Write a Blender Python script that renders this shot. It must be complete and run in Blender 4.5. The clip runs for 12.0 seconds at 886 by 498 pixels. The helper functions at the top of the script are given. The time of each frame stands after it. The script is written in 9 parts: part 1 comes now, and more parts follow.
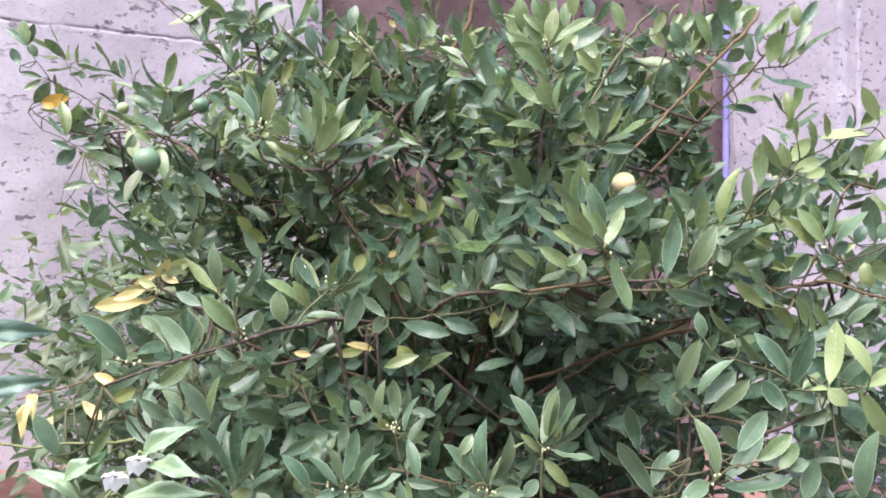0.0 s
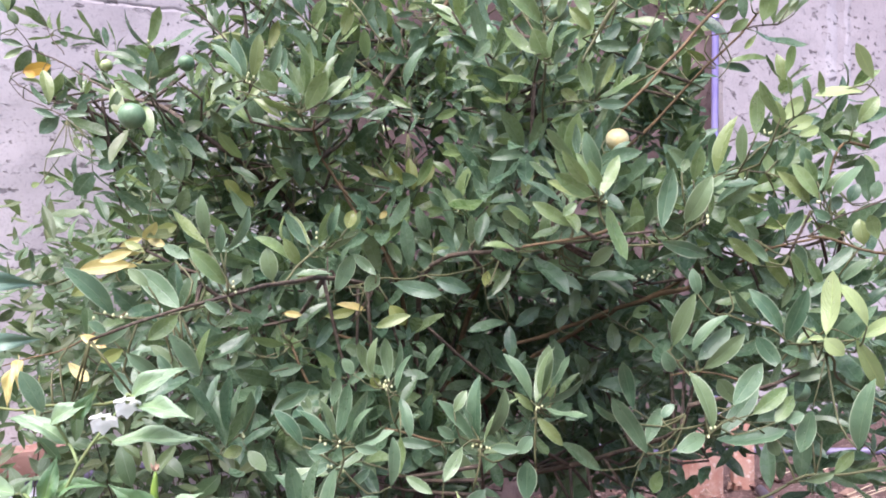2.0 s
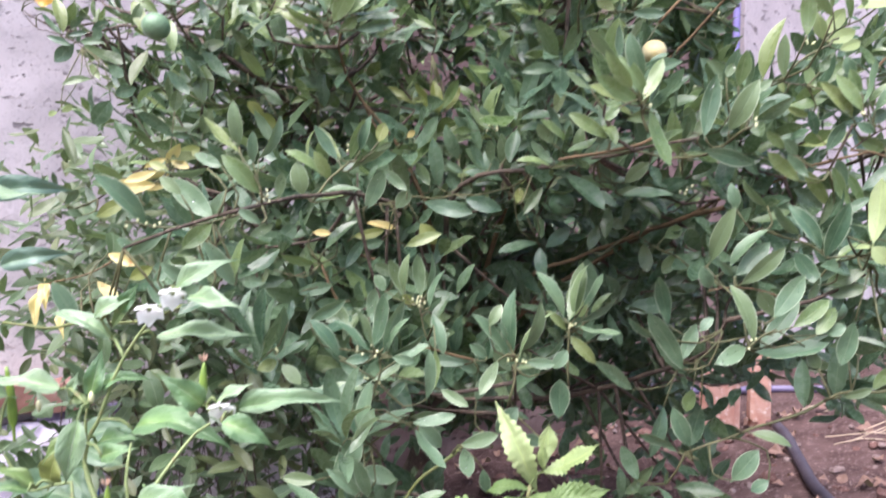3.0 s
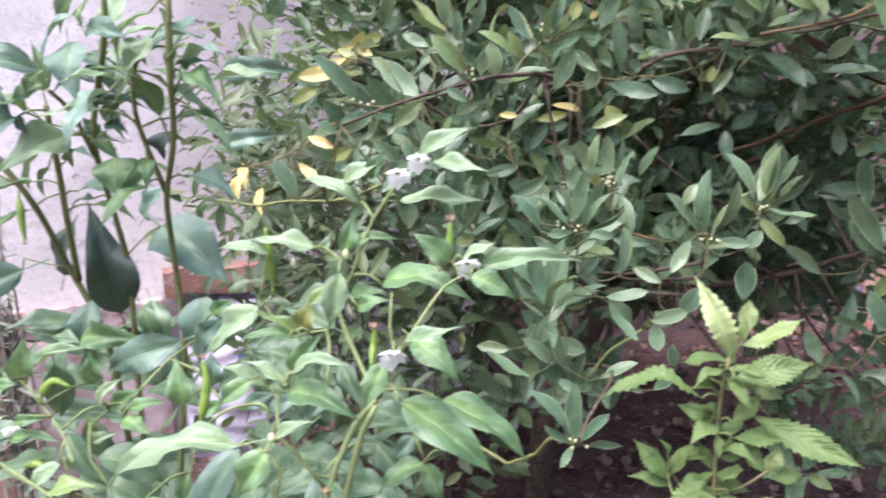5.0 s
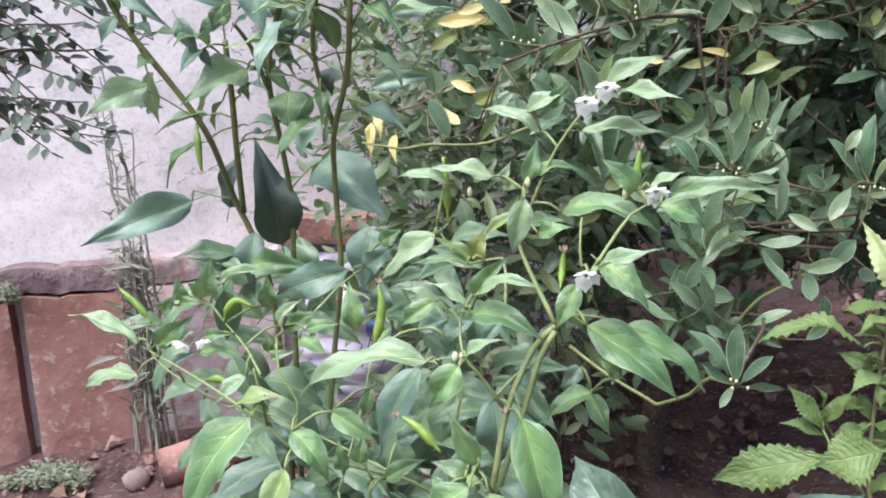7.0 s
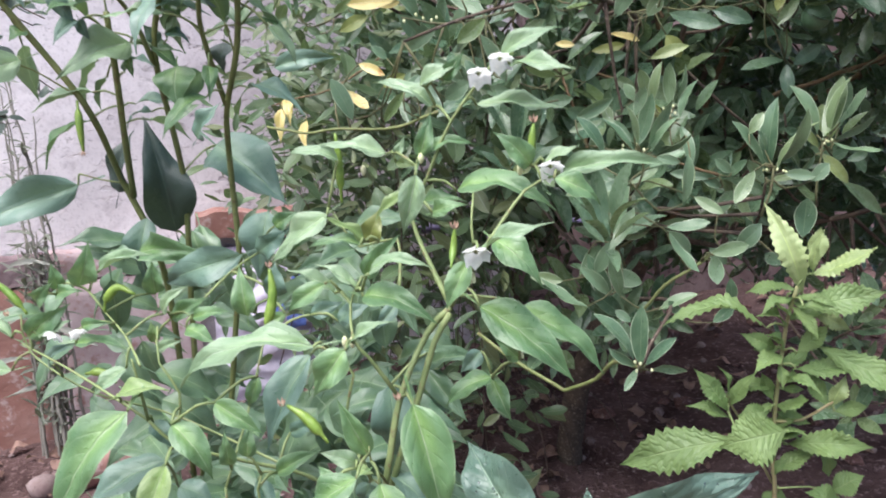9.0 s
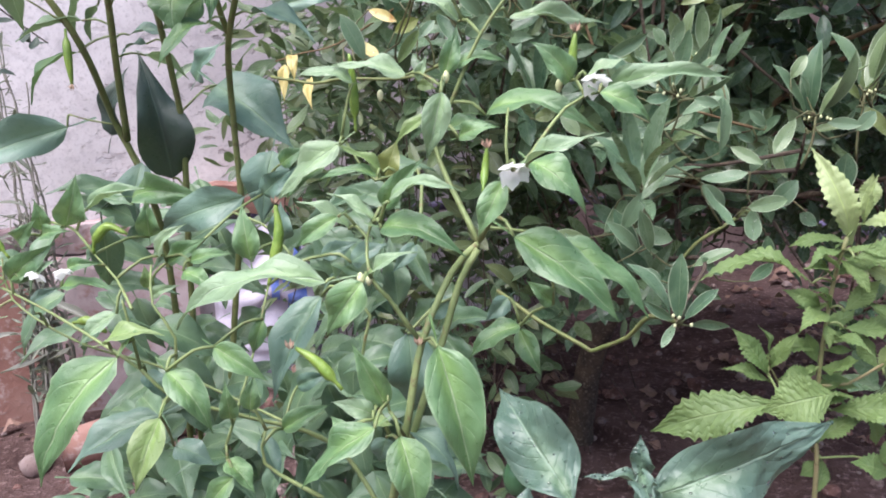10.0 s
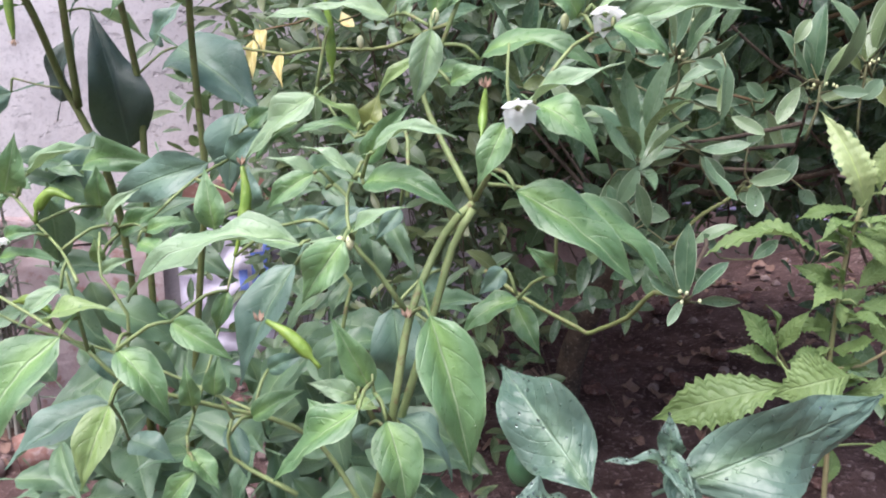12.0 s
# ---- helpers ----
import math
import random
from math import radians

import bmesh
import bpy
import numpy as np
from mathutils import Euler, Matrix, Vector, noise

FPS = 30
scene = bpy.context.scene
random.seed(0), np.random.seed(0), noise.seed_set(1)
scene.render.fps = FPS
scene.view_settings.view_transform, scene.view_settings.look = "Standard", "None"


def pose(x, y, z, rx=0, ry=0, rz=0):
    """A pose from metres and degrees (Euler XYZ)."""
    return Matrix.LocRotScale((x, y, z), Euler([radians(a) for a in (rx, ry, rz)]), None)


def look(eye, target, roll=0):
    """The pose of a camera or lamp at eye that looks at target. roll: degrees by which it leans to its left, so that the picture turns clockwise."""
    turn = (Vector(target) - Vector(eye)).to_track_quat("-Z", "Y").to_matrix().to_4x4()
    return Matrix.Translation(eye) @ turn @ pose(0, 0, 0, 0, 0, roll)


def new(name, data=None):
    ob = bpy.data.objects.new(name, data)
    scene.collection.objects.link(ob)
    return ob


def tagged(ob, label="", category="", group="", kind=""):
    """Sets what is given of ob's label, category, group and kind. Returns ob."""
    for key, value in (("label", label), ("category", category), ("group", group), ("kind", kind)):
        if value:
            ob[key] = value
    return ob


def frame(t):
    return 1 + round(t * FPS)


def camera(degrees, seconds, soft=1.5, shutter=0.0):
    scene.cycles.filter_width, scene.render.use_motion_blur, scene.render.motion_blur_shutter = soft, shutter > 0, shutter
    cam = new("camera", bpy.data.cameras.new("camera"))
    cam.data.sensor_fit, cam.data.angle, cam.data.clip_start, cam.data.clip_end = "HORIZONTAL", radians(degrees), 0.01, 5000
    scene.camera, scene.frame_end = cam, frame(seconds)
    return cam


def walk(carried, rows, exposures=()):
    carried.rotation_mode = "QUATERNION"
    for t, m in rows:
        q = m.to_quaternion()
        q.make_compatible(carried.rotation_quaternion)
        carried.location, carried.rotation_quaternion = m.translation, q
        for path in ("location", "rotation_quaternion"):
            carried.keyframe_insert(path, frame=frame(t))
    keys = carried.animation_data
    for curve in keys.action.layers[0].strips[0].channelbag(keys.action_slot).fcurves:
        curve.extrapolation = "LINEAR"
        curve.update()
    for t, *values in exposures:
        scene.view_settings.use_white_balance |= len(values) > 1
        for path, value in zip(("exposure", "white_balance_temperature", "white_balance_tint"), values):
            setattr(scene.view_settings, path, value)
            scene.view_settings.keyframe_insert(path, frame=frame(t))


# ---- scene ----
cam = camera(56.9, 12.0, soft=1.8, shutter=0.5)
PATH = [
    (0, (-0.017, 0.017, 0.986), (0.008, 2.017, 1.004), -0.2),
    (0.5, (-0.018, 0.022, 0.985), (0.015, 2.021, 1.007), -0.0),
    (1, (-0.016, 0.024, 0.981), (0.026, 2.024, 0.988), 0.1),
    (1.5, (-0.018, 0.028, 0.969), (0.028, 2.027, 0.953), 0.0),
    (2, (-0.022, 0.03, 0.955), (0.033, 2.029, 0.935), -0.5),
    (2.5, (-0.035, 0.039, 0.937), (0.033, 2.038, 0.888), -0.9),
    (3, (-0.049, 0.046, 0.916), (-0.015, 2.041, 0.776), -0.7),
    (3.2, (-0.056, 0.048, 0.91), (-0.038, 2.04, 0.728), -0.7),
    (4.8, (-0.104, 0.016, 0.9), (-0.328, 1.968, 0.528), -0.9),
    (5, (-0.117, 0.015, 0.898), (-0.391, 1.961, 0.523), -1.5),
    (5.5, (-0.145, 0.007, 0.891), (-0.514, 1.93, 0.484), -1.3),
    (6, (-0.162, -0.001, 0.885), (-0.581, 1.905, 0.447), -1.2),
    (6.5, (-0.175, -0.011, 0.884), (-0.643, 1.883, 0.446), -1.2),
    (6.7, (-0.181, -0.013, 0.88), (-0.663, 1.875, 0.433), -1.2),
    (8.3, (-0.167, 0.001, 0.87), (-0.52, 1.917, 0.417), -0.8),
    (8.5, (-0.159, 0.004, 0.87), (-0.509, 1.918, 0.407), -0.7),
    (9, (-0.158, 0.015, 0.857), (-0.471, 1.937, 0.4), -0.6),
    (9.5, (-0.17, 0.042, 0.823), (-0.463, 1.965, 0.358), -0.5),
    (10, (-0.182, 0.058, 0.808), (-0.492, 1.975, 0.332), -0.2),
    (10.5, (-0.192, 0.07, 0.796), (-0.479, 1.987, 0.304), 0.2),
    (11, (-0.194, 0.083, 0.788), (-0.5, 1.996, 0.293), 0.0),
    (11.5, (-0.198, 0.098, 0.773), (-0.479, 2.012, 0.265), 0.3),
    (12, (-0.2, 0.105, 0.773), (-0.44, 2.034, 0.305), 0.0),
]
walk(cam, [(t, look(eye, target, roll)) for t, eye, target, roll in PATH], [(0, 1.80, 6060, 20), (3, 1.82, 6070, 19), (5.5, 1.68, 6060, 20), (6.5, 1.54, 6080, 14), (8.5, 1.48, 6090, 11), (9.5, 1.46, 6080, 15), (12, 1.45, 6080, 16)])

# ---- sky and sun ----
world = bpy.data.worlds.new("world")
scene.world = world
world.use_nodes = True
wn = world.node_tree
sky = wn.nodes.new("ShaderNodeTexSky")
sky.sky_type = "NISHITA"
sky.sun_disc = False
sky.sun_elevation = radians(63)
sky.sun_rotation = radians(212)
sky.air_density, sky.dust_density, sky.ozone_density = 1.0, 4.0, 1.0
wn.links.new(sky.outputs[0], wn.nodes["Background"].inputs[0])
wn.nodes["Background"].inputs[1].default_value = 0.085

sun = new("sun", bpy.data.lights.new("sun", "SUN"))
sun.data.energy, sun.data.angle, sun.data.color = 2.5, radians(60), (1.0, 0.965, 0.93)
sun.matrix_world = look((-1.35, -2.15, 5.2), (0, 0, 0))


# ---- materials ----
def nodes_of(name):
    m = bpy.data.materials.new(name)
    m.use_nodes = True
    t = m.node_tree
    return m, t, t.nodes["Principled BSDF"], t.nodes["Material Output"]


def node(t, kind, **inputs):
    n = t.nodes.new(kind)
    for k, v in inputs.items():
        key = k.replace("_", " ")
        if hasattr(v, "is_output"):
            t.links.new(v, n.inputs[key])
        else:
            n.inputs[key].default_value = v
    return n


def math_node(t, op, a, b=0.0, c=0.0):
    n = t.nodes.new("ShaderNodeMath")
    n.operation = op
    for i, v in enumerate((a, b, c)):
        if hasattr(v, "is_output"):
            t.links.new(v, n.inputs[i])
        else:
            n.inputs[i].default_value = v
    return n.outputs[0]


def ramp(t, fac, lo, hi, a=0.0, b=1.0):
    n = t.nodes.new("ShaderNodeMapRange")
    n.interpolation_type = "SMOOTHSTEP"
    t.links.new(fac, n.inputs["Value"])
    n.inputs["From Min"].default_value, n.inputs["From Max"].default_value = lo, hi
    n.inputs["To Min"].default_value, n.inputs["To Max"].default_value = a, b
    return n.outputs[0]


def mix(t, fac, a, b, blend="MIX"):
    n = t.nodes.new("ShaderNodeMix")
    n.data_type, n.blend_type = "RGBA", blend
    for i, v in ((0, fac), (6, a), (7, b)):
        if hasattr(v, "is_output"):
            t.links.new(v, n.inputs[i])
        else:
            n.inputs[i].default_value = v if i == 0 else (*v, 1.0)
    return n.outputs[2]


def noise_tex(t, coord, scale, detail=4.0, rough=0.55):
    n = t.nodes.new("ShaderNodeTexNoise")
    t.links.new(coord, n.inputs["Vector"])
    n.inputs["Scale"].default_value, n.inputs["Detail"].default_value = scale, detail
    n.inputs["Roughness"].default_value = rough
    return n.outputs["Fac"]


def bump(t, bsdf, height, strength, distance):
    n = t.nodes.new("ShaderNodeBump")
    n.inputs["Strength"].default_value, n.inputs["Distance"].default_value = strength, distance
    t.links.new(height, n.inputs["Height"])
    t.links.new(n.outputs[0], bsdf.inputs["Normal"])


def leaf_material(name, deep, bright, rib, rough=0.42, glow=0.22, joined=False, vein=7.0, spots=None, margin=0.3, edge=None, other=None, heart=0.0, relief=0.0012, thin_tint=None, spec=0.6, ribbed=0.5, quilt=0.08):
    """A leaf's skin: hue from leaf to leaf, a pale midrib and side veins, a thin pale margin, blotches, dew-fine relief."""
    m, t, p, out = nodes_of(name)
    uv = t.nodes.new("ShaderNodeTexCoord").outputs["UV"]
    sep = node(t, "ShaderNodeSeparateXYZ", Vector=uv)
    across = math_node(t, "ABSOLUTE", math_node(t, "MULTIPLY_ADD", sep.outputs[0], 2.0, -1.0))
    along = sep.outputs[1]
    place = t.nodes.new("ShaderNodeNewGeometry")
    if joined:
        chance = place.outputs["Random Per Island"]
    else:
        chance = t.nodes.new("ShaderNodeObjectInfo").outputs["Random"]
    fine = noise_tex(t, place.outputs["Position"], 90.0, 3.0)
    wide = noise_tex(t, place.outputs["Position"], 22.0, 3.0)
    shade = math_node(t, "ADD", math_node(t, "MULTIPLY", chance, 0.75), math_node(t, "MULTIPLY_ADD", wide, 0.7, -0.25))
    col = mix(t, shade, deep, bright)
    mottle = noise_tex(t, place.outputs["Position"], 55.0, 4.0, 0.65)
    col = mix(t, ramp(t, mottle, 0.46, 0.62, 0.0, 0.35), col, bright)
    col = mix(t, ramp(t, mottle, 0.46, 0.32, 0.0, 0.40), col, deep)
    if other:
        second = math_node(t, "FRACT", math_node(t, "MULTIPLY", chance, 7.31))
        col = mix(t, ramp(t, second, 0.5, 1.0, 0.0, 0.6), col, other)
    if spots:
        col = mix(t, ramp(t, fine, 0.6, 0.72), col, spots)
    if heart:
        inner = math_node(t, "MULTIPLY", ramp(t, along, 0.75, 0.05), ramp(t, across, 0.7, 0.0))
        col = mix(t, math_node(t, "MULTIPLY", inner, heart), col, (0.25, 0.41, 0.10))
    ribs = ramp(t, across, 0.06, 0.015)
    lane = math_node(t, "MULTIPLY_ADD", math_node(t, "POWER", across, 1.5), -0.30, along)
    wave = math_node(t, "ABSOLUTE", math_node(t, "SINE", math_node(t, "MULTIPLY", lane, vein * math.pi)))
    side = ramp(t, wave, 0.20, 0.0, 0.0, 0.28 * ribbed)
    lines = math_node(t, "MAXIMUM", math_node(t, "MULTIPLY", ribs, min(1.0, 1.6 * ribbed)), side)
    col = mix(t, lines, col, rib)
    # pale leaf margin; light caught by the edge is put into this colour too
    col = mix(t, ramp(t, across, 0.88, 0.97, 0.0, margin), col, edge or rib)
    t.links.new(col, p.inputs["Base Color"])
    p.inputs["Specular IOR Level"].default_value = spec
    dew = ramp(t, noise_tex(t, place.outputs["Position"], 420.0, 1.0), 0.66, 0.72)
    t.links.new(math_node(t, "MULTIPLY_ADD", dew, -0.25, ramp(t, fine, 0.3, 0.7, rough - 0.08, rough + 0.1)), p.inputs["Roughness"])
    height = math_node(t, "ADD", math_node(t, "MULTIPLY_ADD", math_node(t, "MAXIMUM", ribs, side), -0.8, fine), math_node(t, "MULTIPLY", dew, 0.4))
    height = math_node(t, "MULTIPLY_ADD", wave, quilt, height)
    bump(t, p, height, 0.5, relief)
    thin = node(t, "ShaderNodeBsdfTranslucent", Color=mix(t, 0.5, bright, thin_tint or (0.27, 0.39, 0.12)))
    both = t.nodes.new("ShaderNodeMixShader")
    both.inputs[0].default_value = glow
    t.links.new(p.outputs[0], both.inputs[1])
    t.links.new(thin.outputs[0], both.inputs[2])
    t.links.new(both.outputs[0], out.inputs["Surface"])
    return m


def rough_material(name, a, b, c=None, scale=6.0, rough=0.85, relief=0.004, grain=60.0, spec=0.3):
    """Plain matter with wide stains, fine grain and relief."""
    m, t, p, out = nodes_of(name)
    at = t.nodes.new("ShaderNodeNewGeometry").outputs["Position"]
    wide, fine = noise_tex(t, at, scale, 5.0, 0.6), noise_tex(t, at, grain, 5.0, 0.65)
    col = mix(t, ramp(t, wide, 0.3, 0.7), a, b)
    if c:
        col = mix(t, ramp(t, fine, 0.52, 0.7), col, c)
    t.links.new(col, p.inputs["Base Color"])
    p.inputs["Roughness"].default_value = rough
    p.inputs["Specular IOR Level"].default_value = spec
    bump(t, p, math_node(t, "ADD", math_node(t, "MULTIPLY", wide, 0.6), fine), 0.7, relief)
    return m


def wall_material(name, a, b, stain, streak, pale_tone=None):
    """Weathered cement plaster: wide stains, a speckle of sand, streaks of dirt, small open pits."""
    m, t, p, out = nodes_of(name)
    at = t.nodes.new("ShaderNodeNewGeometry").outputs["Position"]
    wide, mid, fine = noise_tex(t, at, 2.2, 6.0, 0.65), noise_tex(t, at, 11.0, 6.0, 0.6), noise_tex(t, at, 140.0, 3.0)
    flat = node(t, "ShaderNodeMapping", Vector=at)
    flat.inputs["Scale"].default_value = (24.0, 24.0, 44.0)
    pits = noise_tex(t, flat.outputs[0], 1.0, 5.0, 0.66)
    rare = ramp(t, noise_tex(t, at, 4.3, 3.0), 0.30, 0.52)
    hole = math_node(t, "MULTIPLY", ramp(t, pits, 0.585, 0.645), rare)
    col = mix(t, ramp(t, wide, 0.35, 0.68), a, b)
    # a paler tone mixed in towards the left end, with fewer pits
    if pale_tone:
        along = node(t, "ShaderNodeSeparateXYZ", Vector=at).outputs[0]
        paling = ramp(t, math_node(t, "MULTIPLY_ADD", wide, 0.9, along), -0.40, -0.95, 0.0, 0.68)
        col = mix(t, paling, col, pale_tone)
        hole = math_node(t, "MULTIPLY", hole, math_node(t, "MULTIPLY_ADD", paling, -1.35, 1.0))
    col = mix(t, ramp(t, mid, 0.55, 0.75, 0.0, 0.55), col, stain)
    col = mix(t, ramp(t, fine, 0.5, 0.8, 0.0, 0.4), col, streak)
    col = mix(t, ramp(t, noise_tex(t, at, 38.0, 5.0, 0.7), 0.45, 0.72, 0.0, 0.35), col, stain)
    col = mix(t, math_node(t, "MULTIPLY", hole, 0.85), col, streak)
    t.links.new(col, p.inputs["Base Color"])
    p.inputs["Roughness"].default_value = 0.92
    p.inputs["Specular IOR Level"].default_value = 0.2
    height = math_node(t, "ADD", math_node(t, "MULTIPLY_ADD", hole, -1.6, math_node(t, "MULTIPLY", noise_tex(t, at, 38.0, 5.0, 0.7), 0.5)), math_node(t, "MULTIPLY", fine, 0.25))
    bump(t, p, height, 0.8, 0.0042)
    return m


CITRUS = dict(deep=(0.052, 0.112, 0.062), bright=(0.165, 0.255, 0.142), rib=(0.20, 0.28, 0.16), ribbed=0.35)
OLIVE = (0.165, 0.215, 0.085)
YELLOWISH = dict(deep=(0.16, 0.20, 0.05), bright=(0.25, 0.28, 0.08), rib=(0.36, 0.38, 0.14))
GOLD = dict(deep=(0.46, 0.37, 0.11), bright=(0.60, 0.51, 0.20), rib=(0.70, 0.60, 0.36))
LIME = dict(deep=(0.25, 0.335, 0.125), bright=(0.36, 0.435, 0.20), rib=(0.45, 0.58, 0.20))
CHILI = dict(deep=(0.060, 0.138, 0.056), bright=(0.148, 0.268, 0.110), rib=(0.33, 0.43, 0.25))
BIGLEAF = dict(deep=(0.072, 0.145, 0.104), bright=(0.145, 0.230, 0.176), rib=(0.18, 0.28, 0.16))
WEED = dict(deep=(0.098, 0.172, 0.050), bright=(0.172, 0.255, 0.082), rib=(0.21, 0.29, 0.12))
SHADY = dict(deep=(0.055, 0.082, 0.062), bright=(0.110, 0.148, 0.112), rib=(0.11, 0.14, 0.10))
SKINS = {
    "citrus": leaf_material("citrus leaf", **CITRUS, rough=0.36, glow=0.14, margin=0.85, edge=(0.44, 0.52, 0.36), other=OLIVE, spec=0.55),
    # citrus skin darkened: the inner crown's shade is put into its colour
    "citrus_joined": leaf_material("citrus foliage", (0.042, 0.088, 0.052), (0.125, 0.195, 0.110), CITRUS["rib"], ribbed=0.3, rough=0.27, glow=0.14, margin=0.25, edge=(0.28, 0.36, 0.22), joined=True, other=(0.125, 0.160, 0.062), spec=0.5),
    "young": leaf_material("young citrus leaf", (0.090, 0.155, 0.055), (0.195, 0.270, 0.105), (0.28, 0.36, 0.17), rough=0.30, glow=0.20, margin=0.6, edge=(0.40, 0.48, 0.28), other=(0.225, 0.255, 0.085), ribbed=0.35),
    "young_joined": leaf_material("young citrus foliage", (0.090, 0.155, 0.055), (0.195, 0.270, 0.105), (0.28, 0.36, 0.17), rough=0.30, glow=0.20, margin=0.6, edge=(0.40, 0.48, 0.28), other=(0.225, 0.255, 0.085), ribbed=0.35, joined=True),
    "yellowish": leaf_material("yellowing citrus leaf", **YELLOWISH, glow=0.2),
    "yellowish_joined": leaf_material("yellowing citrus foliage", **YELLOWISH, glow=0.2, joined=True),
    "gold_joined": leaf_material("yellow foliage", **GOLD, glow=0.25, spots=(0.45, 0.22, 0.06), joined=True),
    "lime_joined": leaf_material("lime green foliage", **LIME, glow=0.3, joined=True),
    "amber_joined": leaf_material("orange leaf", (0.62, 0.32, 0.03), (0.75, 0.45, 0.07), (0.80, 0.55, 0.15), glow=0.3, joined=True),
    "gold": leaf_material("yellow leaf", **GOLD, glow=0.25, spots=(0.45, 0.22, 0.06)),
    "lime": leaf_material("lime green leaf", **LIME, glow=0.3, vein=9.0, quilt=0.25),
    "chili": leaf_material("chili leaf", **CHILI, rough=0.46, glow=0.22, vein=5.5, margin=0.35, heart=0.58, relief=0.003, spec=0.7, ribbed=0.5),
    # paler copy of chili: sky sheen on upturned leaves put into its colour
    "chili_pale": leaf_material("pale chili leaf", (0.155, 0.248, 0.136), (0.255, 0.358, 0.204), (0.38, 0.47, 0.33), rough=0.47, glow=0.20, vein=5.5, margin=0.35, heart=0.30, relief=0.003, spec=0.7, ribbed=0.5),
    "chili_fresh": leaf_material("fresh chili leaf", (0.115, 0.195, 0.060), (0.225, 0.315, 0.115), (0.34, 0.42, 0.22), rough=0.46, glow=0.24, vein=5.5, margin=0.35, heart=0.4, relief=0.003, spec=0.65, ribbed=0.5),
    "chili_joined": leaf_material("chili foliage", (0.068, 0.132, 0.074), (0.142, 0.225, 0.128), (0.24, 0.33, 0.19), 0.42, 0.16, True, 5.5, None, 0.1, None, None, 0.2),
    "under_joined": leaf_material("undergrowth", (0.038, 0.075, 0.036), (0.110, 0.175, 0.082), (0.20, 0.26, 0.16), rough=0.42, glow=0.2, vein=5.0, joined=True, other=(0.15, 0.15, 0.06)),
    # dark skin: the shade on a leaf's underside is put into its colour
    "shaded": leaf_material("leaf with shade in colour", (0.024, 0.044, 0.034), (0.046, 0.072, 0.057), (0.07, 0.11, 0.08), rough=0.5, glow=0.08, margin=0.1),
    "bigleaf": leaf_material("blue green leaf", **BIGLEAF, rough=0.48, spec=0.7, glow=0.16, vein=6.0, margin=0.1, heart=0.15, relief=0.002),
    "wetleaf": leaf_material("wet blue green leaf", (0.066, 0.120, 0.086), (0.122, 0.185, 0.145), (0.20, 0.29, 0.20), rough=0.42, spec=0.65, glow=0.14, vein=9.0, margin=0.2, heart=0.20, relief=0.003, ribbed=0.5),
    "weed": leaf_material("weed leaf", **WEED, rough=0.55, glow=0.25, vein=9.0, margin=0.1, relief=0.003, quilt=0.40),
    "shady_joined": leaf_material("dark foliage", **SHADY, rough=0.5, glow=0.08, joined=True),
}
BARK = rough_material("bark", (0.050, 0.038, 0.032), (0.11, 0.080, 0.058), (0.20, 0.16, 0.12), 30.0, 0.85, 0.003, 160.0)
TAN_BARK = rough_material("tan bark", (0.11, 0.075, 0.040), (0.19, 0.125, 0.065), (0.09, 0.06, 0.035), 40.0, 0.75, 0.002, 200.0)
GREEN_STEM = rough_material("green stem", (0.145, 0.195, 0.075), (0.235, 0.290, 0.120), (0.17, 0.14, 0.07), 40.0, 0.5, 0.001, 150.0)
TWIG = rough_material("young twig", (0.075, 0.085, 0.040), (0.13, 0.13, 0.06), (0.09, 0.06, 0.04), 40.0, 0.6, 0.001, 150.0)
WEED_STEM = rough_material("reddish weed stem", (0.19, 0.21, 0.09), (0.25, 0.20, 0.11), (0.15, 0.13, 0.06), 30.0, 0.6, 0.001, 150.0)
OLIVE_STEM = rough_material("olive stem", (0.125, 0.155, 0.052), (0.20, 0.225, 0.085), (0.13, 0.10, 0.055), 40.0, 0.55, 0.001, 150.0)
DRY_STEM = rough_material("dry stalk", (0.22, 0.205, 0.175), (0.32, 0.30, 0.26), None, 40.0, 0.9, 0.001, 150.0)
PETAL = leaf_material("white petal", (0.90, 0.90, 0.88), (0.93, 0.93, 0.91), (0.90, 0.91, 0.88), rough=0.6, glow=0.6, thin_tint=(0.95, 0.95, 0.92))
CREAM = rough_material("cream bud", (0.48, 0.52, 0.26), (0.62, 0.62, 0.38), None, 60.0, 0.6, 0.0005, 200.0)
BROWN_DRY = rough_material("dried petal", (0.26, 0.16, 0.115), (0.42, 0.30, 0.22), None, 60.0, 0.9, 0.001, 200.0)
CHILI_FRUIT = rough_material("green chili skin", (0.115, 0.215, 0.030), (0.225, 0.325, 0.060), (0.16, 0.26, 0.045), 60.0, 0.32, 0.002, 140.0, 0.5)
CITRUS_FRUIT = rough_material("green citrus rind", (0.10, 0.19, 0.10), (0.17, 0.27, 0.15), (0.20, 0.31, 0.18), 25.0, 0.35, 0.0008, 500.0, 0.5)
PALE_FRUIT = rough_material("pale citrus rind", (0.30, 0.40, 0.16), (0.42, 0.50, 0.24), None, 25.0, 0.35, 0.0008, 500.0, 0.5)
RIPE_FRUIT = rough_material("ripening citrus rind", (0.66, 0.62, 0.40), (0.72, 0.52, 0.16), None, 30.0, 0.4, 0.0008, 500.0, 0.5)
PEPPER_FRUIT = rough_material("green pepper skin", (0.030, 0.078, 0.036), (0.055, 0.120, 0.056), None, 25.0, 0.25, 0.0004, 100.0, 0.5)
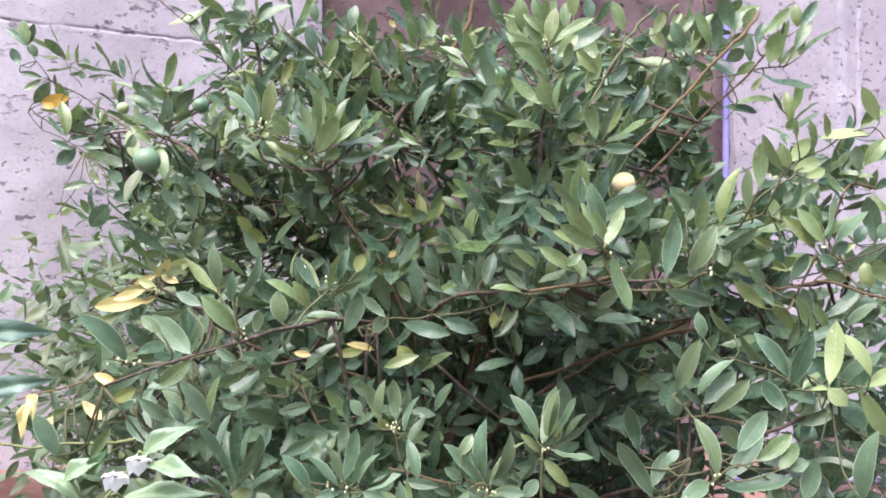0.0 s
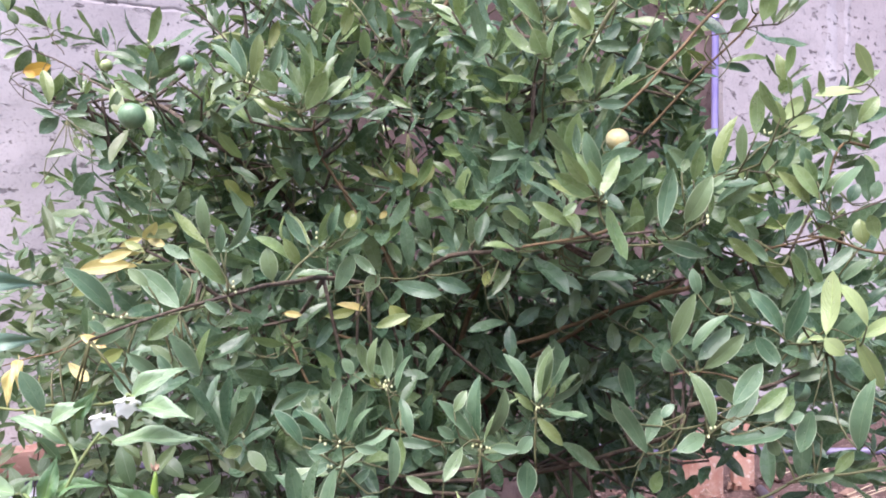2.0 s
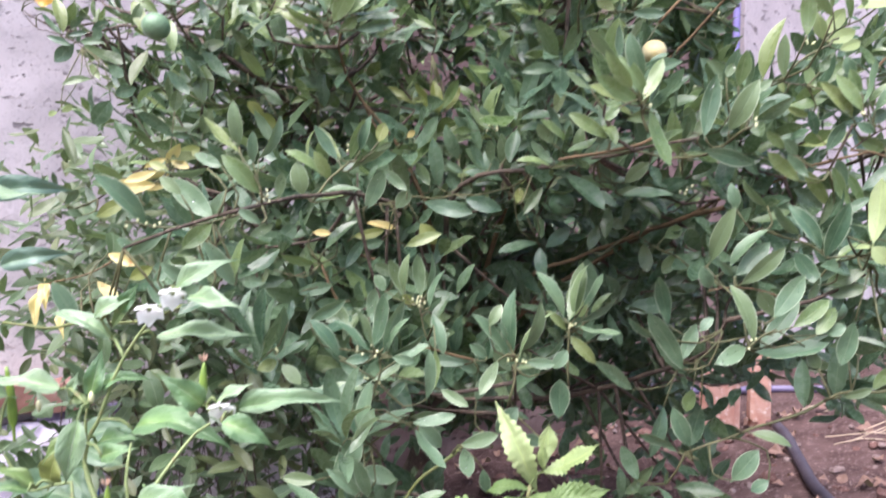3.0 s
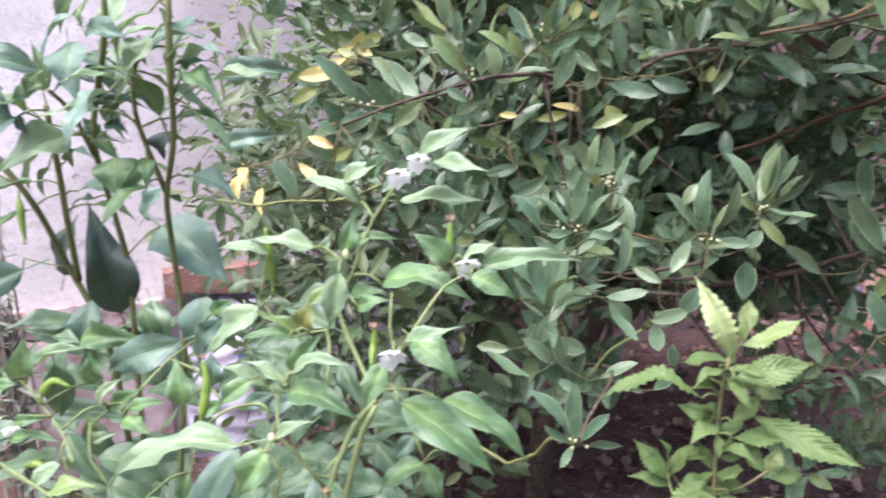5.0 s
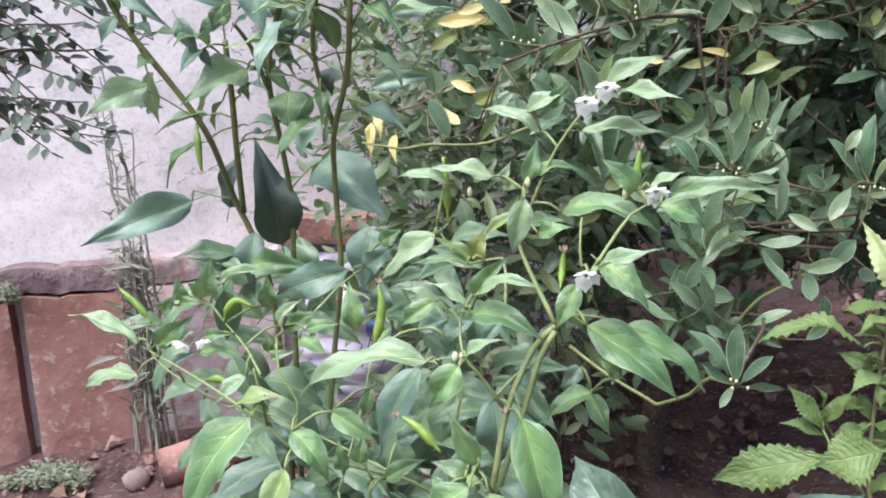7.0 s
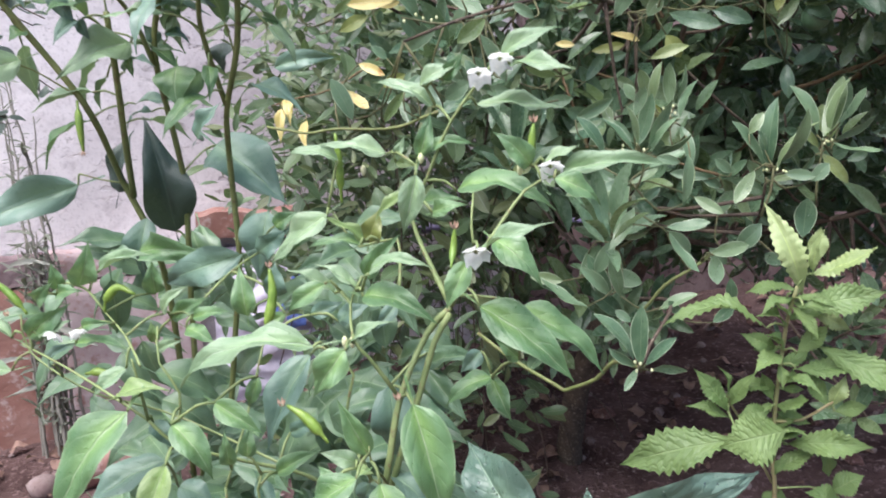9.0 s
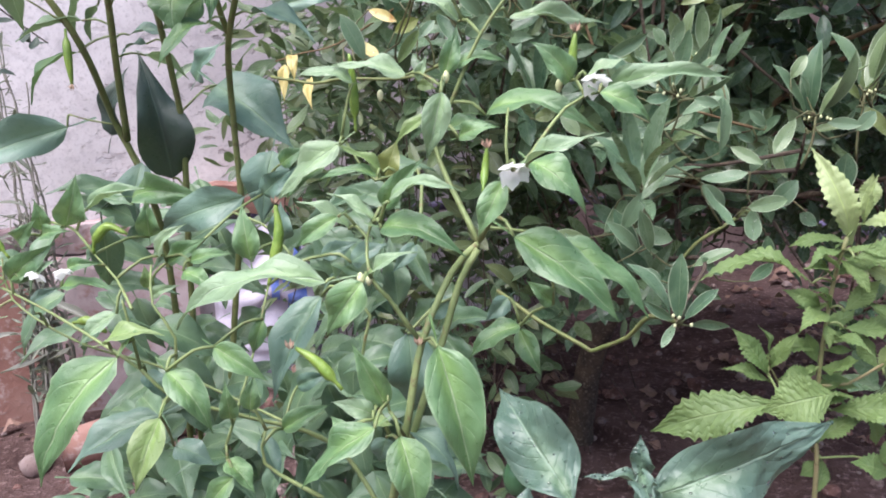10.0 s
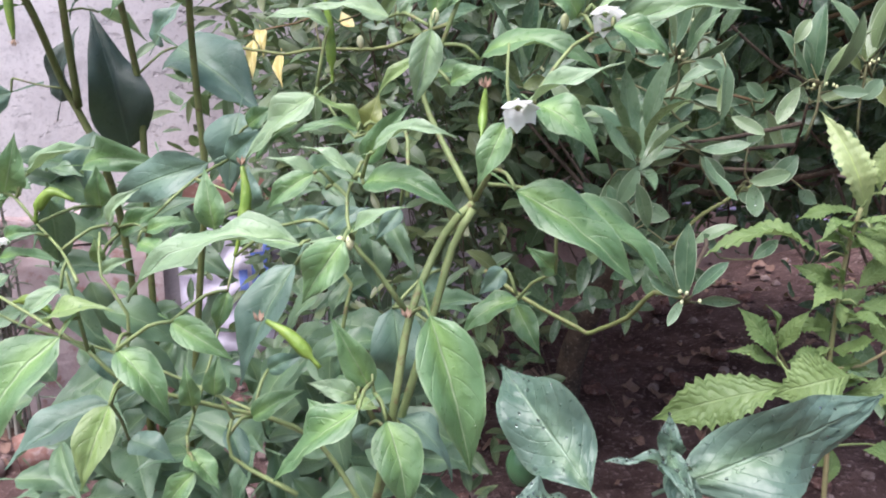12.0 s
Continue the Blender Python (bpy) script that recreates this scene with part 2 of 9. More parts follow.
CEMENT = wall_material("cement wall", (0.44, 0.390, 0.415), (0.56, 0.508, 0.530), (0.36, 0.322, 0.345), (0.17, 0.15, 0.16), (0.775, 0.735, 0.745))
REDDISH = wall_material("red earth stained wall", (0.125, 0.082, 0.078), (0.255, 0.185, 0.180), (0.085, 0.052, 0.050), (0.045, 0.028, 0.028))
LIGHT_MORTAR = wall_material("light mortar", (0.47, 0.43, 0.465), (0.58, 0.54, 0.57), (0.42, 0.38, 0.42), (0.20, 0.18, 0.20))
SOIL = rough_material("soil", (0.060, 0.034, 0.032), (0.135, 0.085, 0.080), (0.25, 0.175, 0.165), 11.0, 0.95, 0.03, 85.0, 0.15)
TERRACOTTA = rough_material("terracotta", (0.230, 0.112, 0.090), (0.325, 0.188, 0.158), (0.39, 0.29, 0.27), 6.0, 0.9, 0.006, 38.0)
MORTAR = rough_material("dark mortar", (0.155, 0.105, 0.11), (0.27, 0.205, 0.215), (0.11, 0.07, 0.068), 14.0, 0.95, 0.012, 50.0)
PALE_SLAB = rough_material("peeling paint slab", (0.36, 0.265, 0.265), (0.53, 0.44, 0.45), (0.30, 0.17, 0.15), 11.0, 0.9, 0.008, 26.0)
WOOD = rough_material("cut wood", (0.40, 0.19, 0.145), (0.50, 0.31, 0.255), (0.62, 0.50, 0.45), 22.0, 0.85, 0.004, 60.0)
HOSE = rough_material("violet hose", (0.11, 0.09, 0.17), (0.165, 0.14, 0.235), None, 12.0, 0.45, 0.0006, 90.0, 0.5)
CABLE = rough_material("violet cable", (0.22, 0.185, 0.43), (0.29, 0.255, 0.50), None, 12.0, 0.4, 0.0005, 90.0, 0.5)
BLACK_HOSE = rough_material("dark hose", (0.035, 0.030, 0.045), (0.06, 0.052, 0.07), None, 20.0, 0.5, 0.0006, 90.0, 0.5)
SACK = rough_material("white sack", (0.40, 0.36, 0.47), (0.56, 0.52, 0.62), None, 10.0, 0.45, 0.004, 60.0)
SACK_BLUE = rough_material("blue print", (0.10, 0.16, 0.50), (0.20, 0.26, 0.62), None, 40.0, 0.45, 0.001, 60.0)
STONE = rough_material("pebble", (0.15, 0.10, 0.095), (0.26, 0.20, 0.19), (0.12, 0.08, 0.07), 20.0, 0.9, 0.003, 80.0)


WATER = nodes_of("rain water")[0]
WATER.node_tree.nodes["Principled BSDF"].inputs["Transmission Weight"].default_value = 1.0
WATER.node_tree.nodes["Principled BSDF"].inputs["Roughness"].default_value = 0.03
WATER.node_tree.nodes["Principled BSDF"].inputs["IOR"].default_value = 1.33


# ---- shape helpers ----
def mesh_of(name, verts, faces, material, uv=None, smooth=True):
    me = bpy.data.meshes.new(name)
    me.from_pydata([tuple(v) for v in verts], [], [tuple(f) for f in faces])
    if uv is not None:
        layer = me.uv_layers.new(name="leaf")
        idx = np.empty(len(me.loops), dtype=np.int32)
        me.loops.foreach_get("vertex_index", idx)
        layer.data.foreach_set("uv", np.asarray(uv, dtype=np.float32)[idx].ravel())
    me.materials.append(material)
    if smooth:
        count = len(me.polygons) if smooth is True else smooth
        me.polygons.foreach_set("use_smooth", [i < count for i in range(len(me.polygons))])
    me.update()
    return me


def root(name, at, label, category, group="", kind=""):
    ob = new(name)
    ob.empty_display_size = 0.05
    ob.matrix_basis = Matrix.Translation(at)
    return tagged(ob, label, category, group, kind)


def part(name, me, parent, m=None, label="", kind=""):
    """Link a mesh under its thing; m places it in the world."""
    ob = new(name, me)
    ob.parent = parent
    base = parent.matrix_basis if parent.parent is None else parent.parent.matrix_basis @ parent.matrix_basis
    ob.matrix_basis = base.inverted() @ (m if m else Matrix.Identity(4))
    return tagged(ob, label, kind=kind)


def curve_points(points, step=0.02):
    """A smooth line through a few points."""
    pts = [Vector(p) for p in points]
    if len(pts) == 2:
        n = max(2, int((pts[1] - pts[0]).length / step))
        return [pts[0].lerp(pts[1], i / n) for i in range(n + 1)]
    ext = [2 * pts[0] - pts[1]] + pts + [2 * pts[-1] - pts[-2]]
    out = []
    for i in range(1, len(ext) - 2):
        a, b, c, d = ext[i - 1:i + 3]
        n = max(2, int((c - b).length / step))
        for k in range(n):
            u = k / n
            out.append(0.5 * (2 * b + (c - a) * u + (2 * a - 5 * b + 4 * c - d) * u * u + (3 * b - a - 3 * c + d) * u ** 3))
    return out + [pts[-1]]


def tube(line, r0, r1, sides=6, knots=0.0, rng=random):
    """Verts and faces of a tapering round stem along a line."""
    verts, faces = [], []
    side = None
    for i, p in enumerate(line):
        d = (line[min(i + 1, len(line) - 1)] - line[max(i - 1, 0)]).normalized()
        if side is None:
            side = d.orthogonal().normalized()
        side = (side - d * side.dot(d)).normalized()
        up = d.cross(side)
        r = (r0 + (r1 - r0) * i / (len(line) - 1)) * (1 + knots * rng.uniform(-1, 1))
        for k in range(sides):
            a = 2 * math.pi * k / sides
            verts.append(p + (side * math.cos(a) + up * math.sin(a)) * r)
    for i in range(len(line) - 1):
        for k in range(sides):
            a, b = i * sides + k, i * sides + (k + 1) % sides
            faces.append((a, b, b + sides, a + sides))
    faces.append(tuple(range(sides))[::-1])
    faces.append(tuple(len(verts) - sides + k for k in range(sides)))
    return verts, faces


def join(chunks):
    verts, faces = [], []
    for v, f in chunks:
        k = len(verts)
        verts += list(v)
        faces += [tuple(i + k for i in q) for q in f]
    return verts, faces


def lathe(profile, sides=12):
    """Verts and faces of a body turned round z, from (radius, height) pairs."""
    verts = [(r * math.cos(2 * math.pi * k / sides), r * math.sin(2 * math.pi * k / sides), z) for r, z in profile for k in range(sides)]
    faces = []
    for i in range(len(profile) - 1):
        for k in range(sides):
            a, b = i * sides + k, i * sides + (k + 1) % sides
            faces.append((a, b, b + sides, a + sides))
    faces.append(tuple(range(sides))[::-1])
    faces.append(tuple((len(profile) - 1) * sides + k for k in range(sides)))
    return verts, faces


# ---- leaves ----
def blade(width, peak, rows=8, cols=4, arch=0.06, fold=0.25, wave=0.0, stalk=0.0, teeth=0, twist=0.0, pucker=0.0, seed=1, blunt=False, base=1.15):
    """A leaf one unit long from its base (0, 0, 0) to its tip (0, 1, 0), upper face to +z: outline, fold along the midrib, arch, waves, teeth."""
    rng = random.Random(seed)
    ts = [i / rows for i in range(rows + 1)]
    verts, uv, faces = [], [], []
    phase = rng.uniform(0, 6)
    if stalk:
        ts = [-stalk, -stalk * 0.5] + ts
    for i, t in enumerate(ts):
        if t < 0:
            half, z0 = 0.012, -0.25 * t * t / stalk
            z0 = -abs(z0) * 0.4
        else:
            if t <= peak:
                half = width * math.sin(math.pi / 2 * t / peak) ** (0.78 if blunt else base)
            else:
                u = (t - peak) / (1 - peak)
                half = width * ((1 - u ** 2.5) if blunt else math.cos(math.pi / 2 * u) ** 1.45)
            half += 0.004
            z0 = arch * 4 * t * (1 - t)
            if teeth and 0 < i < len(ts) - 1:
                half *= (0.88, 0.98, 1.09)[i % 3] + 0.05 * math.sin(i * 1.7 + seed)
        for c in range(cols + 1):
            v = 2 * c / cols - 1
            ang = twist * t
            x, z = v * half, (abs(v) * fold if blunt else 1.7 * fold * abs(v) - 1.0 * fold * v * v) * half
            z += wave * math.sin(t * 9 + phase + (1.5 if v > 0 else 0)) * abs(v) * half
            if pucker and t > 0:
                tight = 2.1 if pucker > 0.04 else 1.0
                z += pucker / tight * (noise.noise(Vector((v * 2.2 * tight + seed, t * 7.0 * tight, seed * 3.1))) + 0.5 * noise.noise(Vector((v * 4.5 * tight, t * 16.0 * tight, seed * 5.3))))
            if teeth and t > 0:
                z += 0.016 * math.sin(i * 2.094) * abs(v) ** 2
            x, z = x * math.cos(ang) - z * math.sin(ang), x * math.sin(ang) + z * math.cos(ang)
            verts.append((x, t, z0 + z))
            uv.append((c / cols, max(t, 0)))
    n = cols + 1
    for i in range(len(ts) - 1):
        for c in range(cols):
            a = i * n + c
            faces.append((a, a + 1, a + 1 + n, a + n))
    return np.array(verts), faces, np.array(uv)


BLADES = {
    "citrus": [blade(0.148, p, 8, 4, a, f, w, 0.05, 0, tw, seed=i, blunt=True) for i, (p, a, f, w, tw) in enumerate(
        ((0.50, 0.05, 0.30, 0.10, 0.1), (0.54, -0.06, 0.22, 0.15, -0.2), (0.47, 0.10, 0.35, 0.05, 0.25), (0.56, -0.10, 0.28, 0.2, 0.0), (0.50, 0.02, 0.45, 0.1, -0.3)))],
    "chili": [blade(wd, p, 16, 8, a, f, w, 0.22, 0, tw, 0.026, i, False, 0.52) for i, (wd, p, a, f, w, tw) in enumerate(
        ((0.225, 0.29, 0.15, 0.40, 0.24, 0.12), (0.200, 0.33, 0.10, 0.62, 0.30, -0.16), (0.230, 0.27, 0.20, 0.30, 0.34, 0.18), (0.205, 0.31, 0.07, 0.75, 0.20, 0.05),
         (0.215, 0.29, 0.18, 0.55, 0.26, -0.15), (0.200, 0.33, 0.05, 0.45, 0.38, 0.15)))],
    "broad": [blade(wd, p, 16, 8, a, f, w, 0.25, 0, tw, 0.024, i + 9, False, 0.50) for i, (wd, p, a, f, w, tw) in enumerate(
        ((0.315, 0.28, 0.13, 0.26, 0.34, 0.2), (0.30, 0.30, 0.20, 0.40, 0.42, -0.3), (0.31, 0.27, 0.08, 0.50, 0.36, 0.3)))],
    "puckered": [blade(wd, p, 40, 18, a, f, w, 0.10, 0, tw, 0.041, i + 4, False, 0.85) for i, (wd, p, a, f, w, tw) in enumerate(
        ((0.235, 0.40, 0.10, 0.16, 0.62, 0.2), (0.215, 0.42, 0.12, 0.18, 0.55, -0.2)))],
    "toothed": [blade(wd, p, 40, 6, a, f, w, 0.05, 1, tw, 0.022, i + 2) for i, (wd, p, a, f, w, tw) in enumerate(
        ((0.165, 0.52, 0.10, 0.30, 0.30, 0.2), (0.15, 0.55, 0.14, 0.40, 0.40, -0.3), (0.18, 0.5, -0.08, 0.25, 0.30, 0.1), (0.16, 0.5, 0.20, 0.5, 0.35, 0.35)))],
}
LEAF_MESHES = {}


def leaf_mesh(shape, kind, skin):
    key = (shape, kind % len(BLADES[shape]), skin)
    if key not in LEAF_MESHES:
        v, f, uv = BLADES[shape][key[1]]
        LEAF_MESHES[key] = mesh_of("leaf", v, f, SKINS[skin], uv)
    return LEAF_MESHES[key]


def leaf_pose(base, tip, facing, breadth=1.0):
    """Places a unit leaf from base to tip, its upper face towards facing."""
    base, tip = Vector(base), Vector(tip)
    y = tip - base
    size = y.length
    y.normalize()
    z = Vector(facing) - y * y.dot(Vector(facing))
    if z.length < 1e-4:
        z = y.orthogonal()
    z.normalize()
    x = y.cross(z)
    m = Matrix(((x.x, y.x, z.x, base.x), (x.y, y.y, z.y, base.y), (x.z, y.z, z.z, base.z), (0, 0, 0, 1)))
    return m @ Matrix.Diagonal((size * breadth, size, size, 1))


def joined_leaves(name, poses, shape, skin):
    """Many leaves in one mesh."""
    V, F, U, k = [], [], [], 0
    for i, m in enumerate(poses):
        v, f, uv = BLADES[shape][i % len(BLADES[shape])]
        a = np.array(m)
        V.append(v @ a[:3, :3].T + a[:3, 3])
        F += [(q[0] + k, q[1] + k, q[2] + k, q[3] + k) for q in f]
        U.append(uv)
        k += len(v)
    return mesh_of(name, np.concatenate(V).tolist(), F, SKINS[skin], np.concatenate(U))


def whorl_poses(tip, way, count, size, rng, spread=1.0, below=0.5, slim=1.0):
    """Leaves of one shoot: upright ones round its tip and more on the twig behind it."""
    way = Vector(way).normalized()
    side = way.orthogonal().normalized()
    over = way.cross(side)
    tip = Vector(tip)
    out = []
    for i in range(count):
        a = i * 2.399 + rng.uniform(-0.35, 0.35)
        u = i / max(count - 1, 1)
        lean = radians((14 + 52 * u) * spread + rng.uniform(-9, 9))
        radial = side * math.cos(a) + over * math.sin(a)
        d = way * math.cos(lean) + radial * math.sin(lean)
        base = tip - way * (u * below * size) + radial * 0.004
        long = size * (0.72 + 0.36 * math.sin(math.pi * min(u + 0.25, 1.0))) * rng.uniform(0.88, 1.12)
        out.append(leaf_pose(base, base + d * long, way * 1.0 - radial * 0.35 + Vector((0, 0, 0.25)), slim * rng.uniform(0.95, 1.25)))
    return out


# ---- ground ----
def ground_height(x, y):
    lean = 0.1 + 0.1 * max(-2.5, min(2.5, x))
    near = max(0.0, 1 - math.hypot(x, y - 1.5) / 6)
    return lean + near * (0.035 * noise.noise(Vector((x * 2.3, y * 2.3, 0))) + 0.018 * noise.noise(Vector((x * 9, y * 9, 3))) + 0.008 * noise.noise(Vector((x * 28, y * 28, 7))))


def spaced(n, reach, bend):
    return [reach * math.sinh(bend * (2 * i / n - 1)) / math.sinh(bend) for i in range(n + 1)]


def build_ground():
    xs, ys = spaced(150, 400, 8.0), [1.4 + v for v in spaced(150, 400, 8.0)]
    verts = [(x, y, ground_height(x, y)) for y in ys for x in xs]
    n = len(xs)
    faces = [(j * n + i, j * n + i + 1, (j + 1) * n + i + 1, (j + 1) * n + i) for j in range(n - 1) for i in range(n - 1)]
    ob = new("ground", mesh_of("ground", verts, faces, SOIL))
    tagged(ob, "reddish brown garden soil with crumbs and litter", "ground", kind="structure")


build_ground()

# The wall runs past behind the plants, turned away to the right.
TURN = math.atan(0.52)
ALONG, OUT = Vector((math.cos(TURN), math.sin(TURN), 0)), Vector((math.sin(TURN), -math.cos(TURN), 0))
FOOT = Vector((0, 2.46, 0))


def on_wall(s, z, off=0.0):
    return FOOT + ALONG * s + OUT * off + Vector((0, 0, z))


def wall_panel(s0, s1, z0, z1, proud, rough, seed, cell=0.03, chip=0.004, jag=0.0, crack=None):
    """A rough cast block of wall with thickness, its face broken by noise, its edges worn, a crack along it; gives verts, faces and the number of front faces."""
    ns, nz = max(2, int((s1 - s0) / cell)), max(2, int((z1 - z0) / cell))
    zs = [z0 + (z1 - z0) * j / nz for j in range(nz + 1)]
    if crack:
        zs = sorted([z for z in zs if abs(z - crack) > 0.02] + [crack - 0.009, crack - 0.002, crack, crack + 0.002, crack + 0.009])
        nz = len(zs) - 1
    verts, faces = [], []
    for j in range(nz + 1):
        for i in range(ns + 1):
            s, z = s0 + (s1 - s0) * i / ns, zs[j]
            edge = min(s - s0, s1 - s, z - z0, z1 - z)
            worn = -chip * max(0.0, 1 - edge / (cell * 0.9)) * max(0.0, 0.5 + 1.6 * noise.noise(Vector((s * 7, z * 7, seed))))
            off = proud + worn + rough * (noise.noise(Vector((s * 3, z * 3, seed))) + 0.5 * noise.noise(Vector((s * 11, z * 11, seed + 4))) + (0.4 if cell < 0.025 else 0.0) * noise.noise(Vector((s * 37, z * 37, seed + 8))))
            if j in (0, nz):
                z += jag * (noise.noise(Vector((s * 9, 0, 5))) + 0.6 * noise.noise(Vector((s * 31, 0, 9)))) + (1 if j == 0 else -1) * 0.5 * jag * max(0.0, noise.noise(Vector((s * 15, 3, 2))))
            if crack and abs(zs[j] - crack) < 0.01:
                z += 0.010 * (noise.noise(Vector((s * 6, 0, 5))) + 0.5 * noise.noise(Vector((s * 27, 0, 9))))
                if zs[j] == crack:
                    off -= 0.006 * max(0.0, 0.35 + 1.3 * noise.noise(Vector((s * 13, 3, 2))))
            verts.append(on_wall(s, z, off))
    n = ns + 1
    for j in range(nz):
        for i in range(ns):
            a = j * n + i
            faces.append((a, a + 1, a + 1 + n, a + n))
    front = len(faces)
    rim = [i for i in range(n)] + [j * n + ns for j in range(1, nz + 1)] + [nz * n + i for i in range(ns - 1, -1, -1)] + [j * n for j in range(nz - 1, 0, -1)]
    k, m = len(verts), len(rim)
    verts += [Vector(verts[i]) for i in rim]
    verts += [Vector(verts[i]) - OUT * (0.15 + proud) for i in rim]
    for q in range(m):
        r = (q + 1) % m
        faces.append((k + r, k + q, k + m + q, k + m + r))
    faces.append(tuple(k + m + q for q in range(m))[::-1])
    return verts, faces, front


def build_wall():
    """Bays of cement plaster, a chipped crack along one, red earth stained in the middle."""
    wall = root("wall_north", FOOT, "weathered pinkish grey cement wall with pits and stains", "wall", kind="structure")
    bays = ((-4.2, -0.36), (-0.36, 1.24), (1.24, 5.0))
    for b, (s0, s1) in enumerate(bays):
        red = b == 1
        proud = -0.03 if red else (0.006 if b == 2 else 0.0)
        v, f, front = wall_panel(s0 + 0.002, s1 - 0.002, -0.35, 2.3, proud, 0.022 if red else 0.008, b * 7, 0.03, 0.006, 0.0, 1.545 if b == 0 else None)
        part("panel", mesh_of("panel", v, f, REDDISH if red else CEMENT, None, front), wall)
    # light mortar smeared down the wall in narrow upright strips
    for k, (s0, wide) in enumerate(((1.865, 0.085), (1.97, 0.05))):
        rows = 90
        verts, faces = [], []
        for j in range(rows + 1):
            z = 0.2 + 2.05 * j / rows
            mid = s0 + 0.010 * noise.noise(Vector((z * 3, k, 1)))
            half = wide * (0.45 + 0.35 * noise.noise(Vector((z * 12, k, 2))))
            for c in range(5):
                u = c / 2 - 1
                s = mid + u * half
                rough = 0.008 * (noise.noise(Vector((s * 3, z * 3, 14))) + 0.5 * noise.noise(Vector((s * 11, z * 11, 18))))
                verts.append(on_wall(s, z, 0.006 + rough + (0.004 + 0.005 * noise.noise(Vector((s * 40, z * 40, k)))) * (1 - u ** 4) - 0.001))
        for j in range(rows):
            for c in range(4):
                a = j * 5 + c
                faces.append((a, a + 1, a + 6, a + 5))
        part("mortar_strip", mesh_of("mortar_strip", verts, faces, LIGHT_MORTAR), wall, None, "smeared light mortar")


build_wall()


# ---- chili plants, weeds ----
FRONT, ABOVE = (0.0, -1.0, 0.45), (0.0, -0.35, 1.0)
CHANCE = random.Random(5)
STEMS = []


def leaf(plant, shape, skin, base, tip, facing, breadth=1.0, label=""):
    """One leaf of a plant from its base to its tip."""
    turn = Vector(facing) + Vector((CHANCE.uniform(-0.3, 0.3), 0, CHANCE.uniform(-0.15, 0.15)))
    kind, m = CHANCE.randrange(12), leaf_pose(base, tip, turn, breadth)
    part("leaf", leaf_mesh(shape, kind, skin), plant, m, label)
    return shape, kind, m


def turned_leaf(plant, shape, skin, foot, tip, breadth, roll):
    """One leaf whose upper face looks to the open side, rolled about its midrib by some degrees towards the sky."""
    foot, tip = Vector(foot), Vector(tip)
    axis = (tip - foot).normalized()
    face = (Vector((-0.12, 0.0, 1.0)) - foot).normalized()
    face = (face - axis * face.dot(axis)).normalized()
    over = axis.cross(face)
    if over.z < 0:
        over = -over
    m = leaf_pose(foot, tip, face * math.cos(radians(roll)) + over * math.sin(radians(roll)), breadth * (0.92 if shape in ("chili", "broad") else 1.0))
    part("leaf", leaf_mesh(shape, CHANCE.randrange(12), skin), plant, m)
    near = [p for owner, line in STEMS if owner == plant.name for p in line]
    if near:
        best = min(near, key=lambda p: (p - foot).length)
        if 0.004 < (best - foot).length < 0.09:
            stem(plant, (best, best.lerp(foot, 0.6) + Vector((0, 0, 0.004)), foot), 0.0020, 0.0016, None, "petiole")


DROP = lathe(((1.0, 0.0), (0.86, 0.42), (0.5, 0.70), (0.08, 0.80)), 6)


def rain_on(plant, placed, count, big):
    """Clear drops lying on the upper faces of leaves."""
    chunks = []
    for shape, kind, m in placed:
        v, f, uv = BLADES[shape][kind % len(BLADES[shape])]
        for k in range(count):
            q = f[CHANCE.randrange(len(f) // 6, len(f))]
            a, b, c, d = (m @ Vector(v[i]) for i in q)
            up = (b - a).cross(d - a)
            if up.length < 1e-12:
                continue
            turn = up.normalized().to_track_quat("Z", "Y").to_matrix()
            r = big * (0.3 + 0.7 * CHANCE.random() ** 2)
            p = (a + b + c + d) / 4
            chunks.append(([p + turn @ (Vector(w) * r) for w in DROP[0]], DROP[1]))
    v, f = join(chunks)
    part("rain_drop_film", mesh_of("rain_drop_film", v, f, WATER), plant, None, "clear rain drops on leaves", "stuff")


def stem(plant, points, r0, r1, skin=None, name="stem"):
    r0, r1 = r0 * 0.54, r1 * 0.58
    line = curve_points(points, 0.012)
    STEMS.append((plant.name, line))
    v, f = tube(line, r0, r1, 7, 0.05, CHANCE)
    part(name, mesh_of(name, v, f, skin or GREEN_STEM), plant)


def profiled(line, radii, sides=8):
    v, f = tube(line, 1.0, 1.0, sides)
    out = []
    for i, p in enumerate(line):
        out += [p + (q - p) * radii[i] for q in v[i * sides:(i + 1) * sides]]
    return out, f


def chili_pod(plant, points, r=0.0042):
    """A slim pod from its dried tip to its stalk."""
    line = curve_points(points, 0.003)
    r *= 0.88
    n = len(line) - 1
    radii = []
    for i in range(n + 1):
        t = i / n
        if t < 0.74:
            radii.append(r * (0.30 + 0.70 * math.sin(math.pi * min(t / 0.74 * 0.62, 0.5)) * (1 + 0.06 * math.sin(t * 60))*(1 + 0.05 * math.sin(t * 23))))
        else:
            radii.append(r * (0.85 if t < 0.80 else 0.34))
    v, f = profiled(line, radii)
    part("pod", mesh_of("pod", v, f, CHILI_FRUIT), plant, None, "slim glossy yellow-green chili pod")


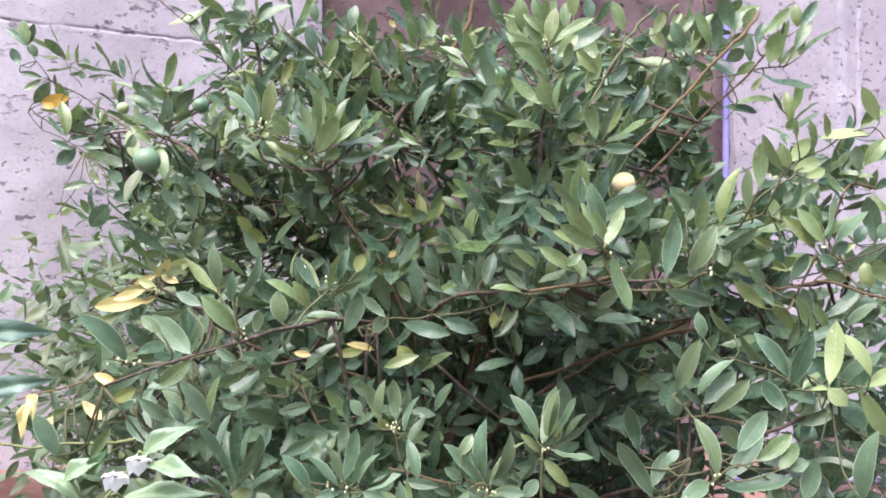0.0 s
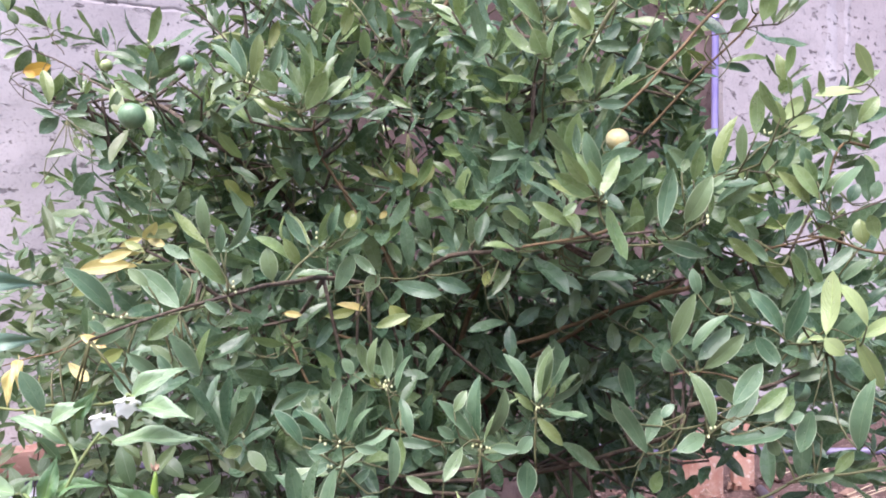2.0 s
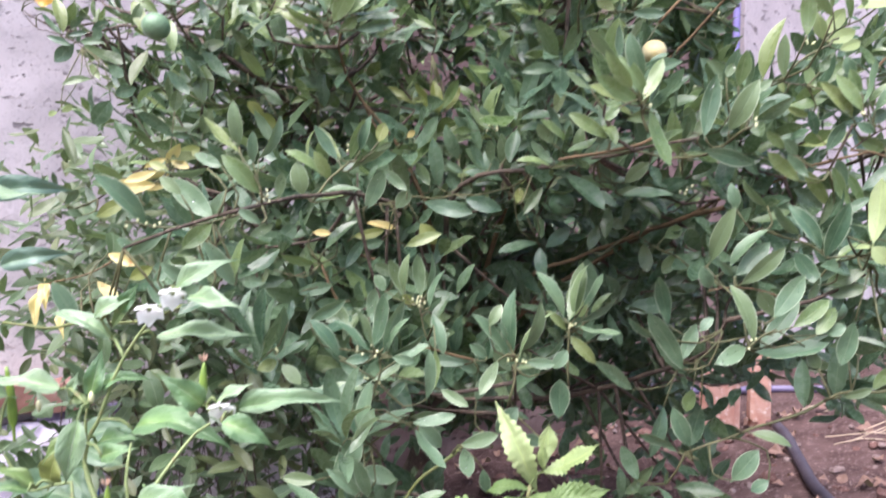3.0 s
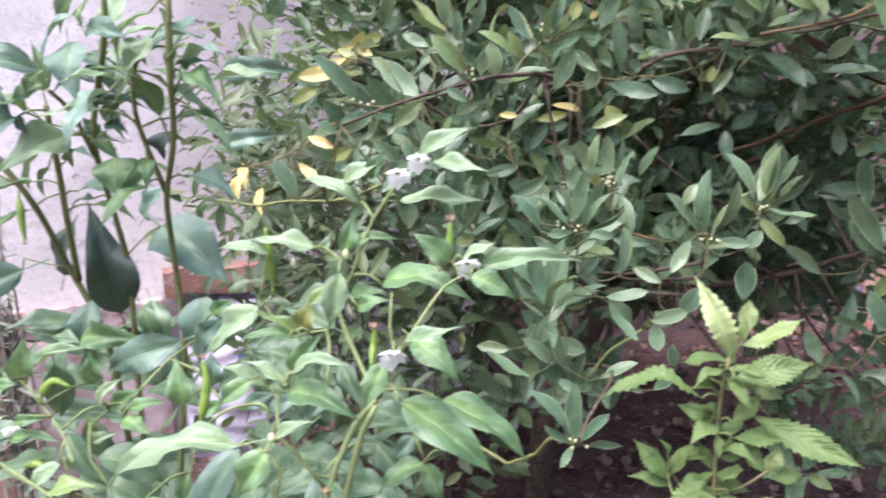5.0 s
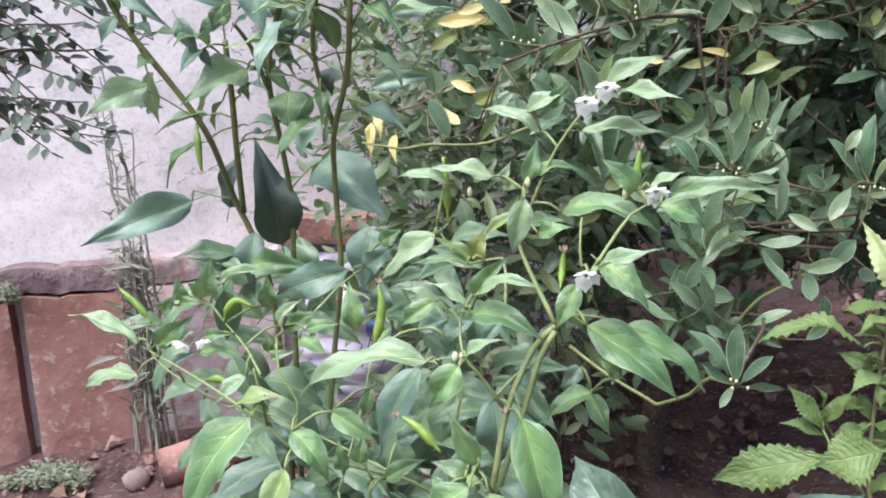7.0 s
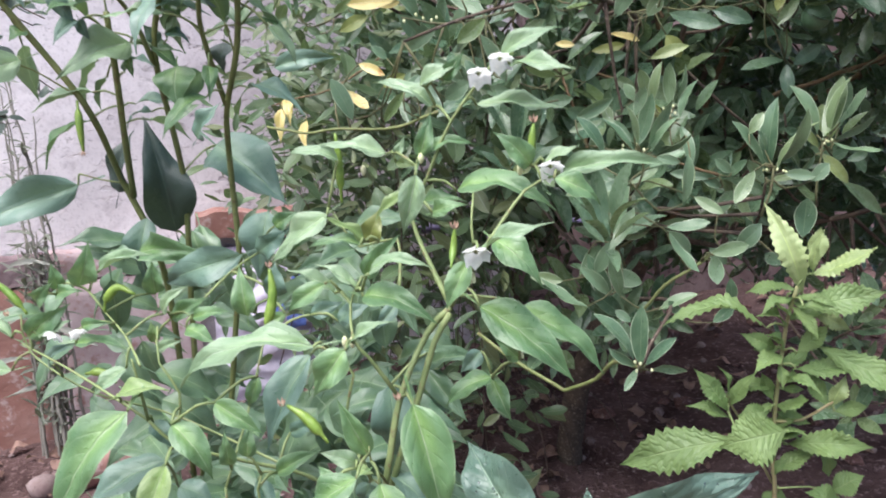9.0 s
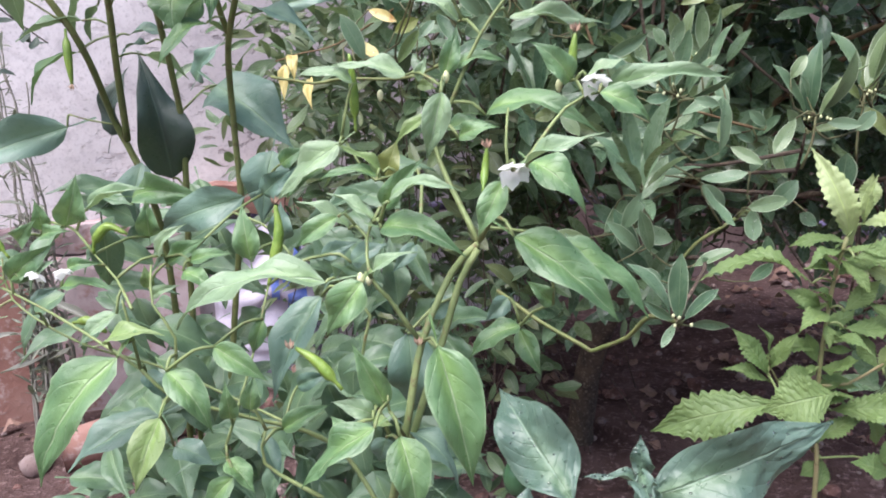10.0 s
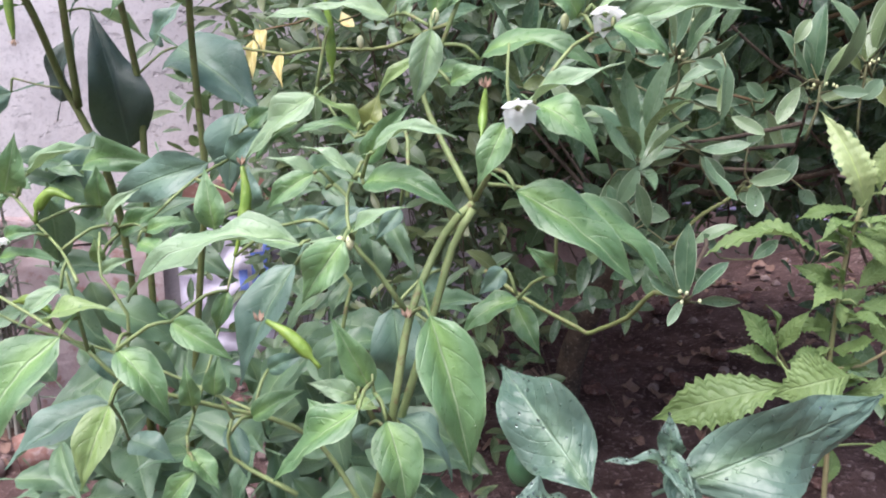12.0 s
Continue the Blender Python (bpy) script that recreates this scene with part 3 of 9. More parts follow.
def petals(length, width, count, lean, skin, name):
    chunks = []
    for k in range(count):
        v, f, uv = blade(width, 0.45, 6, 2, -0.16, 0.3, 0.2, 0, 0, 0.25 * math.sin(k * 2.3), 0, k)
        m = pose(0, 0, 0, 0, 0, k * 360 / count + 9 * math.sin(k * 4.1)) @ pose(0, 0.10 * length, 0, 90 - lean - 16 * math.sin(k * 1.9))
        chunks.append(([m @ (Vector(p) * length) for p in v], f))
    v, f = join(chunks)
    return mesh_of(name, v, f, skin)


FLOWER, CALYX = petals(0.0130, 0.44, 6, 50, PETAL, "flower"), petals(0.0034, 0.3, 5, 25, GREEN_STEM, "calyx")
DRIED = petals(0.0055, 0.16, 6, 22, BROWN_DRY, "dried_flower")


def flower(plant, at, way=(0.25, -0.75, -0.6), size=1.0):
    turn = Vector(way).to_track_quat("Z", "Y").to_matrix().to_4x4()
    m = Matrix.Translation(at) @ turn @ Matrix.Diagonal((size, size, size, 1))
    bloom = part("flower", FLOWER, plant, m, "open white star-shaped flower")
    part("calyx", CALYX, bloom, m @ pose(0, 0, -0.001))


def dried_flower(plant, at, way=(0, -0.3, 1)):
    turn = Vector(way).to_track_quat("Z", "Y").to_matrix().to_4x4()
    part("dried_flower", DRIED, plant, Matrix.Translation(at) @ turn, "shrivelled brown flower")


def flower_bud(plant, at):
    v, f = lathe(((0.0006, -0.004), (0.0018, -0.002), (0.0021, 0.0), (0.0018, 0.002), (0.0006, 0.0035)), 8)
    part("flower_bud", mesh_of("flower_bud", v, f, CREAM), plant, Matrix.Translation(at), "closed cream flower bud")


# ---- citrus shrub ----
TINY_BUD = mesh_of("flower_bud", *lathe(((0.0003, -0.0015), (0.0013, -0.0007), (0.0013, 0.0007), (0.0004, 0.0018)), 5), CREAM)


def citrus_shrub():
    rng = random.Random(11)
    base = Vector((-0.16, 1.52, 0.08))
    shrub = root("citrus_shrub", base, "dense dark green citrus shrub with small unripe fruits, rooted in soil", "shrub")
    fork = (-0.02, 1.36, 0.58)
    limbs = {
        "trunk": ((-0.16, 1.52, 0.0), (-0.13, 1.47, 0.30), fork),
        "rear": (fork, (-0.10, 1.40, 1.00), (-0.08, 1.42, 1.20), (-0.03, 1.46, 1.40), (0.02, 1.5, 1.55)),
        "middle": (fork, (-0.055, 1.17, 0.90), (-0.155, 1.13, 1.07), (-0.15, 1.06, 1.12)),
        "right": (fork, (0.10, 1.28, 0.74), (0.25, 1.20, 0.845), (0.40, 1.08, 0.93), (0.50, 1.02, 0.96)),
        "low_right": (fork, (0.15, 1.22, 0.62), (0.27, 1.02, 0.71), (0.26, 0.88, 0.78)),
        "left": (fork, (-0.14, 1.20, 0.78), (-0.28, 1.12, 0.88), (-0.38, 1.10, 0.95), (-0.46, 1.2, 0.95)),
        "front": (fork, (-0.02, 1.12, 0.90), (0.11, 1.00, 0.945), (0.20, 0.80, 0.96)),
        "reaching": (fork, (-0.06, 1.15, 0.86), (-0.13, 0.95, 0.915), (-0.20, 0.78, 0.905), (-0.31, 0.75, 0.872)),
        "high_right": (fork, (0.10, 1.30, 0.95), (0.27, 1.22, 1.08), (0.35, 1.20, 1.16), (0.46, 1.12, 1.28)),
        "high": (fork, (0.08, 1.33, 1.00), (0.13, 1.15, 1.12), (0.11, 0.95, 1.14), (0.103, 0.85, 1.18)),
        "high_left": (fork, (-0.20, 1.32, 0.98), (-0.32, 1.20, 1.10), (-0.50, 1.45, 1.20), (-0.75, 1.70, 1.24), (-0.95, 1.92, 1.33)),
        "far": (fork, (0.2, 1.6, 0.9), (0.5, 1.75, 1.1), (0.75, 1.85, 1.2)),
        "low_left": (fork, (-0.05, 1.10, 0.56), (-0.10, 0.95, 0.58), (-0.06, 0.82, 0.62), (-0.10, 0.68, 0.60)),
        "low_front": (fork, (0.04, 1.15, 0.60), (0.05, 0.98, 0.66), (0.04, 0.90, 0.73)),
    }
    spine = []
    for name, pts in limbs.items():
        line = curve_points(pts, 0.03)
        line = [p + 0.006 * noise.noise_vector(p * 14) for p in line]
        thick, thin = (0.026, 0.019) if name == "trunk" else (0.0052, 0.0013)
        v, f = tube(line, thick, thin, 8, 0.06, rng)
        part("trunk" if name == "trunk" else "limb", mesh_of("limb", v, f, TAN_BARK if name in ("middle", "right", "high_right") else BARK), shrub)
        if name != "trunk":
            spine += line[len(line) // 5:]
    hub = Vector((0.0, 1.35, 0.75))

    def twig_line(tip, way):
        tip, way = Vector(tip), Vector(way).normalized()
        best = min(spine, key=lambda p: (p - tip).length + 0.5 * max(0.0, (p - hub).length - (tip - hub).length))
        mid = tip - way * min(0.12, 0.4 * (best - tip).length + 0.02)
        return curve_points((best, best.lerp(mid, 0.6) + Vector((0, 0, -0.01)), mid, tip), 0.02)

    # sprays of single leaves on the outside of the crown, each leaf turned to the open side
    kinds = {"a": "amber", "c": "citrus", "y": "young", "o": "yellowish", "g": "gold", "l": "lime"}
    barks = {"d": BARK, "b": TAN_BARK, "t": TAN_BARK, "g": TWIG, "o": OLIVE_STEM}
    placed, near, outer, wood = [], [], {}, []
    open_side = Vector((-0.05, 0.0, 1.0))

    def spray(bark, thick, *points):
        line = [p + 0.005 * noise.noise_vector(p * 22) for p in curve_points(points, 0.012)]
        wood.extend(line)
        v, f = tube(line, thick * 0.55, thick * 0.75, 6, 0.09, rng)
        part("twig", mesh_of("twig", v, f, barks[bark]), shrub)

    def sprout(kind, foot, tip, breadth, roll):
        foot, tip = Vector(foot), Vector(tip)
        axis = (tip - foot).normalized()
        face = (open_side - foot).normalized()
        face = (face - axis * face.dot(axis)).normalized()
        over = axis.cross(face)
        if over.z < 0:
            over = -over
        m = leaf_pose(foot, tip, face * math.cos(radians(roll)) + over * math.sin(radians(roll)), 0.84 * breadth)
        placed.append((foot, tip))
        if foot.y < 0.985:
            near.append(m)
            part("leaf", leaf_mesh("citrus", rng.randrange(8), kinds[kind]), shrub, m)
        else:
            outer.setdefault(kinds[kind], []).append(m)

    sprout("g", (-0.390, 1.080, 0.929), (-0.451, 1.070, 0.923), 1.30, 10)
    sprout("g", (-0.382, 1.060, 0.945), (-0.419, 1.050, 0.933), 1.20, 10)
    sprout("o", (-0.398, 1.080, 0.957), (-0.370, 1.070, 0.944), 1.40, 10)
    sprout("o", (-0.142, 1.050, 0.862), (-0.103, 1.040, 0.870), 1.20, 10)
    sprout("g", (-0.414, 0.980, 0.850), (-0.380, 0.970, 0.837), 1.25, 10)
    sprout("g", (-0.428, 0.980, 0.819), (-0.401, 0.970, 0.799), 1.50, 10)
    sprout("o", (-0.426, 1.080, 0.910), (-0.462, 1.070, 0.890), 1.60, 10)
    sprout("g", (-0.382, 1.100, 0.962), (-0.408, 1.090, 0.951), 1.20, 10)
    spray("d", 0.0028, (-0.820, 1.720, 1.357), (-0.761, 1.720, 1.330), (-0.671, 1.600, 1.282), (-0.550, 1.400, 1.217), (-0.467, 1.250, 1.174))
    spray("d", 0.0016, (-0.857, 1.720, 1.422), (-0.837, 1.720, 1.395), (-0.814, 1.720, 1.355))
    spray("d", 0.0014, (-0.791, 1.720, 1.422), (-0.771, 1.720, 1.383), (-0.721, 1.660, 1.327))
    spray("d", 0.0016, (-0.855, 1.720, 1.287), (-0.825, 1.720, 1.254), (-0.725, 1.600, 1.213), (-0.666, 1.550, 1.182))
    sprout("c", (-0.854, 1.714, 1.423), (-0.896, 1.710, 1.460), 1.23, 25)
    sprout("y", (-0.858, 1.722, 1.428), (-0.867, 1.722, 1.481), 1.83, -14)
    sprout("c", (-0.859, 1.728, 1.430), (-0.841, 1.716, 1.471), 1.33, 14)
    sprout("c", (-0.854, 1.719, 1.430), (-0.839, 1.724, 1.403), 2.53, 4)
    sprout("c", (-0.868, 1.712, 1.384), (-0.885, 1.711, 1.419), 2.04, 1)
    sprout("c", (-0.875, 1.726, 1.372), (-0.829, 1.727, 1.361), 1.19, 22)
    sprout("c", (-0.813, 1.726, 1.352), (-0.845, 1.724, 1.307), 1.90, -13)
    sprout("y", (-0.830, 1.729, 1.359), (-0.868, 1.723, 1.334), 1.22, 19)
    sprout("a", (-0.833, 1.729, 1.307), (-0.775, 1.732, 1.322), 1.73, -3)
    sprout("a", (-0.829, 1.727, 1.311), (-0.804, 1.723, 1.297), 2.28, 11)
    sprout("y", (-0.783, 1.710, 1.308), (-0.760, 1.685, 1.234), 1.25, 13)
    sprout("c", (-0.813, 1.718, 1.280), (-0.778, 1.718, 1.239), 1.18, 48)
    sprout("c", (-0.744, 1.720, 1.395), (-0.725, 1.717, 1.389), 2.25, 2)
    sprout("c", (-0.751, 1.722, 1.375), (-0.741, 1.726, 1.358), 2.59, 12)
    sprout("c", (-0.709, 1.589, 1.211), (-0.676, 1.598, 1.219), 1.25, 29)
    sprout("c", (-0.739, 1.572, 1.207), (-0.700, 1.579, 1.191), 1.27, 11)
    sprout("c", (-0.696, 1.582, 1.195), (-0.734, 1.584, 1.163), 2.19, 9)
    sprout("c", (-0.685, 1.582, 1.199), (-0.634, 1.570, 1.194), 1.05, 9)
    sprout("c", (-0.682, 1.588, 1.196), (-0.609, 1.610, 1.164), 1.25, 35)
    sprout("c", (-0.703, 1.587, 1.225), (-0.680, 1.582, 1.246), 1.73, -6)
    sprout("c", (-0.665, 1.586, 1.220), (-0.635, 1.592, 1.237), 1.78, 3)
    sprout("c", (-0.642, 1.569, 1.222), (-0.654, 1.571, 1.196), 2.40, 11)
    spray("g", 0.0016, (-0.335, 1.010, 1.185), (-0.338, 1.010, 1.161), (-0.341, 1.010, 1.134), (-0.349, 1.100, 1.102))
    sprout("c", (-0.346, 1.022, 1.192), (-0.372, 1.017, 1.234), 1.21, -66)
    sprout("y", (-0.341, 1.005, 1.188), (-0.321, 0.986, 1.229), 1.15, 24)
    sprout("c", (-0.332, 0.999, 1.186), (-0.280, 0.983, 1.203), 1.09, 65)
    sprout("c", (-0.333, 1.013, 1.161), (-0.302, 0.999, 1.188), 1.45, 10)
    sprout("c", (-0.337, 1.006, 1.182), (-0.339, 1.016, 1.138), 1.27, -3)
    sprout("c", (-0.335, 1.009, 1.133), (-0.373, 1.005, 1.160), 1.22, 22)
    sprout("c", (-0.355, 1.012, 1.167), (-0.390, 1.010, 1.180), 1.21, 49)
    sprout("c", (-0.353, 1.021, 1.163), (-0.381, 1.017, 1.188), 2.04, 6)
    sprout("c", (-0.333, 1.004, 1.150), (-0.300, 0.995, 1.164), 1.11, -36)
    sprout("c", (-0.332, 1.011, 1.134), (-0.304, 1.008, 1.156), 1.17, 47)
    sprout("y", (-0.382, 1.008, 1.146), (-0.356, 1.006, 1.124), 1.42, 3)
    sprout("y", (-0.386, 1.013, 1.141), (-0.368, 0.996, 1.098), 1.25, -1)
    sprout("y", (-0.344, 1.014, 1.124), (-0.375, 1.007, 1.114), 1.23, 62)
    sprout("y", (-0.350, 1.016, 1.121), (-0.338, 0.998, 1.078), 1.29, 5)
    sprout("c", (-0.311, 1.021, 1.144), (-0.302, 1.013, 1.112), 1.12, 3)
    sprout("c", (-0.375, 1.006, 1.136), (-0.385, 1.000, 1.108), 1.43, -4)
    sprout("c", (-0.338, 1.242, 1.193), (-0.362, 1.236, 1.190), 1.78, 8)
    sprout("c", (-0.335, 1.229, 1.170), (-0.352, 1.226, 1.126), 1.35, -5)
    sprout("c", (-0.355, 1.233, 1.153), (-0.336, 1.236, 1.159), 1.21, 45)
    sprout("c", (-0.323, 1.232, 1.217), (-0.345, 1.229, 1.229), 2.27, -11)
    sprout("c", (-0.328, 1.236, 1.243), (-0.348, 1.231, 1.242), 2.56, -2)
    spray("d", 0.0018, (-0.435, 1.280, 1.383), (-0.383, 1.280, 1.335), (-0.342, 1.280, 1.291), (-0.309, 1.280, 1.252))
    sprout("c", (-0.390, 1.289, 1.361), (-0.376, 1.277, 1.325), 1.83, 4)
    sprout("y", (-0.364, 1.289, 1.376), (-0.424, 1.280, 1.345), 1.19, 58)
    sprout("c", (-0.365, 1.271, 1.328), (-0.371, 1.270, 1.316), 2.45, 9)
    sprout("c", (-0.355, 1.288, 1.291), (-0.369, 1.283, 1.291), 1.61, 9)
    sprout("c", (-0.340, 1.283, 1.332), (-0.349, 1.286, 1.350), 2.10, -10)
    spray("d", 0.0045, (-0.295, 1.280, 1.366), (-0.293, 1.280, 1.331), (-0.286, 1.280, 1.291), (-0.283, 1.280, 1.243), (-0.287, 1.340, 1.192))
    sprout("c", (-0.269, 1.195, 1.322), (-0.217, 1.201, 1.350), 1.18, 43)
    sprout("c", (-0.281, 1.196, 1.324), (-0.316, 1.190, 1.335), 1.85, -3)
    sprout("y", (-0.280, 1.210, 1.322), (-0.314, 1.198, 1.321), 1.21, 62)
    sprout("c", (-0.272, 1.211, 1.335), (-0.251, 1.216, 1.360), 1.93, -2)
    sprout("c", (-0.285, 1.211, 1.320), (-0.293, 1.217, 1.292), 2.12, 7)
    sprout("c", (-0.296, 1.208, 1.311), (-0.309, 1.208, 1.290), 1.40, -6)
    sprout("c", (-0.277, 1.196, 1.300), (-0.246, 1.187, 1.304), 1.86, 2)
    sprout("c", (-0.289, 1.195, 1.340), (-0.298, 1.198, 1.366), 2.34, 11)
    spray("g", 0.0026, (-0.256, 1.300, 1.354), (-0.199, 1.300, 1.296), (-0.154, 1.300, 1.261), (-0.115, 1.300, 1.232), (-0.082, 1.300, 1.205))
    sprout("c", (-0.204, 1.305, 1.305), (-0.257, 1.317, 1.344), 1.09, -33)
    sprout("c", (-0.203, 1.310, 1.306), (-0.213, 1.307, 1.352), 1.69, 7)
    sprout("y", (-0.184, 1.292, 1.290), (-0.164, 1.282, 1.324), 1.89, 1)
    spray("g", 0.0022, (-0.179, 1.300, 1.374), (-0.145, 1.300, 1.341), (-0.111, 1.250, 1.301), (-0.089, 1.250, 1.270), (-0.072, 1.250, 1.244))
    sprout("c", (-0.150, 1.298, 1.340), (-0.174, 1.304, 1.362), 1.10, -4)
    sprout("c", (-0.145, 1.294, 1.342), (-0.136, 1.300, 1.381), 1.81, 8)
    sprout("y", (-0.127, 1.296, 1.330), (-0.126, 1.284, 1.365), 1.61, 9)
    sprout("y", (-0.134, 1.292, 1.323), (-0.163, 1.295, 1.328), 1.67, 9)
    sprout("c", (-0.163, 1.308, 1.295), (-0.162, 1.289, 1.333), 2.00, 10)
    sprout("y", (-0.139, 1.289, 1.270), (-0.124, 1.277, 1.312), 1.65, 1)
    sprout("c", (-0.108, 1.298, 1.291), (-0.092, 1.293, 1.327), 1.96, -14)
    sprout("y", (-0.102, 1.289, 1.235), (-0.105, 1.273, 1.277), 1.56, -12)
    sprout("c", (-0.084, 1.311, 1.275), (-0.108, 1.318, 1.319), 1.12, 31)
    sprout("c", (-0.073, 1.300, 1.278), (-0.083, 1.290, 1.316), 1.46, -4)
    sprout("c", (-0.199, 1.304, 1.355), (-0.203, 1.302, 1.386), 1.98, -9)
    sprout("c", (-0.189, 1.296, 1.344), (-0.170, 1.284, 1.367), 1.51, 6)
    sprout("c", (-0.172, 1.297, 1.300), (-0.151, 1.287, 1.315), 1.97, -4)
    sprout("o", (-0.260, 1.343, 1.263), (-0.246, 1.347, 1.310), 1.30, 8)
    sprout("o", (-0.296, 1.343, 1.284), (-0.349, 1.335, 1.276), 1.21, 47)
    sprout("c", (-0.286, 1.340, 1.278), (-0.259, 1.342, 1.316), 1.35, 5)
    sprout("c", (-0.268, 1.339, 1.299), (-0.238, 1.324, 1.341), 1.29, 5)
    sprout("g", (-0.076, 1.330, 1.355), (-0.085, 1.328, 1.366), 2.56, 11)
    sprout("c", (-0.233, 1.350, 1.267), (-0.223, 1.343, 1.302), 1.68, 8)
    sprout("c", (-0.240, 1.334, 1.309), (-0.253, 1.330, 1.335), 1.90, 9)
    sprout("l", (-0.039, 1.304, 1.314), (-0.010, 1.309, 1.331), 1.63, 5)
    sprout("c", (-0.034, 1.306, 1.323), (-0.034, 1.303, 1.364), 1.50, 2)
    sprout("y", (-0.043, 1.288, 1.316), (-0.051, 1.273, 1.355), 1.54, -13)
    sprout("c", (-0.029, 1.290, 1.305), (-0.058, 1.279, 1.299), 1.23, -9)
    sprout("y", (-0.016, 1.289, 1.328), (-0.021, 1.293, 1.358), 2.13, 10)
    sprout("c", (-0.020, 1.304, 1.287), (-0.057, 1.309, 1.296), 1.43, 2)
    sprout("c", (-0.002, 1.307, 1.274), (-0.012, 1.296, 1.296), 2.45, 0)
    sprout("c", (-0.034, 1.305, 1.260), (-0.025, 1.295, 1.283), 2.48, 12)
    sprout("c", (-0.051, 1.289, 1.252), (-0.061, 1.281, 1.287), 1.42, 9)
    sprout("c", (-0.037, 1.294, 1.232), (-0.089, 1.276, 1.239), 1.17, 3)
    sprout("c", (-0.038, 1.306, 1.242), (-0.007, 1.299, 1.270), 1.83, -3)
    sprout("c", (-0.044, 1.296, 1.193), (-0.011, 1.285, 1.253), 1.21, 39)
    sprout("c", (-0.022, 1.300, 1.197), (0.005, 1.308, 1.218), 1.12, 25)
    sprout("c", (-0.084, 1.306, 1.198), (-0.120, 1.292, 1.210), 1.74, 7)
    sprout("c", (-0.057, 1.304, 1.157), (-0.020, 1.301, 1.153), 1.25, 4)
    sprout("c", (-0.061, 1.310, 1.149), (-0.031, 1.297, 1.128), 1.66, 7)
    sprout("c", (-0.075, 1.310, 1.157), (-0.051, 1.307, 1.177), 1.31, 6)
    sprout("c", (-0.013, 1.292, 1.144), (0.013, 1.283, 1.169), 1.70, 2)
    sprout("c", (-0.039, 1.296, 1.335), (-0.060, 1.284, 1.367), 1.64, 13)
    spray("d", 0.0068, (-0.025, 1.400, 1.279), (-0.063, 1.380, 1.235), (-0.081, 1.340, 1.193), (-0.101, 1.320, 1.141), (-0.131, 1.330, 1.110), (-0.158, 1.330, 1.085))
    spray("d", 0.0015, (-0.044, 1.300, 1.189), (-0.034, 1.300, 1.153), (-0.043, 1.300, 1.123))
    spray("g", 0.0017, (-0.219, 0.950, 1.136), (-0.207, 0.950, 1.132), (-0.183, 1.000, 1.125), (-0.169, 1.030, 1.112), (-0.164, 1.200, 1.096))
    sprout("c", (-0.218, 0.945, 1.139), (-0.253, 0.947, 1.176), 1.17, 53)
    sprout("c", (-0.217, 0.958, 1.141), (-0.230, 0.957, 1.185), 1.26, -8)
    sprout("y", (-0.205, 0.939, 1.137), (-0.196, 0.933, 1.184), 1.25, -9)
    sprout("y", (-0.180, 0.947, 1.123), (-0.197, 0.940, 1.145), 2.56, -10)
    sprout("c", (-0.190, 0.962, 1.145), (-0.178, 0.957, 1.181), 1.27, -1)
    sprout("c", (-0.176, 0.958, 1.142), (-0.174, 0.962, 1.175), 1.14, 36)
    sprout("y", (-0.207, 0.950, 1.132), (-0.188, 0.951, 1.128), 1.56, -3)
    sprout("c", (-0.228, 0.956, 1.135), (-0.255, 0.962, 1.123), 1.31, -8)
    spray("g", 0.0015, (-0.240, 1.010, 1.137), (-0.199, 1.010, 1.125), (-0.168, 1.010, 1.111))
    sprout("c", (-0.162, 1.004, 1.121), (-0.195, 1.006, 1.160), 1.17, 62)
    sprout("c", (-0.158, 1.021, 1.127), (-0.181, 1.029, 1.178), 1.12, 28)
    sprout("y", (-0.159, 1.003, 1.128), (-0.164, 0.985, 1.190), 1.22, 73)
    sprout("y", (-0.155, 1.015, 1.131), (-0.154, 1.024, 1.197), 1.13, -36)
    sprout("y", (-0.147, 1.004, 1.124), (-0.129, 1.012, 1.172), 1.15, 2)
    sprout("c", (-0.140, 1.008, 1.125), (-0.117, 1.012, 1.180), 1.17, 39)
    sprout("y", (-0.136, 1.000, 1.120), (-0.103, 1.006, 1.152), 1.18, 25)
    sprout("c", (-0.133, 1.007, 1.122), (-0.089, 1.005, 1.130), 1.18, 67)
    sprout("y", (-0.155, 0.998, 1.111), (-0.130, 0.987, 1.153), 1.72, 0)
    sprout("y", (-0.170, 1.003, 1.111), (-0.211, 1.001, 1.132), 1.20, -48)
    sprout("c", (-0.130, 1.007, 1.103), (-0.089, 1.004, 1.112), 1.19, -6)
    sprout("y", (-0.151, 1.014, 1.102), (-0.128, 1.004, 1.117), 1.90, 11)
    sprout("y", (-0.184, 1.000, 1.101), (-0.219, 1.009, 1.126), 1.11, 21)
    sprout("y", (-0.253, 1.177, 1.118), (-0.294, 1.181, 1.159), 1.15, 26)
    sprout("c", (-0.243, 1.174, 1.121), (-0.253, 1.175, 1.162), 2.06, -7)
    sprout("c", (-0.253, 1.176, 1.116), (-0.314, 1.189, 1.132), 1.09, 51)
    sprout("c", (-0.284, 1.171, 1.110), (-0.308, 1.156, 1.136), 1.41, -4)
    spray("g", 0.0018, (0.100, 0.830, 1.190), (0.105, 0.850, 1.167), (0.109, 0.880, 1.138), (0.114, 0.920, 1.113), (0.124, 1.000, 1.077))
    sprout("y", (0.096, 0.835, 1.197), (0.077, 0.836, 1.222), 1.38, -9)
    sprout("y", (0.094, 0.833, 1.208), (0.074, 0.833, 1.229), 1.18, 24)
    sprout("y", (0.101, 0.839, 1.201), (0.108, 0.840, 1.237), 1.52, 12)
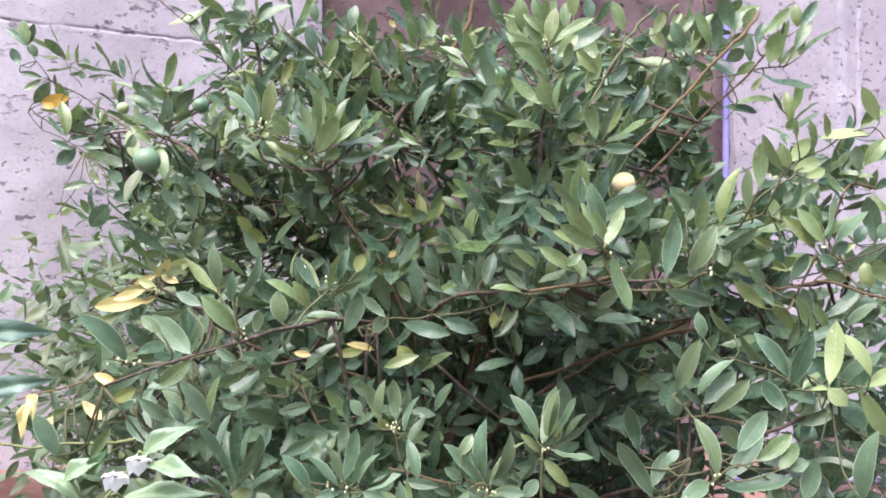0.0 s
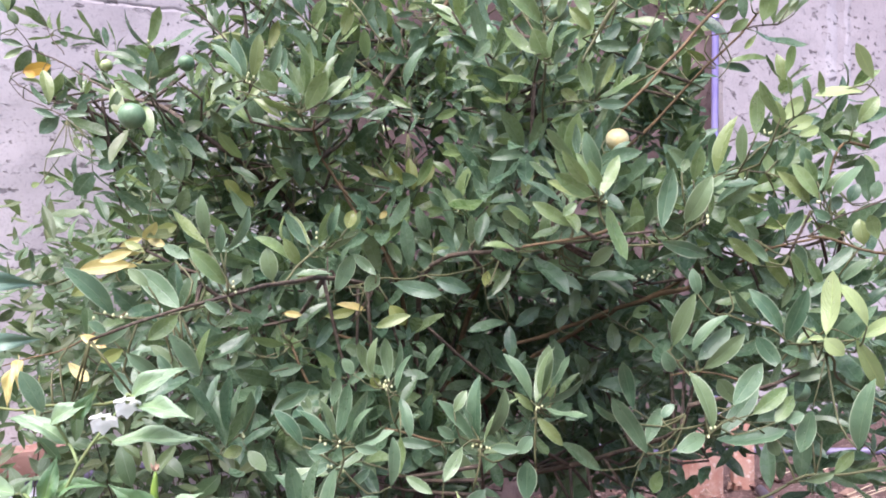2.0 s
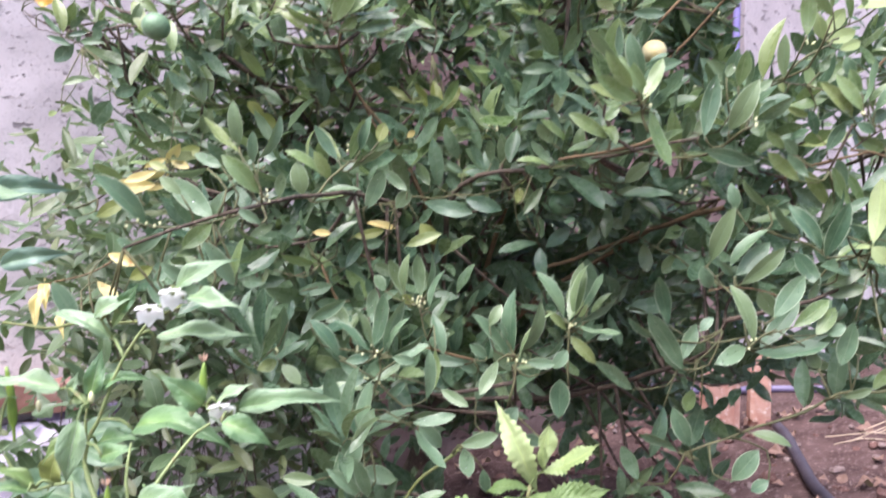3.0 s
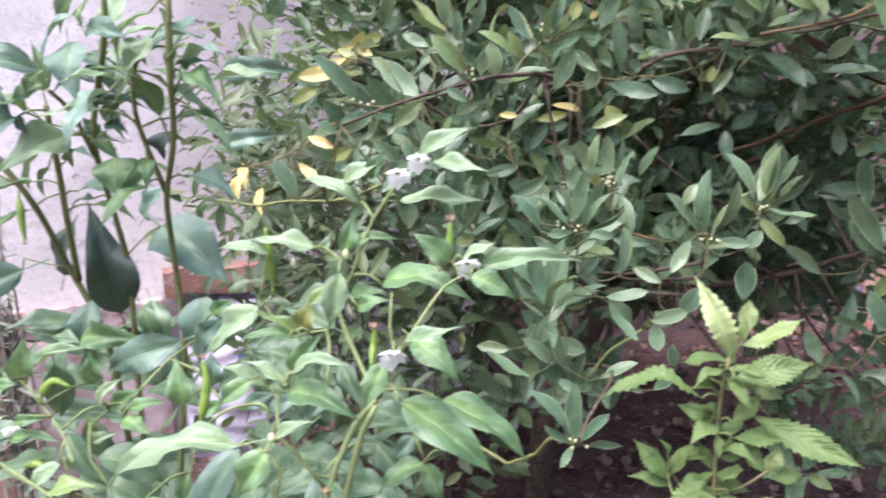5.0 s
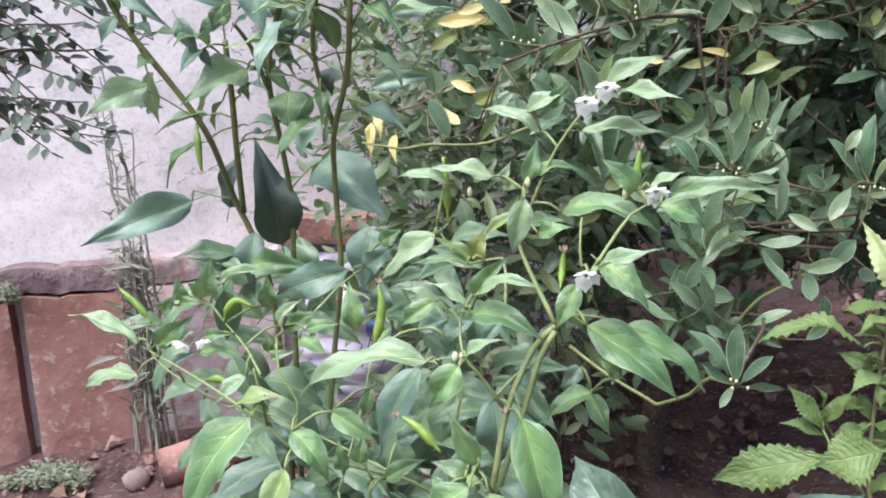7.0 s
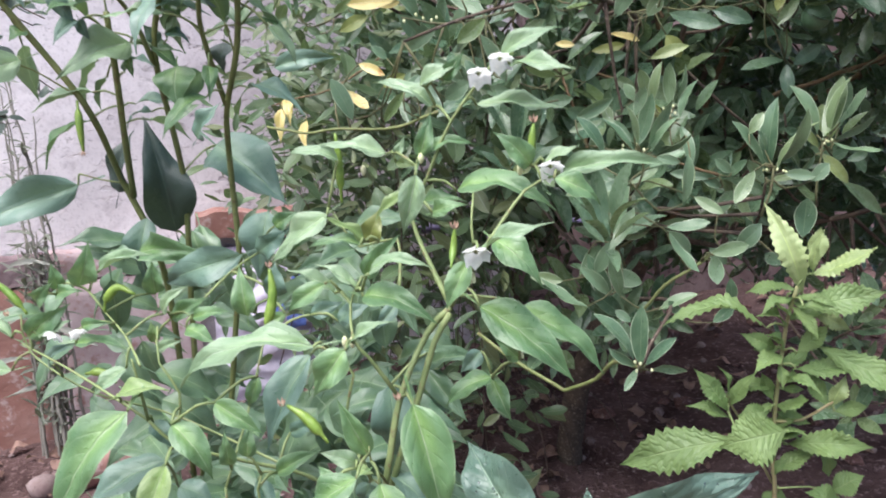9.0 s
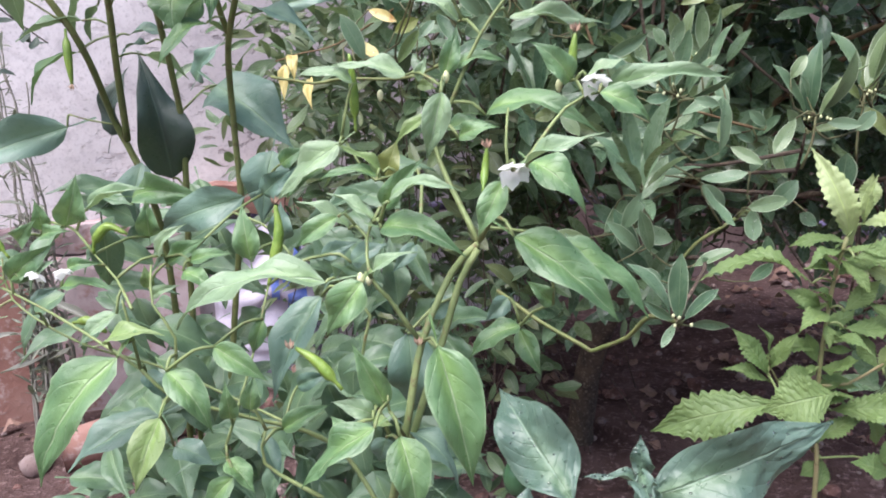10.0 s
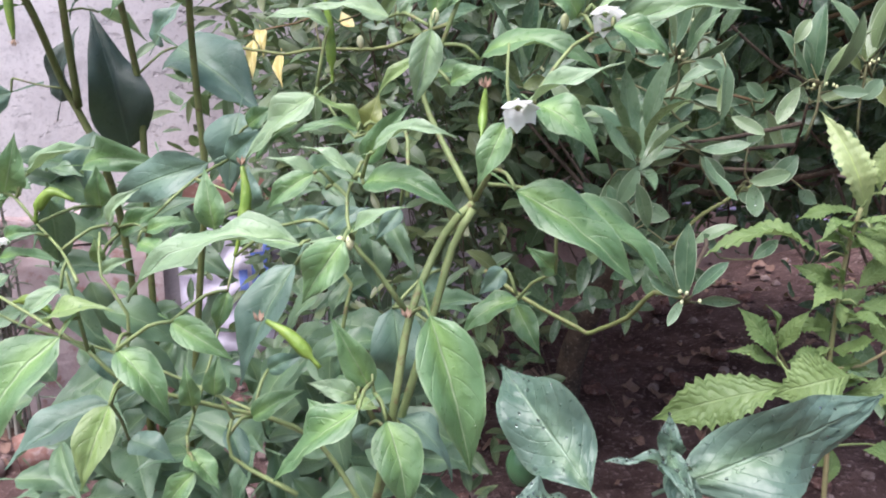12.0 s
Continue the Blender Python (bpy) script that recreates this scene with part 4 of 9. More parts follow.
    sprout("y", (0.104, 0.821, 1.197), (0.141, 0.811, 1.218), 1.25, 51)
    sprout("y", (0.098, 0.832, 1.167), (0.056, 0.829, 1.210), 1.19, 25)
    sprout("y", (0.096, 0.829, 1.182), (0.061, 0.820, 1.196), 1.38, -12)
    sprout("y", (0.108, 0.835, 1.186), (0.130, 0.838, 1.209), 1.61, 7)
    sprout("y", (0.115, 0.827, 1.173), (0.120, 0.820, 1.197), 1.50, 10)
    sprout("y", (0.105, 0.819, 1.132), (0.112, 0.816, 1.162), 1.22, 46)
    sprout("y", (0.106, 0.836, 1.130), (0.090, 0.829, 1.162), 2.17, -3)
    sprout("y", (0.093, 0.831, 1.137), (0.062, 0.835, 1.165), 1.17, 22)
    sprout("c", (0.112, 0.838, 1.129), (0.124, 0.830, 1.147), 1.81, -11)
    sprout("y", (0.077, 0.911, 1.223), (0.065, 0.914, 1.251), 1.42, -9)
    sprout("y", (0.083, 0.913, 1.236), (0.078, 0.907, 1.269), 1.88, 9)
    sprout("y", (0.108, 0.926, 1.246), (0.097, 0.925, 1.275), 1.84, -3)
    sprout("y", (0.139, 0.913, 1.249), (0.137, 0.910, 1.281), 1.73, -8)
    sprout("y", (0.130, 0.914, 1.236), (0.130, 0.917, 1.266), 1.56, 8)
    spray("g", 0.003, (0.168, 0.970, 1.160), (0.184, 1.000, 1.193), (0.208, 1.000, 1.227), (0.258, 1.100, 1.293), (0.299, 1.150, 1.335))
    sprout("y", (0.195, 1.059, 1.237), (0.175, 1.068, 1.277), 1.44, 1)
    sprout("y", (0.195, 1.052, 1.217), (0.166, 1.052, 1.247), 1.32, 5)
    sprout("y", (0.195, 1.045, 1.244), (0.179, 1.054, 1.193), 1.22, 26)
    sprout("c", (0.202, 1.052, 1.243), (0.208, 1.055, 1.280), 1.16, 55)
    sprout("c", (0.185, 1.056, 1.287), (0.182, 1.057, 1.316), 2.06, 1)
    sprout("c", (0.191, 1.049, 1.281), (0.208, 1.038, 1.307), 1.35, -13)
    sprout("y", (0.227, 1.050, 1.271), (0.212, 1.050, 1.310), 1.44, 2)
    sprout("c", (0.211, 1.061, 1.205), (0.235, 1.067, 1.231), 1.67, 8)
    sprout("c", (0.199, 1.053, 1.200), (0.239, 1.034, 1.192), 1.29, -7)
    sprout("c", (0.250, 1.040, 1.240), (0.237, 1.039, 1.251), 2.30, -5)
    sprout("c", (0.226, 1.059, 1.244), (0.242, 1.059, 1.249), 2.42, 10)
    sprout("y", (0.293, 1.102, 1.263), (0.276, 1.109, 1.292), 1.83, 7)
    sprout("c", (0.245, 1.096, 1.171), (0.271, 1.102, 1.214), 1.14, -10)
    sprout("c", (0.263, 1.109, 1.165), (0.275, 1.105, 1.188), 2.53, 0)
    sprout("c", (0.278, 1.091, 1.212), (0.292, 1.076, 1.238), 1.69, -8)
    sprout("y", (0.278, 1.092, 1.279), (0.289, 1.089, 1.308), 1.70, 1)
    spray("g", 0.0015, (0.126, 1.000, 1.110), (0.163, 1.000, 1.119), (0.191, 1.000, 1.122))
    sprout("y", (0.176, 0.978, 1.124), (0.166, 0.978, 1.170), 1.36, -1)
    sprout("c", (0.188, 0.986, 1.132), (0.176, 0.981, 1.162), 1.39, 11)
    sprout("c", (0.185, 0.985, 1.125), (0.203, 0.975, 1.171), 1.27, 1)
    sprout("y", (0.187, 0.982, 1.120), (0.233, 0.965, 1.146), 1.24, 67)
    sprout("y", (0.162, 0.973, 1.117), (0.142, 0.975, 1.129), 2.12, -1)
    sprout("c", (0.182, 0.973, 1.113), (0.216, 0.961, 1.109), 1.35, -3)
    sprout("y", (0.188, 0.972, 1.130), (0.202, 0.957, 1.158), 1.21, 42)
    sprout("c", (0.135, 0.972, 1.140), (0.159, 0.969, 1.143), 1.46, -13)
    sprout("y", (0.117, 0.979, 1.131), (0.069, 0.971, 1.139), 1.16, 62)
    spray("d", 0.0015, (0.085, 1.200, 1.182), (0.082, 1.200, 1.149), (0.087, 1.200, 1.112))
    sprout("c", (0.087, 1.189, 1.167), (0.106, 1.178, 1.226), 1.22, 33)
    sprout("y", (0.088, 1.189, 1.171), (0.108, 1.197, 1.201), 1.46, -11)
    sprout("c", (0.081, 1.199, 1.164), (0.067, 1.183, 1.209), 1.18, 56)
    sprout("y", (0.086, 1.196, 1.123), (0.058, 1.179, 1.158), 1.44, 6)
    sprout("c", (0.072, 1.195, 1.118), (0.040, 1.200, 1.161), 1.20, 12)
    sprout("c", (0.094, 1.195, 1.142), (0.118, 1.185, 1.168), 1.60, 9)
    sprout("y", (0.085, 1.203, 1.120), (0.129, 1.193, 1.131), 1.19, 47)
    sprout("c", (0.069, 1.204, 1.128), (0.035, 1.212, 1.134), 1.38, -14)
    sprout("c", (0.092, 1.189, 1.117), (0.105, 1.174, 1.149), 1.57, -13)
    sprout("c", (0.117, 1.189, 1.111), (0.145, 1.190, 1.135), 1.29, -8)
    spray("b", 0.006, (0.052, 1.290, 1.395), (0.043, 1.290, 1.356), (0.025, 1.290, 1.326), (0.010, 1.290, 1.301))
    spray("b", 0.004, (0.051, 1.290, 1.288), (0.060, 1.290, 1.238))
    sprout("c", (0.076, 1.301, 1.224), (0.058, 1.295, 1.273), 1.26, 12)
    sprout("c", (0.067, 1.301, 1.233), (0.026, 1.283, 1.235), 1.71, 3)
    sprout("c", (0.054, 1.301, 1.318), (0.072, 1.286, 1.346), 1.33, 10)
    sprout("c", (0.068, 1.281, 1.317), (0.092, 1.276, 1.324), 2.52, 5)
    sprout("c", (0.059, 1.300, 1.286), (0.086, 1.289, 1.302), 1.77, 7)
    sprout("c", (0.028, 1.298, 1.321), (-0.003, 1.296, 1.317), 1.72, -4)
    sprout("o", (0.031, 1.288, 1.257), (0.013, 1.280, 1.274), 1.80, -1)
    sprout("o", (0.049, 1.284, 1.304), (0.027, 1.277, 1.305), 1.77, 3)
    spray("b", 0.0032, (0.219, 1.000, 1.105), (0.259, 1.000, 1.148), (0.290, 1.000, 1.182), (0.323, 1.000, 1.215), (0.349, 1.000, 1.244), (0.410, 1.080, 1.300))
    spray("d", 0.0015, (0.355, 1.120, 1.223), (0.394, 1.120, 1.231), (0.432, 1.120, 1.239), (0.462, 1.120, 1.243))
    spray("g", 0.0014, (0.298, 1.120, 1.256), (0.340, 1.120, 1.258), (0.369, 1.120, 1.261))
    sprout("c", (0.392, 1.125, 1.295), (0.374, 1.117, 1.337), 1.93, -10)
    sprout("y", (0.407, 1.125, 1.297), (0.420, 1.111, 1.320), 2.08, 7)
    sprout("y", (0.434, 1.124, 1.286), (0.463, 1.104, 1.318), 1.33, 28)
    sprout("y", (0.479, 1.128, 1.330), (0.483, 1.128, 1.298), 1.97, 10)
    sprout("c", (0.482, 1.119, 1.294), (0.511, 1.127, 1.334), 1.37, -5)
    sprout("y", (0.439, 1.117, 1.246), (0.446, 1.098, 1.285), 2.25, 13)
    sprout("c", (0.412, 1.111, 1.246), (0.409, 1.108, 1.285), 1.37, -12)
    sprout("c", (0.383, 1.124, 1.251), (0.406, 1.115, 1.264), 2.61, -10)
    sprout("y", (0.457, 1.123, 1.245), (0.469, 1.121, 1.307), 1.20, 58)
    sprout("c", (0.473, 1.114, 1.262), (0.501, 1.125, 1.309), 1.20, 2)
    sprout("y", (0.482, 1.118, 1.255), (0.541, 1.125, 1.297), 1.12, 69)
    sprout("y", (0.458, 1.127, 1.246), (0.493, 1.123, 1.279), 1.22, 16)
    sprout("y", (0.393, 1.112, 1.231), (0.414, 1.100, 1.244), 1.99, -11)
    sprout("c", (0.424, 1.109, 1.231), (0.505, 1.126, 1.217), 1.07, 68)
    sprout("y", (0.436, 1.129, 1.231), (0.416, 1.120, 1.209), 1.09, -8)
    sprout("y", (0.395, 1.128, 1.193), (0.451, 1.127, 1.198), 1.19, 66)
    sprout("c", (0.380, 1.126, 1.188), (0.430, 1.134, 1.182), 1.10, 47)
    sprout("c", (0.382, 1.122, 1.171), (0.354, 1.119, 1.173), 1.12, 60)
    sprout("c", (0.360, 1.128, 1.295), (0.394, 1.127, 1.289), 1.19, -35)
    sprout("y", (0.358, 1.113, 1.269), (0.338, 1.109, 1.315), 1.20, 24)
    sprout("y", (0.349, 1.125, 1.261), (0.341, 1.108, 1.299), 1.52, 0)
    sprout("c", (0.322, 1.110, 1.264), (0.306, 1.107, 1.300), 1.90, -2)
    sprout("y", (0.337, 1.124, 1.264), (0.366, 1.122, 1.315), 1.19, 29)
    sprout("y", (0.315, 1.116, 1.285), (0.340, 1.125, 1.317), 1.46, -2)
    sprout("c", (0.363, 1.110, 1.257), (0.364, 1.095, 1.303), 1.25, 11)
    sprout("c", (0.429, 1.130, 1.274), (0.438, 1.132, 1.306), 1.72, 14)
    sprout("c", (0.395, 1.123, 1.288), (0.407, 1.129, 1.321), 1.57, -2)
    sprout("c", (0.373, 1.261, 1.255), (0.353, 1.268, 1.288), 1.85, 0)
    sprout("c", (0.354, 1.257, 1.233), (0.338, 1.252, 1.252), 2.42, 12)
    sprout("c", (0.344, 1.245, 1.201), (0.371, 1.251, 1.215), 1.30, -11)
    sprout("c", (0.392, 1.255, 1.177), (0.344, 1.244, 1.180), 1.08, 48)
    sprout("o", (0.410, 1.253, 1.224), (0.376, 1.239, 1.236), 1.24, -6)
    sprout("c", (0.382, 1.248, 1.188), (0.414, 1.241, 1.192), 1.25, 64)
    sprout("c", (0.331, 1.256, 1.173), (0.303, 1.246, 1.202), 1.57, -6)
    sprout("c", (0.355, 1.248, 1.146), (0.321, 1.233, 1.166), 1.40, 7)
    sprout("c", (0.391, 1.255, 1.143), (0.363, 1.262, 1.157), 1.68, 11)
    sprout("c", (0.367, 1.247, 1.116), (0.333, 1.235, 1.136), 1.57, -1)
    sprout("y", (0.286, 0.771, 1.049), (0.286, 0.768, 1.090), 1.33, 10)
    sprout("y", (0.306, 0.765, 1.064), (0.285, 0.760, 1.097), 1.17, -43)
    spray("g", 0.0018, (0.445, 1.080, 1.091), (0.467, 1.080, 1.112), (0.497, 1.080, 1.124), (0.521, 1.080, 1.143))
    sprout("l", (0.455, 1.087, 1.109), (0.475, 1.078, 1.139), 2.08, 9)
    sprout("l", (0.443, 1.068, 1.099), (0.430, 1.056, 1.129), 1.81, 1)
    sprout("l", (0.452, 1.072, 1.097), (0.479, 1.057, 1.107), 2.17, 8)
    sprout("l", (0.470, 1.079, 1.087), (0.500, 1.086, 1.099), 1.83, 13)
    sprout("y", (0.455, 1.069, 1.137), (0.446, 1.060, 1.162), 1.15, 35)
    sprout("y", (0.482, 1.078, 1.125), (0.472, 1.070, 1.162), 1.17, 34)
    sprout("y", (0.505, 1.081, 1.135), (0.491, 1.067, 1.169), 1.12, 32)
    sprout("l", (0.553, 1.074, 1.143), (0.491, 1.081, 1.139), 1.25, 51)
    sprout("l", (0.566, 1.074, 1.159), (0.531, 1.052, 1.201), 1.13, 4)
    sprout("c", (0.544, 1.084, 1.098), (0.543, 1.090, 1.131), 1.94, -7)
    sprout("y", (0.571, 1.071, 1.137), (0.546, 1.075, 1.103), 1.84, 0)
    sprout("c", (0.478, 1.088, 1.115), (0.501, 1.086, 1.117), 1.21, 48)
    sprout("c", (-0.631, 1.492, 1.118), (-0.672, 1.469, 1.106), 1.28, 35)
    sprout("c", (-0.608, 1.510, 1.145), (-0.584, 1.516, 1.125), 2.57, 5)
    sprout("y", (-0.623, 1.510, 1.120), (-0.641, 1.514, 1.147), 1.58, -2)
    sprout("c", (-0.594, 1.500, 1.093), (-0.553, 1.488, 1.102), 2.13, 5)
    sprout("c", (-0.607, 1.512, 1.083), (-0.638, 1.508, 1.042), 2.48, -4)
    sprout("l", (-0.695, 1.499, 1.063), (-0.712, 1.501, 1.058), 2.34, 13)
    sprout("l", (-0.684, 1.492, 1.062), (-0.663, 1.487, 1.073), 1.87, -2)
    spray("d", 0.002, (-0.497, 1.160, 0.912), (-0.466, 1.160, 0.932), (-0.431, 1.160, 0.947), (-0.384, 1.160, 0.951), (-0.356, 1.200, 0.956), (-0.302, 1.250, 0.973))
    sprout("y", (-0.343, 1.168, 1.045), (-0.352, 1.174, 1.091), 1.62, 3)
    sprout("c", (-0.309, 1.149, 1.067), (-0.347, 1.146, 1.108), 1.21, 19)
    sprout("c", (-0.352, 1.160, 1.072), (-0.370, 1.151, 1.100), 1.28, 12)
    sprout("c", (-0.364, 1.150, 1.048), (-0.392, 1.151, 1.081), 1.37, 0)
    sprout("c", (-0.391, 1.169, 1.029), (-0.388, 1.176, 1.059), 2.17, -9)
    sprout("c", (-0.354, 1.170, 0.998), (-0.339, 1.159, 1.030), 2.07, 9)
    sprout("c", (-0.389, 1.156, 0.994), (-0.430, 1.141, 1.026), 1.25, -28)
    sprout("c", (-0.370, 1.171, 0.994), (-0.394, 1.164, 0.998), 1.47, -6)
    sprout("g", (-0.399, 1.151, 0.959), (-0.377, 1.142, 0.984), 1.69, -12)
    sprout("g", (-0.393, 1.154, 0.962), (-0.366, 1.145, 0.951), 1.61, 1)
    sprout("o", (-0.393, 1.166, 0.970), (-0.358, 1.171, 0.979), 1.78, 9)
    sprout("g", (-0.391, 1.148, 0.945), (-0.439, 1.134, 0.940), 1.28, -47)
    sprout("g", (-0.399, 1.150, 0.931), (-0.425, 1.142, 0.924), 1.33, -6)
    sprout("y", (-0.407, 1.161, 0.954), (-0.447, 1.141, 0.958), 1.26, 68)
    sprout("y", (-0.463, 1.171, 0.938), (-0.499, 1.155, 0.958), 1.25, -45)
    sprout("y", (-0.459, 1.152, 0.939), (-0.496, 1.162, 0.918), 1.14, 4)
    sprout("c", (-0.547, 1.151, 0.916), (-0.544, 1.138, 0.949), 1.09, -42)
    sprout("c", (-0.428, 1.152, 0.903), (-0.426, 1.147, 0.921), 2.08, 10)
    sprout("c", (-0.461, 1.149, 0.904), (-0.476, 1.153, 0.917), 2.30, -3)
    sprout("c", (-0.536, 1.151, 0.905), (-0.514, 1.146, 0.925), 1.53, -6)
    sprout("c", (-0.513, 1.151, 0.890), (-0.529, 1.144, 0.898), 2.31, -4)
    spray("g", 0.0018, (-0.319, 0.780, 0.890), (-0.293, 0.780, 0.887), (-0.262, 0.780, 0.890), (-0.243, 0.780, 0.893), (-0.214, 0.780, 0.899), (-0.193, 0.800, 0.909), (-0.179, 0.840, 0.912), (-0.162, 0.870, 0.915), (-0.150, 0.900, 0.931), (-0.132, 0.920, 0.947))
    sprout("c", (-0.305, 0.790, 0.888), (-0.340, 0.764, 0.935), 1.18, 34)
    sprout("c", (-0.245, 0.791, 0.895), (-0.286, 0.803, 0.931), 1.46, -7)
    sprout("y", (-0.216, 0.777, 0.953), (-0.249, 0.786, 0.986), 1.11, 42)
    sprout("c", (-0.218, 0.785, 0.959), (-0.220, 0.776, 0.999), 1.22, -4)
    sprout("c", (-0.234, 0.786, 0.941), (-0.259, 0.789, 0.953), 1.45, -1)
    sprout("y", (-0.200, 0.781, 0.916), (-0.231, 0.774, 0.951), 1.35, 9)
    sprout("c", (-0.267, 0.773, 0.916), (-0.285, 0.772, 0.932), 1.81, 10)
    sprout("c", (-0.243, 0.772, 0.939), (-0.286, 0.781, 0.939), 1.08, -60)
    sprout("y", (-0.241, 0.772, 0.890), (-0.265, 0.763, 0.869), 1.83, -13)
    sprout("c", (-0.289, 0.791, 0.883), (-0.321, 0.785, 0.863), 1.23, -16)
    sprout("c", (-0.222, 0.771, 0.835), (-0.243, 0.750, 0.876), 1.14, 8)
    sprout("c", (-0.244, 0.792, 0.834), (-0.273, 0.793, 0.861), 1.16, 26)
    sprout("c", (-0.263, 0.786, 0.833), (-0.288, 0.772, 0.857), 1.29, -2)
    sprout("c", (-0.246, 0.772, 0.833), (-0.259, 0.771, 0.855), 1.58, 0)
    sprout("y", (-0.224, 0.777, 0.837), (-0.211, 0.767, 0.878), 1.11, 49)
    sprout("c", (-0.282, 0.782, 0.812), (-0.305, 0.790, 0.838), 1.48, 10)
    sprout("c", (-0.280, 0.788, 0.819), (-0.256, 0.782, 0.835), 2.18, -6)
    sprout("c", (-0.197, 0.771, 0.890), (-0.217, 0.768, 0.903), 1.47, -4)
    sprout("c", (-0.210, 0.783, 0.878), (-0.188, 0.778, 0.889), 1.40, -1)
    sprout("c", (-0.374, 0.799, 0.798), (-0.394, 0.796, 0.838), 1.53, 14)
    sprout("y", (-0.343, 0.801, 0.795), (-0.322, 0.796, 0.825), 1.11, 18)
    spray("o", 0.0028, (-0.520, 0.950, 0.777), (-0.469, 0.950, 0.771), (-0.418, 0.950, 0.776), (-0.377, 0.950, 0.779), (-0.335, 0.950, 0.788), (-0.297, 0.950, 0.804))
    sprout("o", (-0.376, 0.940, 0.825), (-0.349, 0.935, 0.839), 1.87, 8)
    sprout("c", (-0.351, 0.939, 0.819), (-0.333, 0.943, 0.837), 1.76, 13)
    sprout("c", (-0.372, 0.947, 0.856), (-0.389, 0.940, 0.869), 2.04, 11)
    sprout("c", (-0.290, 1.198, 1.067), (-0.305, 1.206, 1.114), 1.88, -4)
    sprout("c", (-0.272, 1.195, 1.070), (-0.270, 1.193, 1.094), 2.49, -4)
    sprout("c", (-0.201, 1.204, 1.070), (-0.224, 1.210, 1.105), 1.31, -10)
    sprout("c", (-0.195, 1.193, 1.078), (-0.195, 1.187, 1.112), 2.17, -10)
    sprout("y", (-0.208, 1.190, 1.042), (-0.229, 1.181, 1.075), 1.21, 5)
    sprout("c", (-0.191, 1.189, 1.034), (-0.192, 1.185, 1.086), 1.44, 1)
    sprout("y", (-0.197, 1.206, 1.038), (-0.181, 1.212, 1.081), 1.53, 12)
    sprout("y", (-0.155, 1.199, 1.030), (-0.151, 1.200, 1.065), 2.14, 11)
    sprout("y", (-0.228, 1.197, 1.052), (-0.199, 1.193, 1.030), 1.16, -55)
    sprout("o", (-0.277, 1.195, 1.022), (-0.296, 1.185, 1.043), 2.14, 3)
    sprout("c", (-0.158, 1.190, 0.993), (-0.150, 1.175, 1.027), 2.14, -14)
    sprout("c", (-0.104, 1.208, 1.009), (-0.096, 1.195, 1.049), 2.16, -3)
    sprout("o", (-0.105, 1.200, 1.063), (-0.077, 1.196, 1.047), 1.16, 4)
    sprout("y", (-0.173, 1.198, 1.034), (-0.185, 1.189, 1.055), 2.41, 5)
    sprout("c", (-0.248, 1.190, 1.039), (-0.271, 1.186, 1.051), 1.85, 14)
    sprout("o", (-0.256, 1.190, 1.006), (-0.277, 1.175, 1.026), 1.86, -2)
    sprout("c", (-0.219, 1.209, 0.998), (-0.240, 1.213, 1.015), 2.04, -2)
    sprout("o", (-0.202, 1.202, 1.006), (-0.174, 1.207, 1.019), 1.19, 27)
    spray("t", 0.0038, (-0.199, 1.270, 1.136), (-0.173, 1.270, 1.103), (-0.160, 1.270, 1.072), (-0.134, 1.220, 1.027), (-0.109, 1.170, 0.990), (-0.078, 1.140, 0.951), (-0.054, 1.120, 0.905))
    spray("d", 0.0016, (-0.205, 1.200, 1.088), (-0.173, 1.200, 1.072), (-0.152, 1.200, 1.054))
    spray("d", 0.0016, (-0.315, 1.200, 1.049), (-0.274, 1.200, 1.054), (-0.234, 1.200, 1.062), (-0.205, 1.200, 1.047))
    sprout("o", (-0.033, 1.287, 1.033), (-0.067, 1.265, 1.077), 1.14, 41)
    sprout("o", (-0.031, 1.279, 1.032), (-0.039, 1.289, 1.083), 1.32, 2)
    sprout("y", (-0.029, 1.280, 1.037), (-0.003, 1.265, 1.081), 1.17, 10)
    sprout("y", (-0.034, 1.291, 1.015), (-0.077, 1.278, 1.039), 1.16, -11)
    sprout("o", (-0.061, 1.294, 1.044), (-0.110, 1.290, 1.066), 1.19, 50)
    sprout("o", (-0.021, 1.285, 1.037), (0.001, 1.293, 1.074), 1.18, 1)
    sprout("c", (0.013, 1.293, 1.007), (-0.009, 1.287, 1.029), 1.83, 11)
    sprout("c", (0.004, 1.299, 0.972), (-0.022, 1.301, 0.994), 1.85, -12)
    sprout("c", (-0.074, 1.098, 0.977), (-0.090, 1.091, 1.005), 1.80, 10)
    sprout("g", (-0.075, 1.093, 0.985), (-0.065, 1.095, 0.994), 2.47, -11)
    sprout("y", (-0.094, 1.110, 0.970), (-0.069, 1.106, 0.970), 2.34, -9)
    sprout("c", (-0.036, 1.089, 0.922), (-0.043, 1.083, 0.984), 1.19, 13)
    sprout("y", (-0.047, 1.108, 0.924), (-0.064, 1.113, 0.954), 1.61, -3)
    sprout("c", (-0.075, 1.097, 0.913), (-0.092, 1.079, 0.967), 1.24, -7)
    sprout("c", (-0.010, 1.105, 0.958), (-0.026, 1.095, 1.001), 1.47, -8)
    sprout("c", (-0.006, 1.099, 0.917), (-0.026, 1.097, 0.934), 2.04, 6)
    sprout("c", (-0.004, 1.093, 0.940), (-0.026, 1.094, 0.953), 1.53, -9)
    sprout("c", (0.008, 1.106, 0.921), (-0.014, 1.101, 0.907), 1.81, 3)
    sprout("c", (-0.144, 0.913, 0.951), (-0.167, 0.907, 0.987), 1.18, 14)
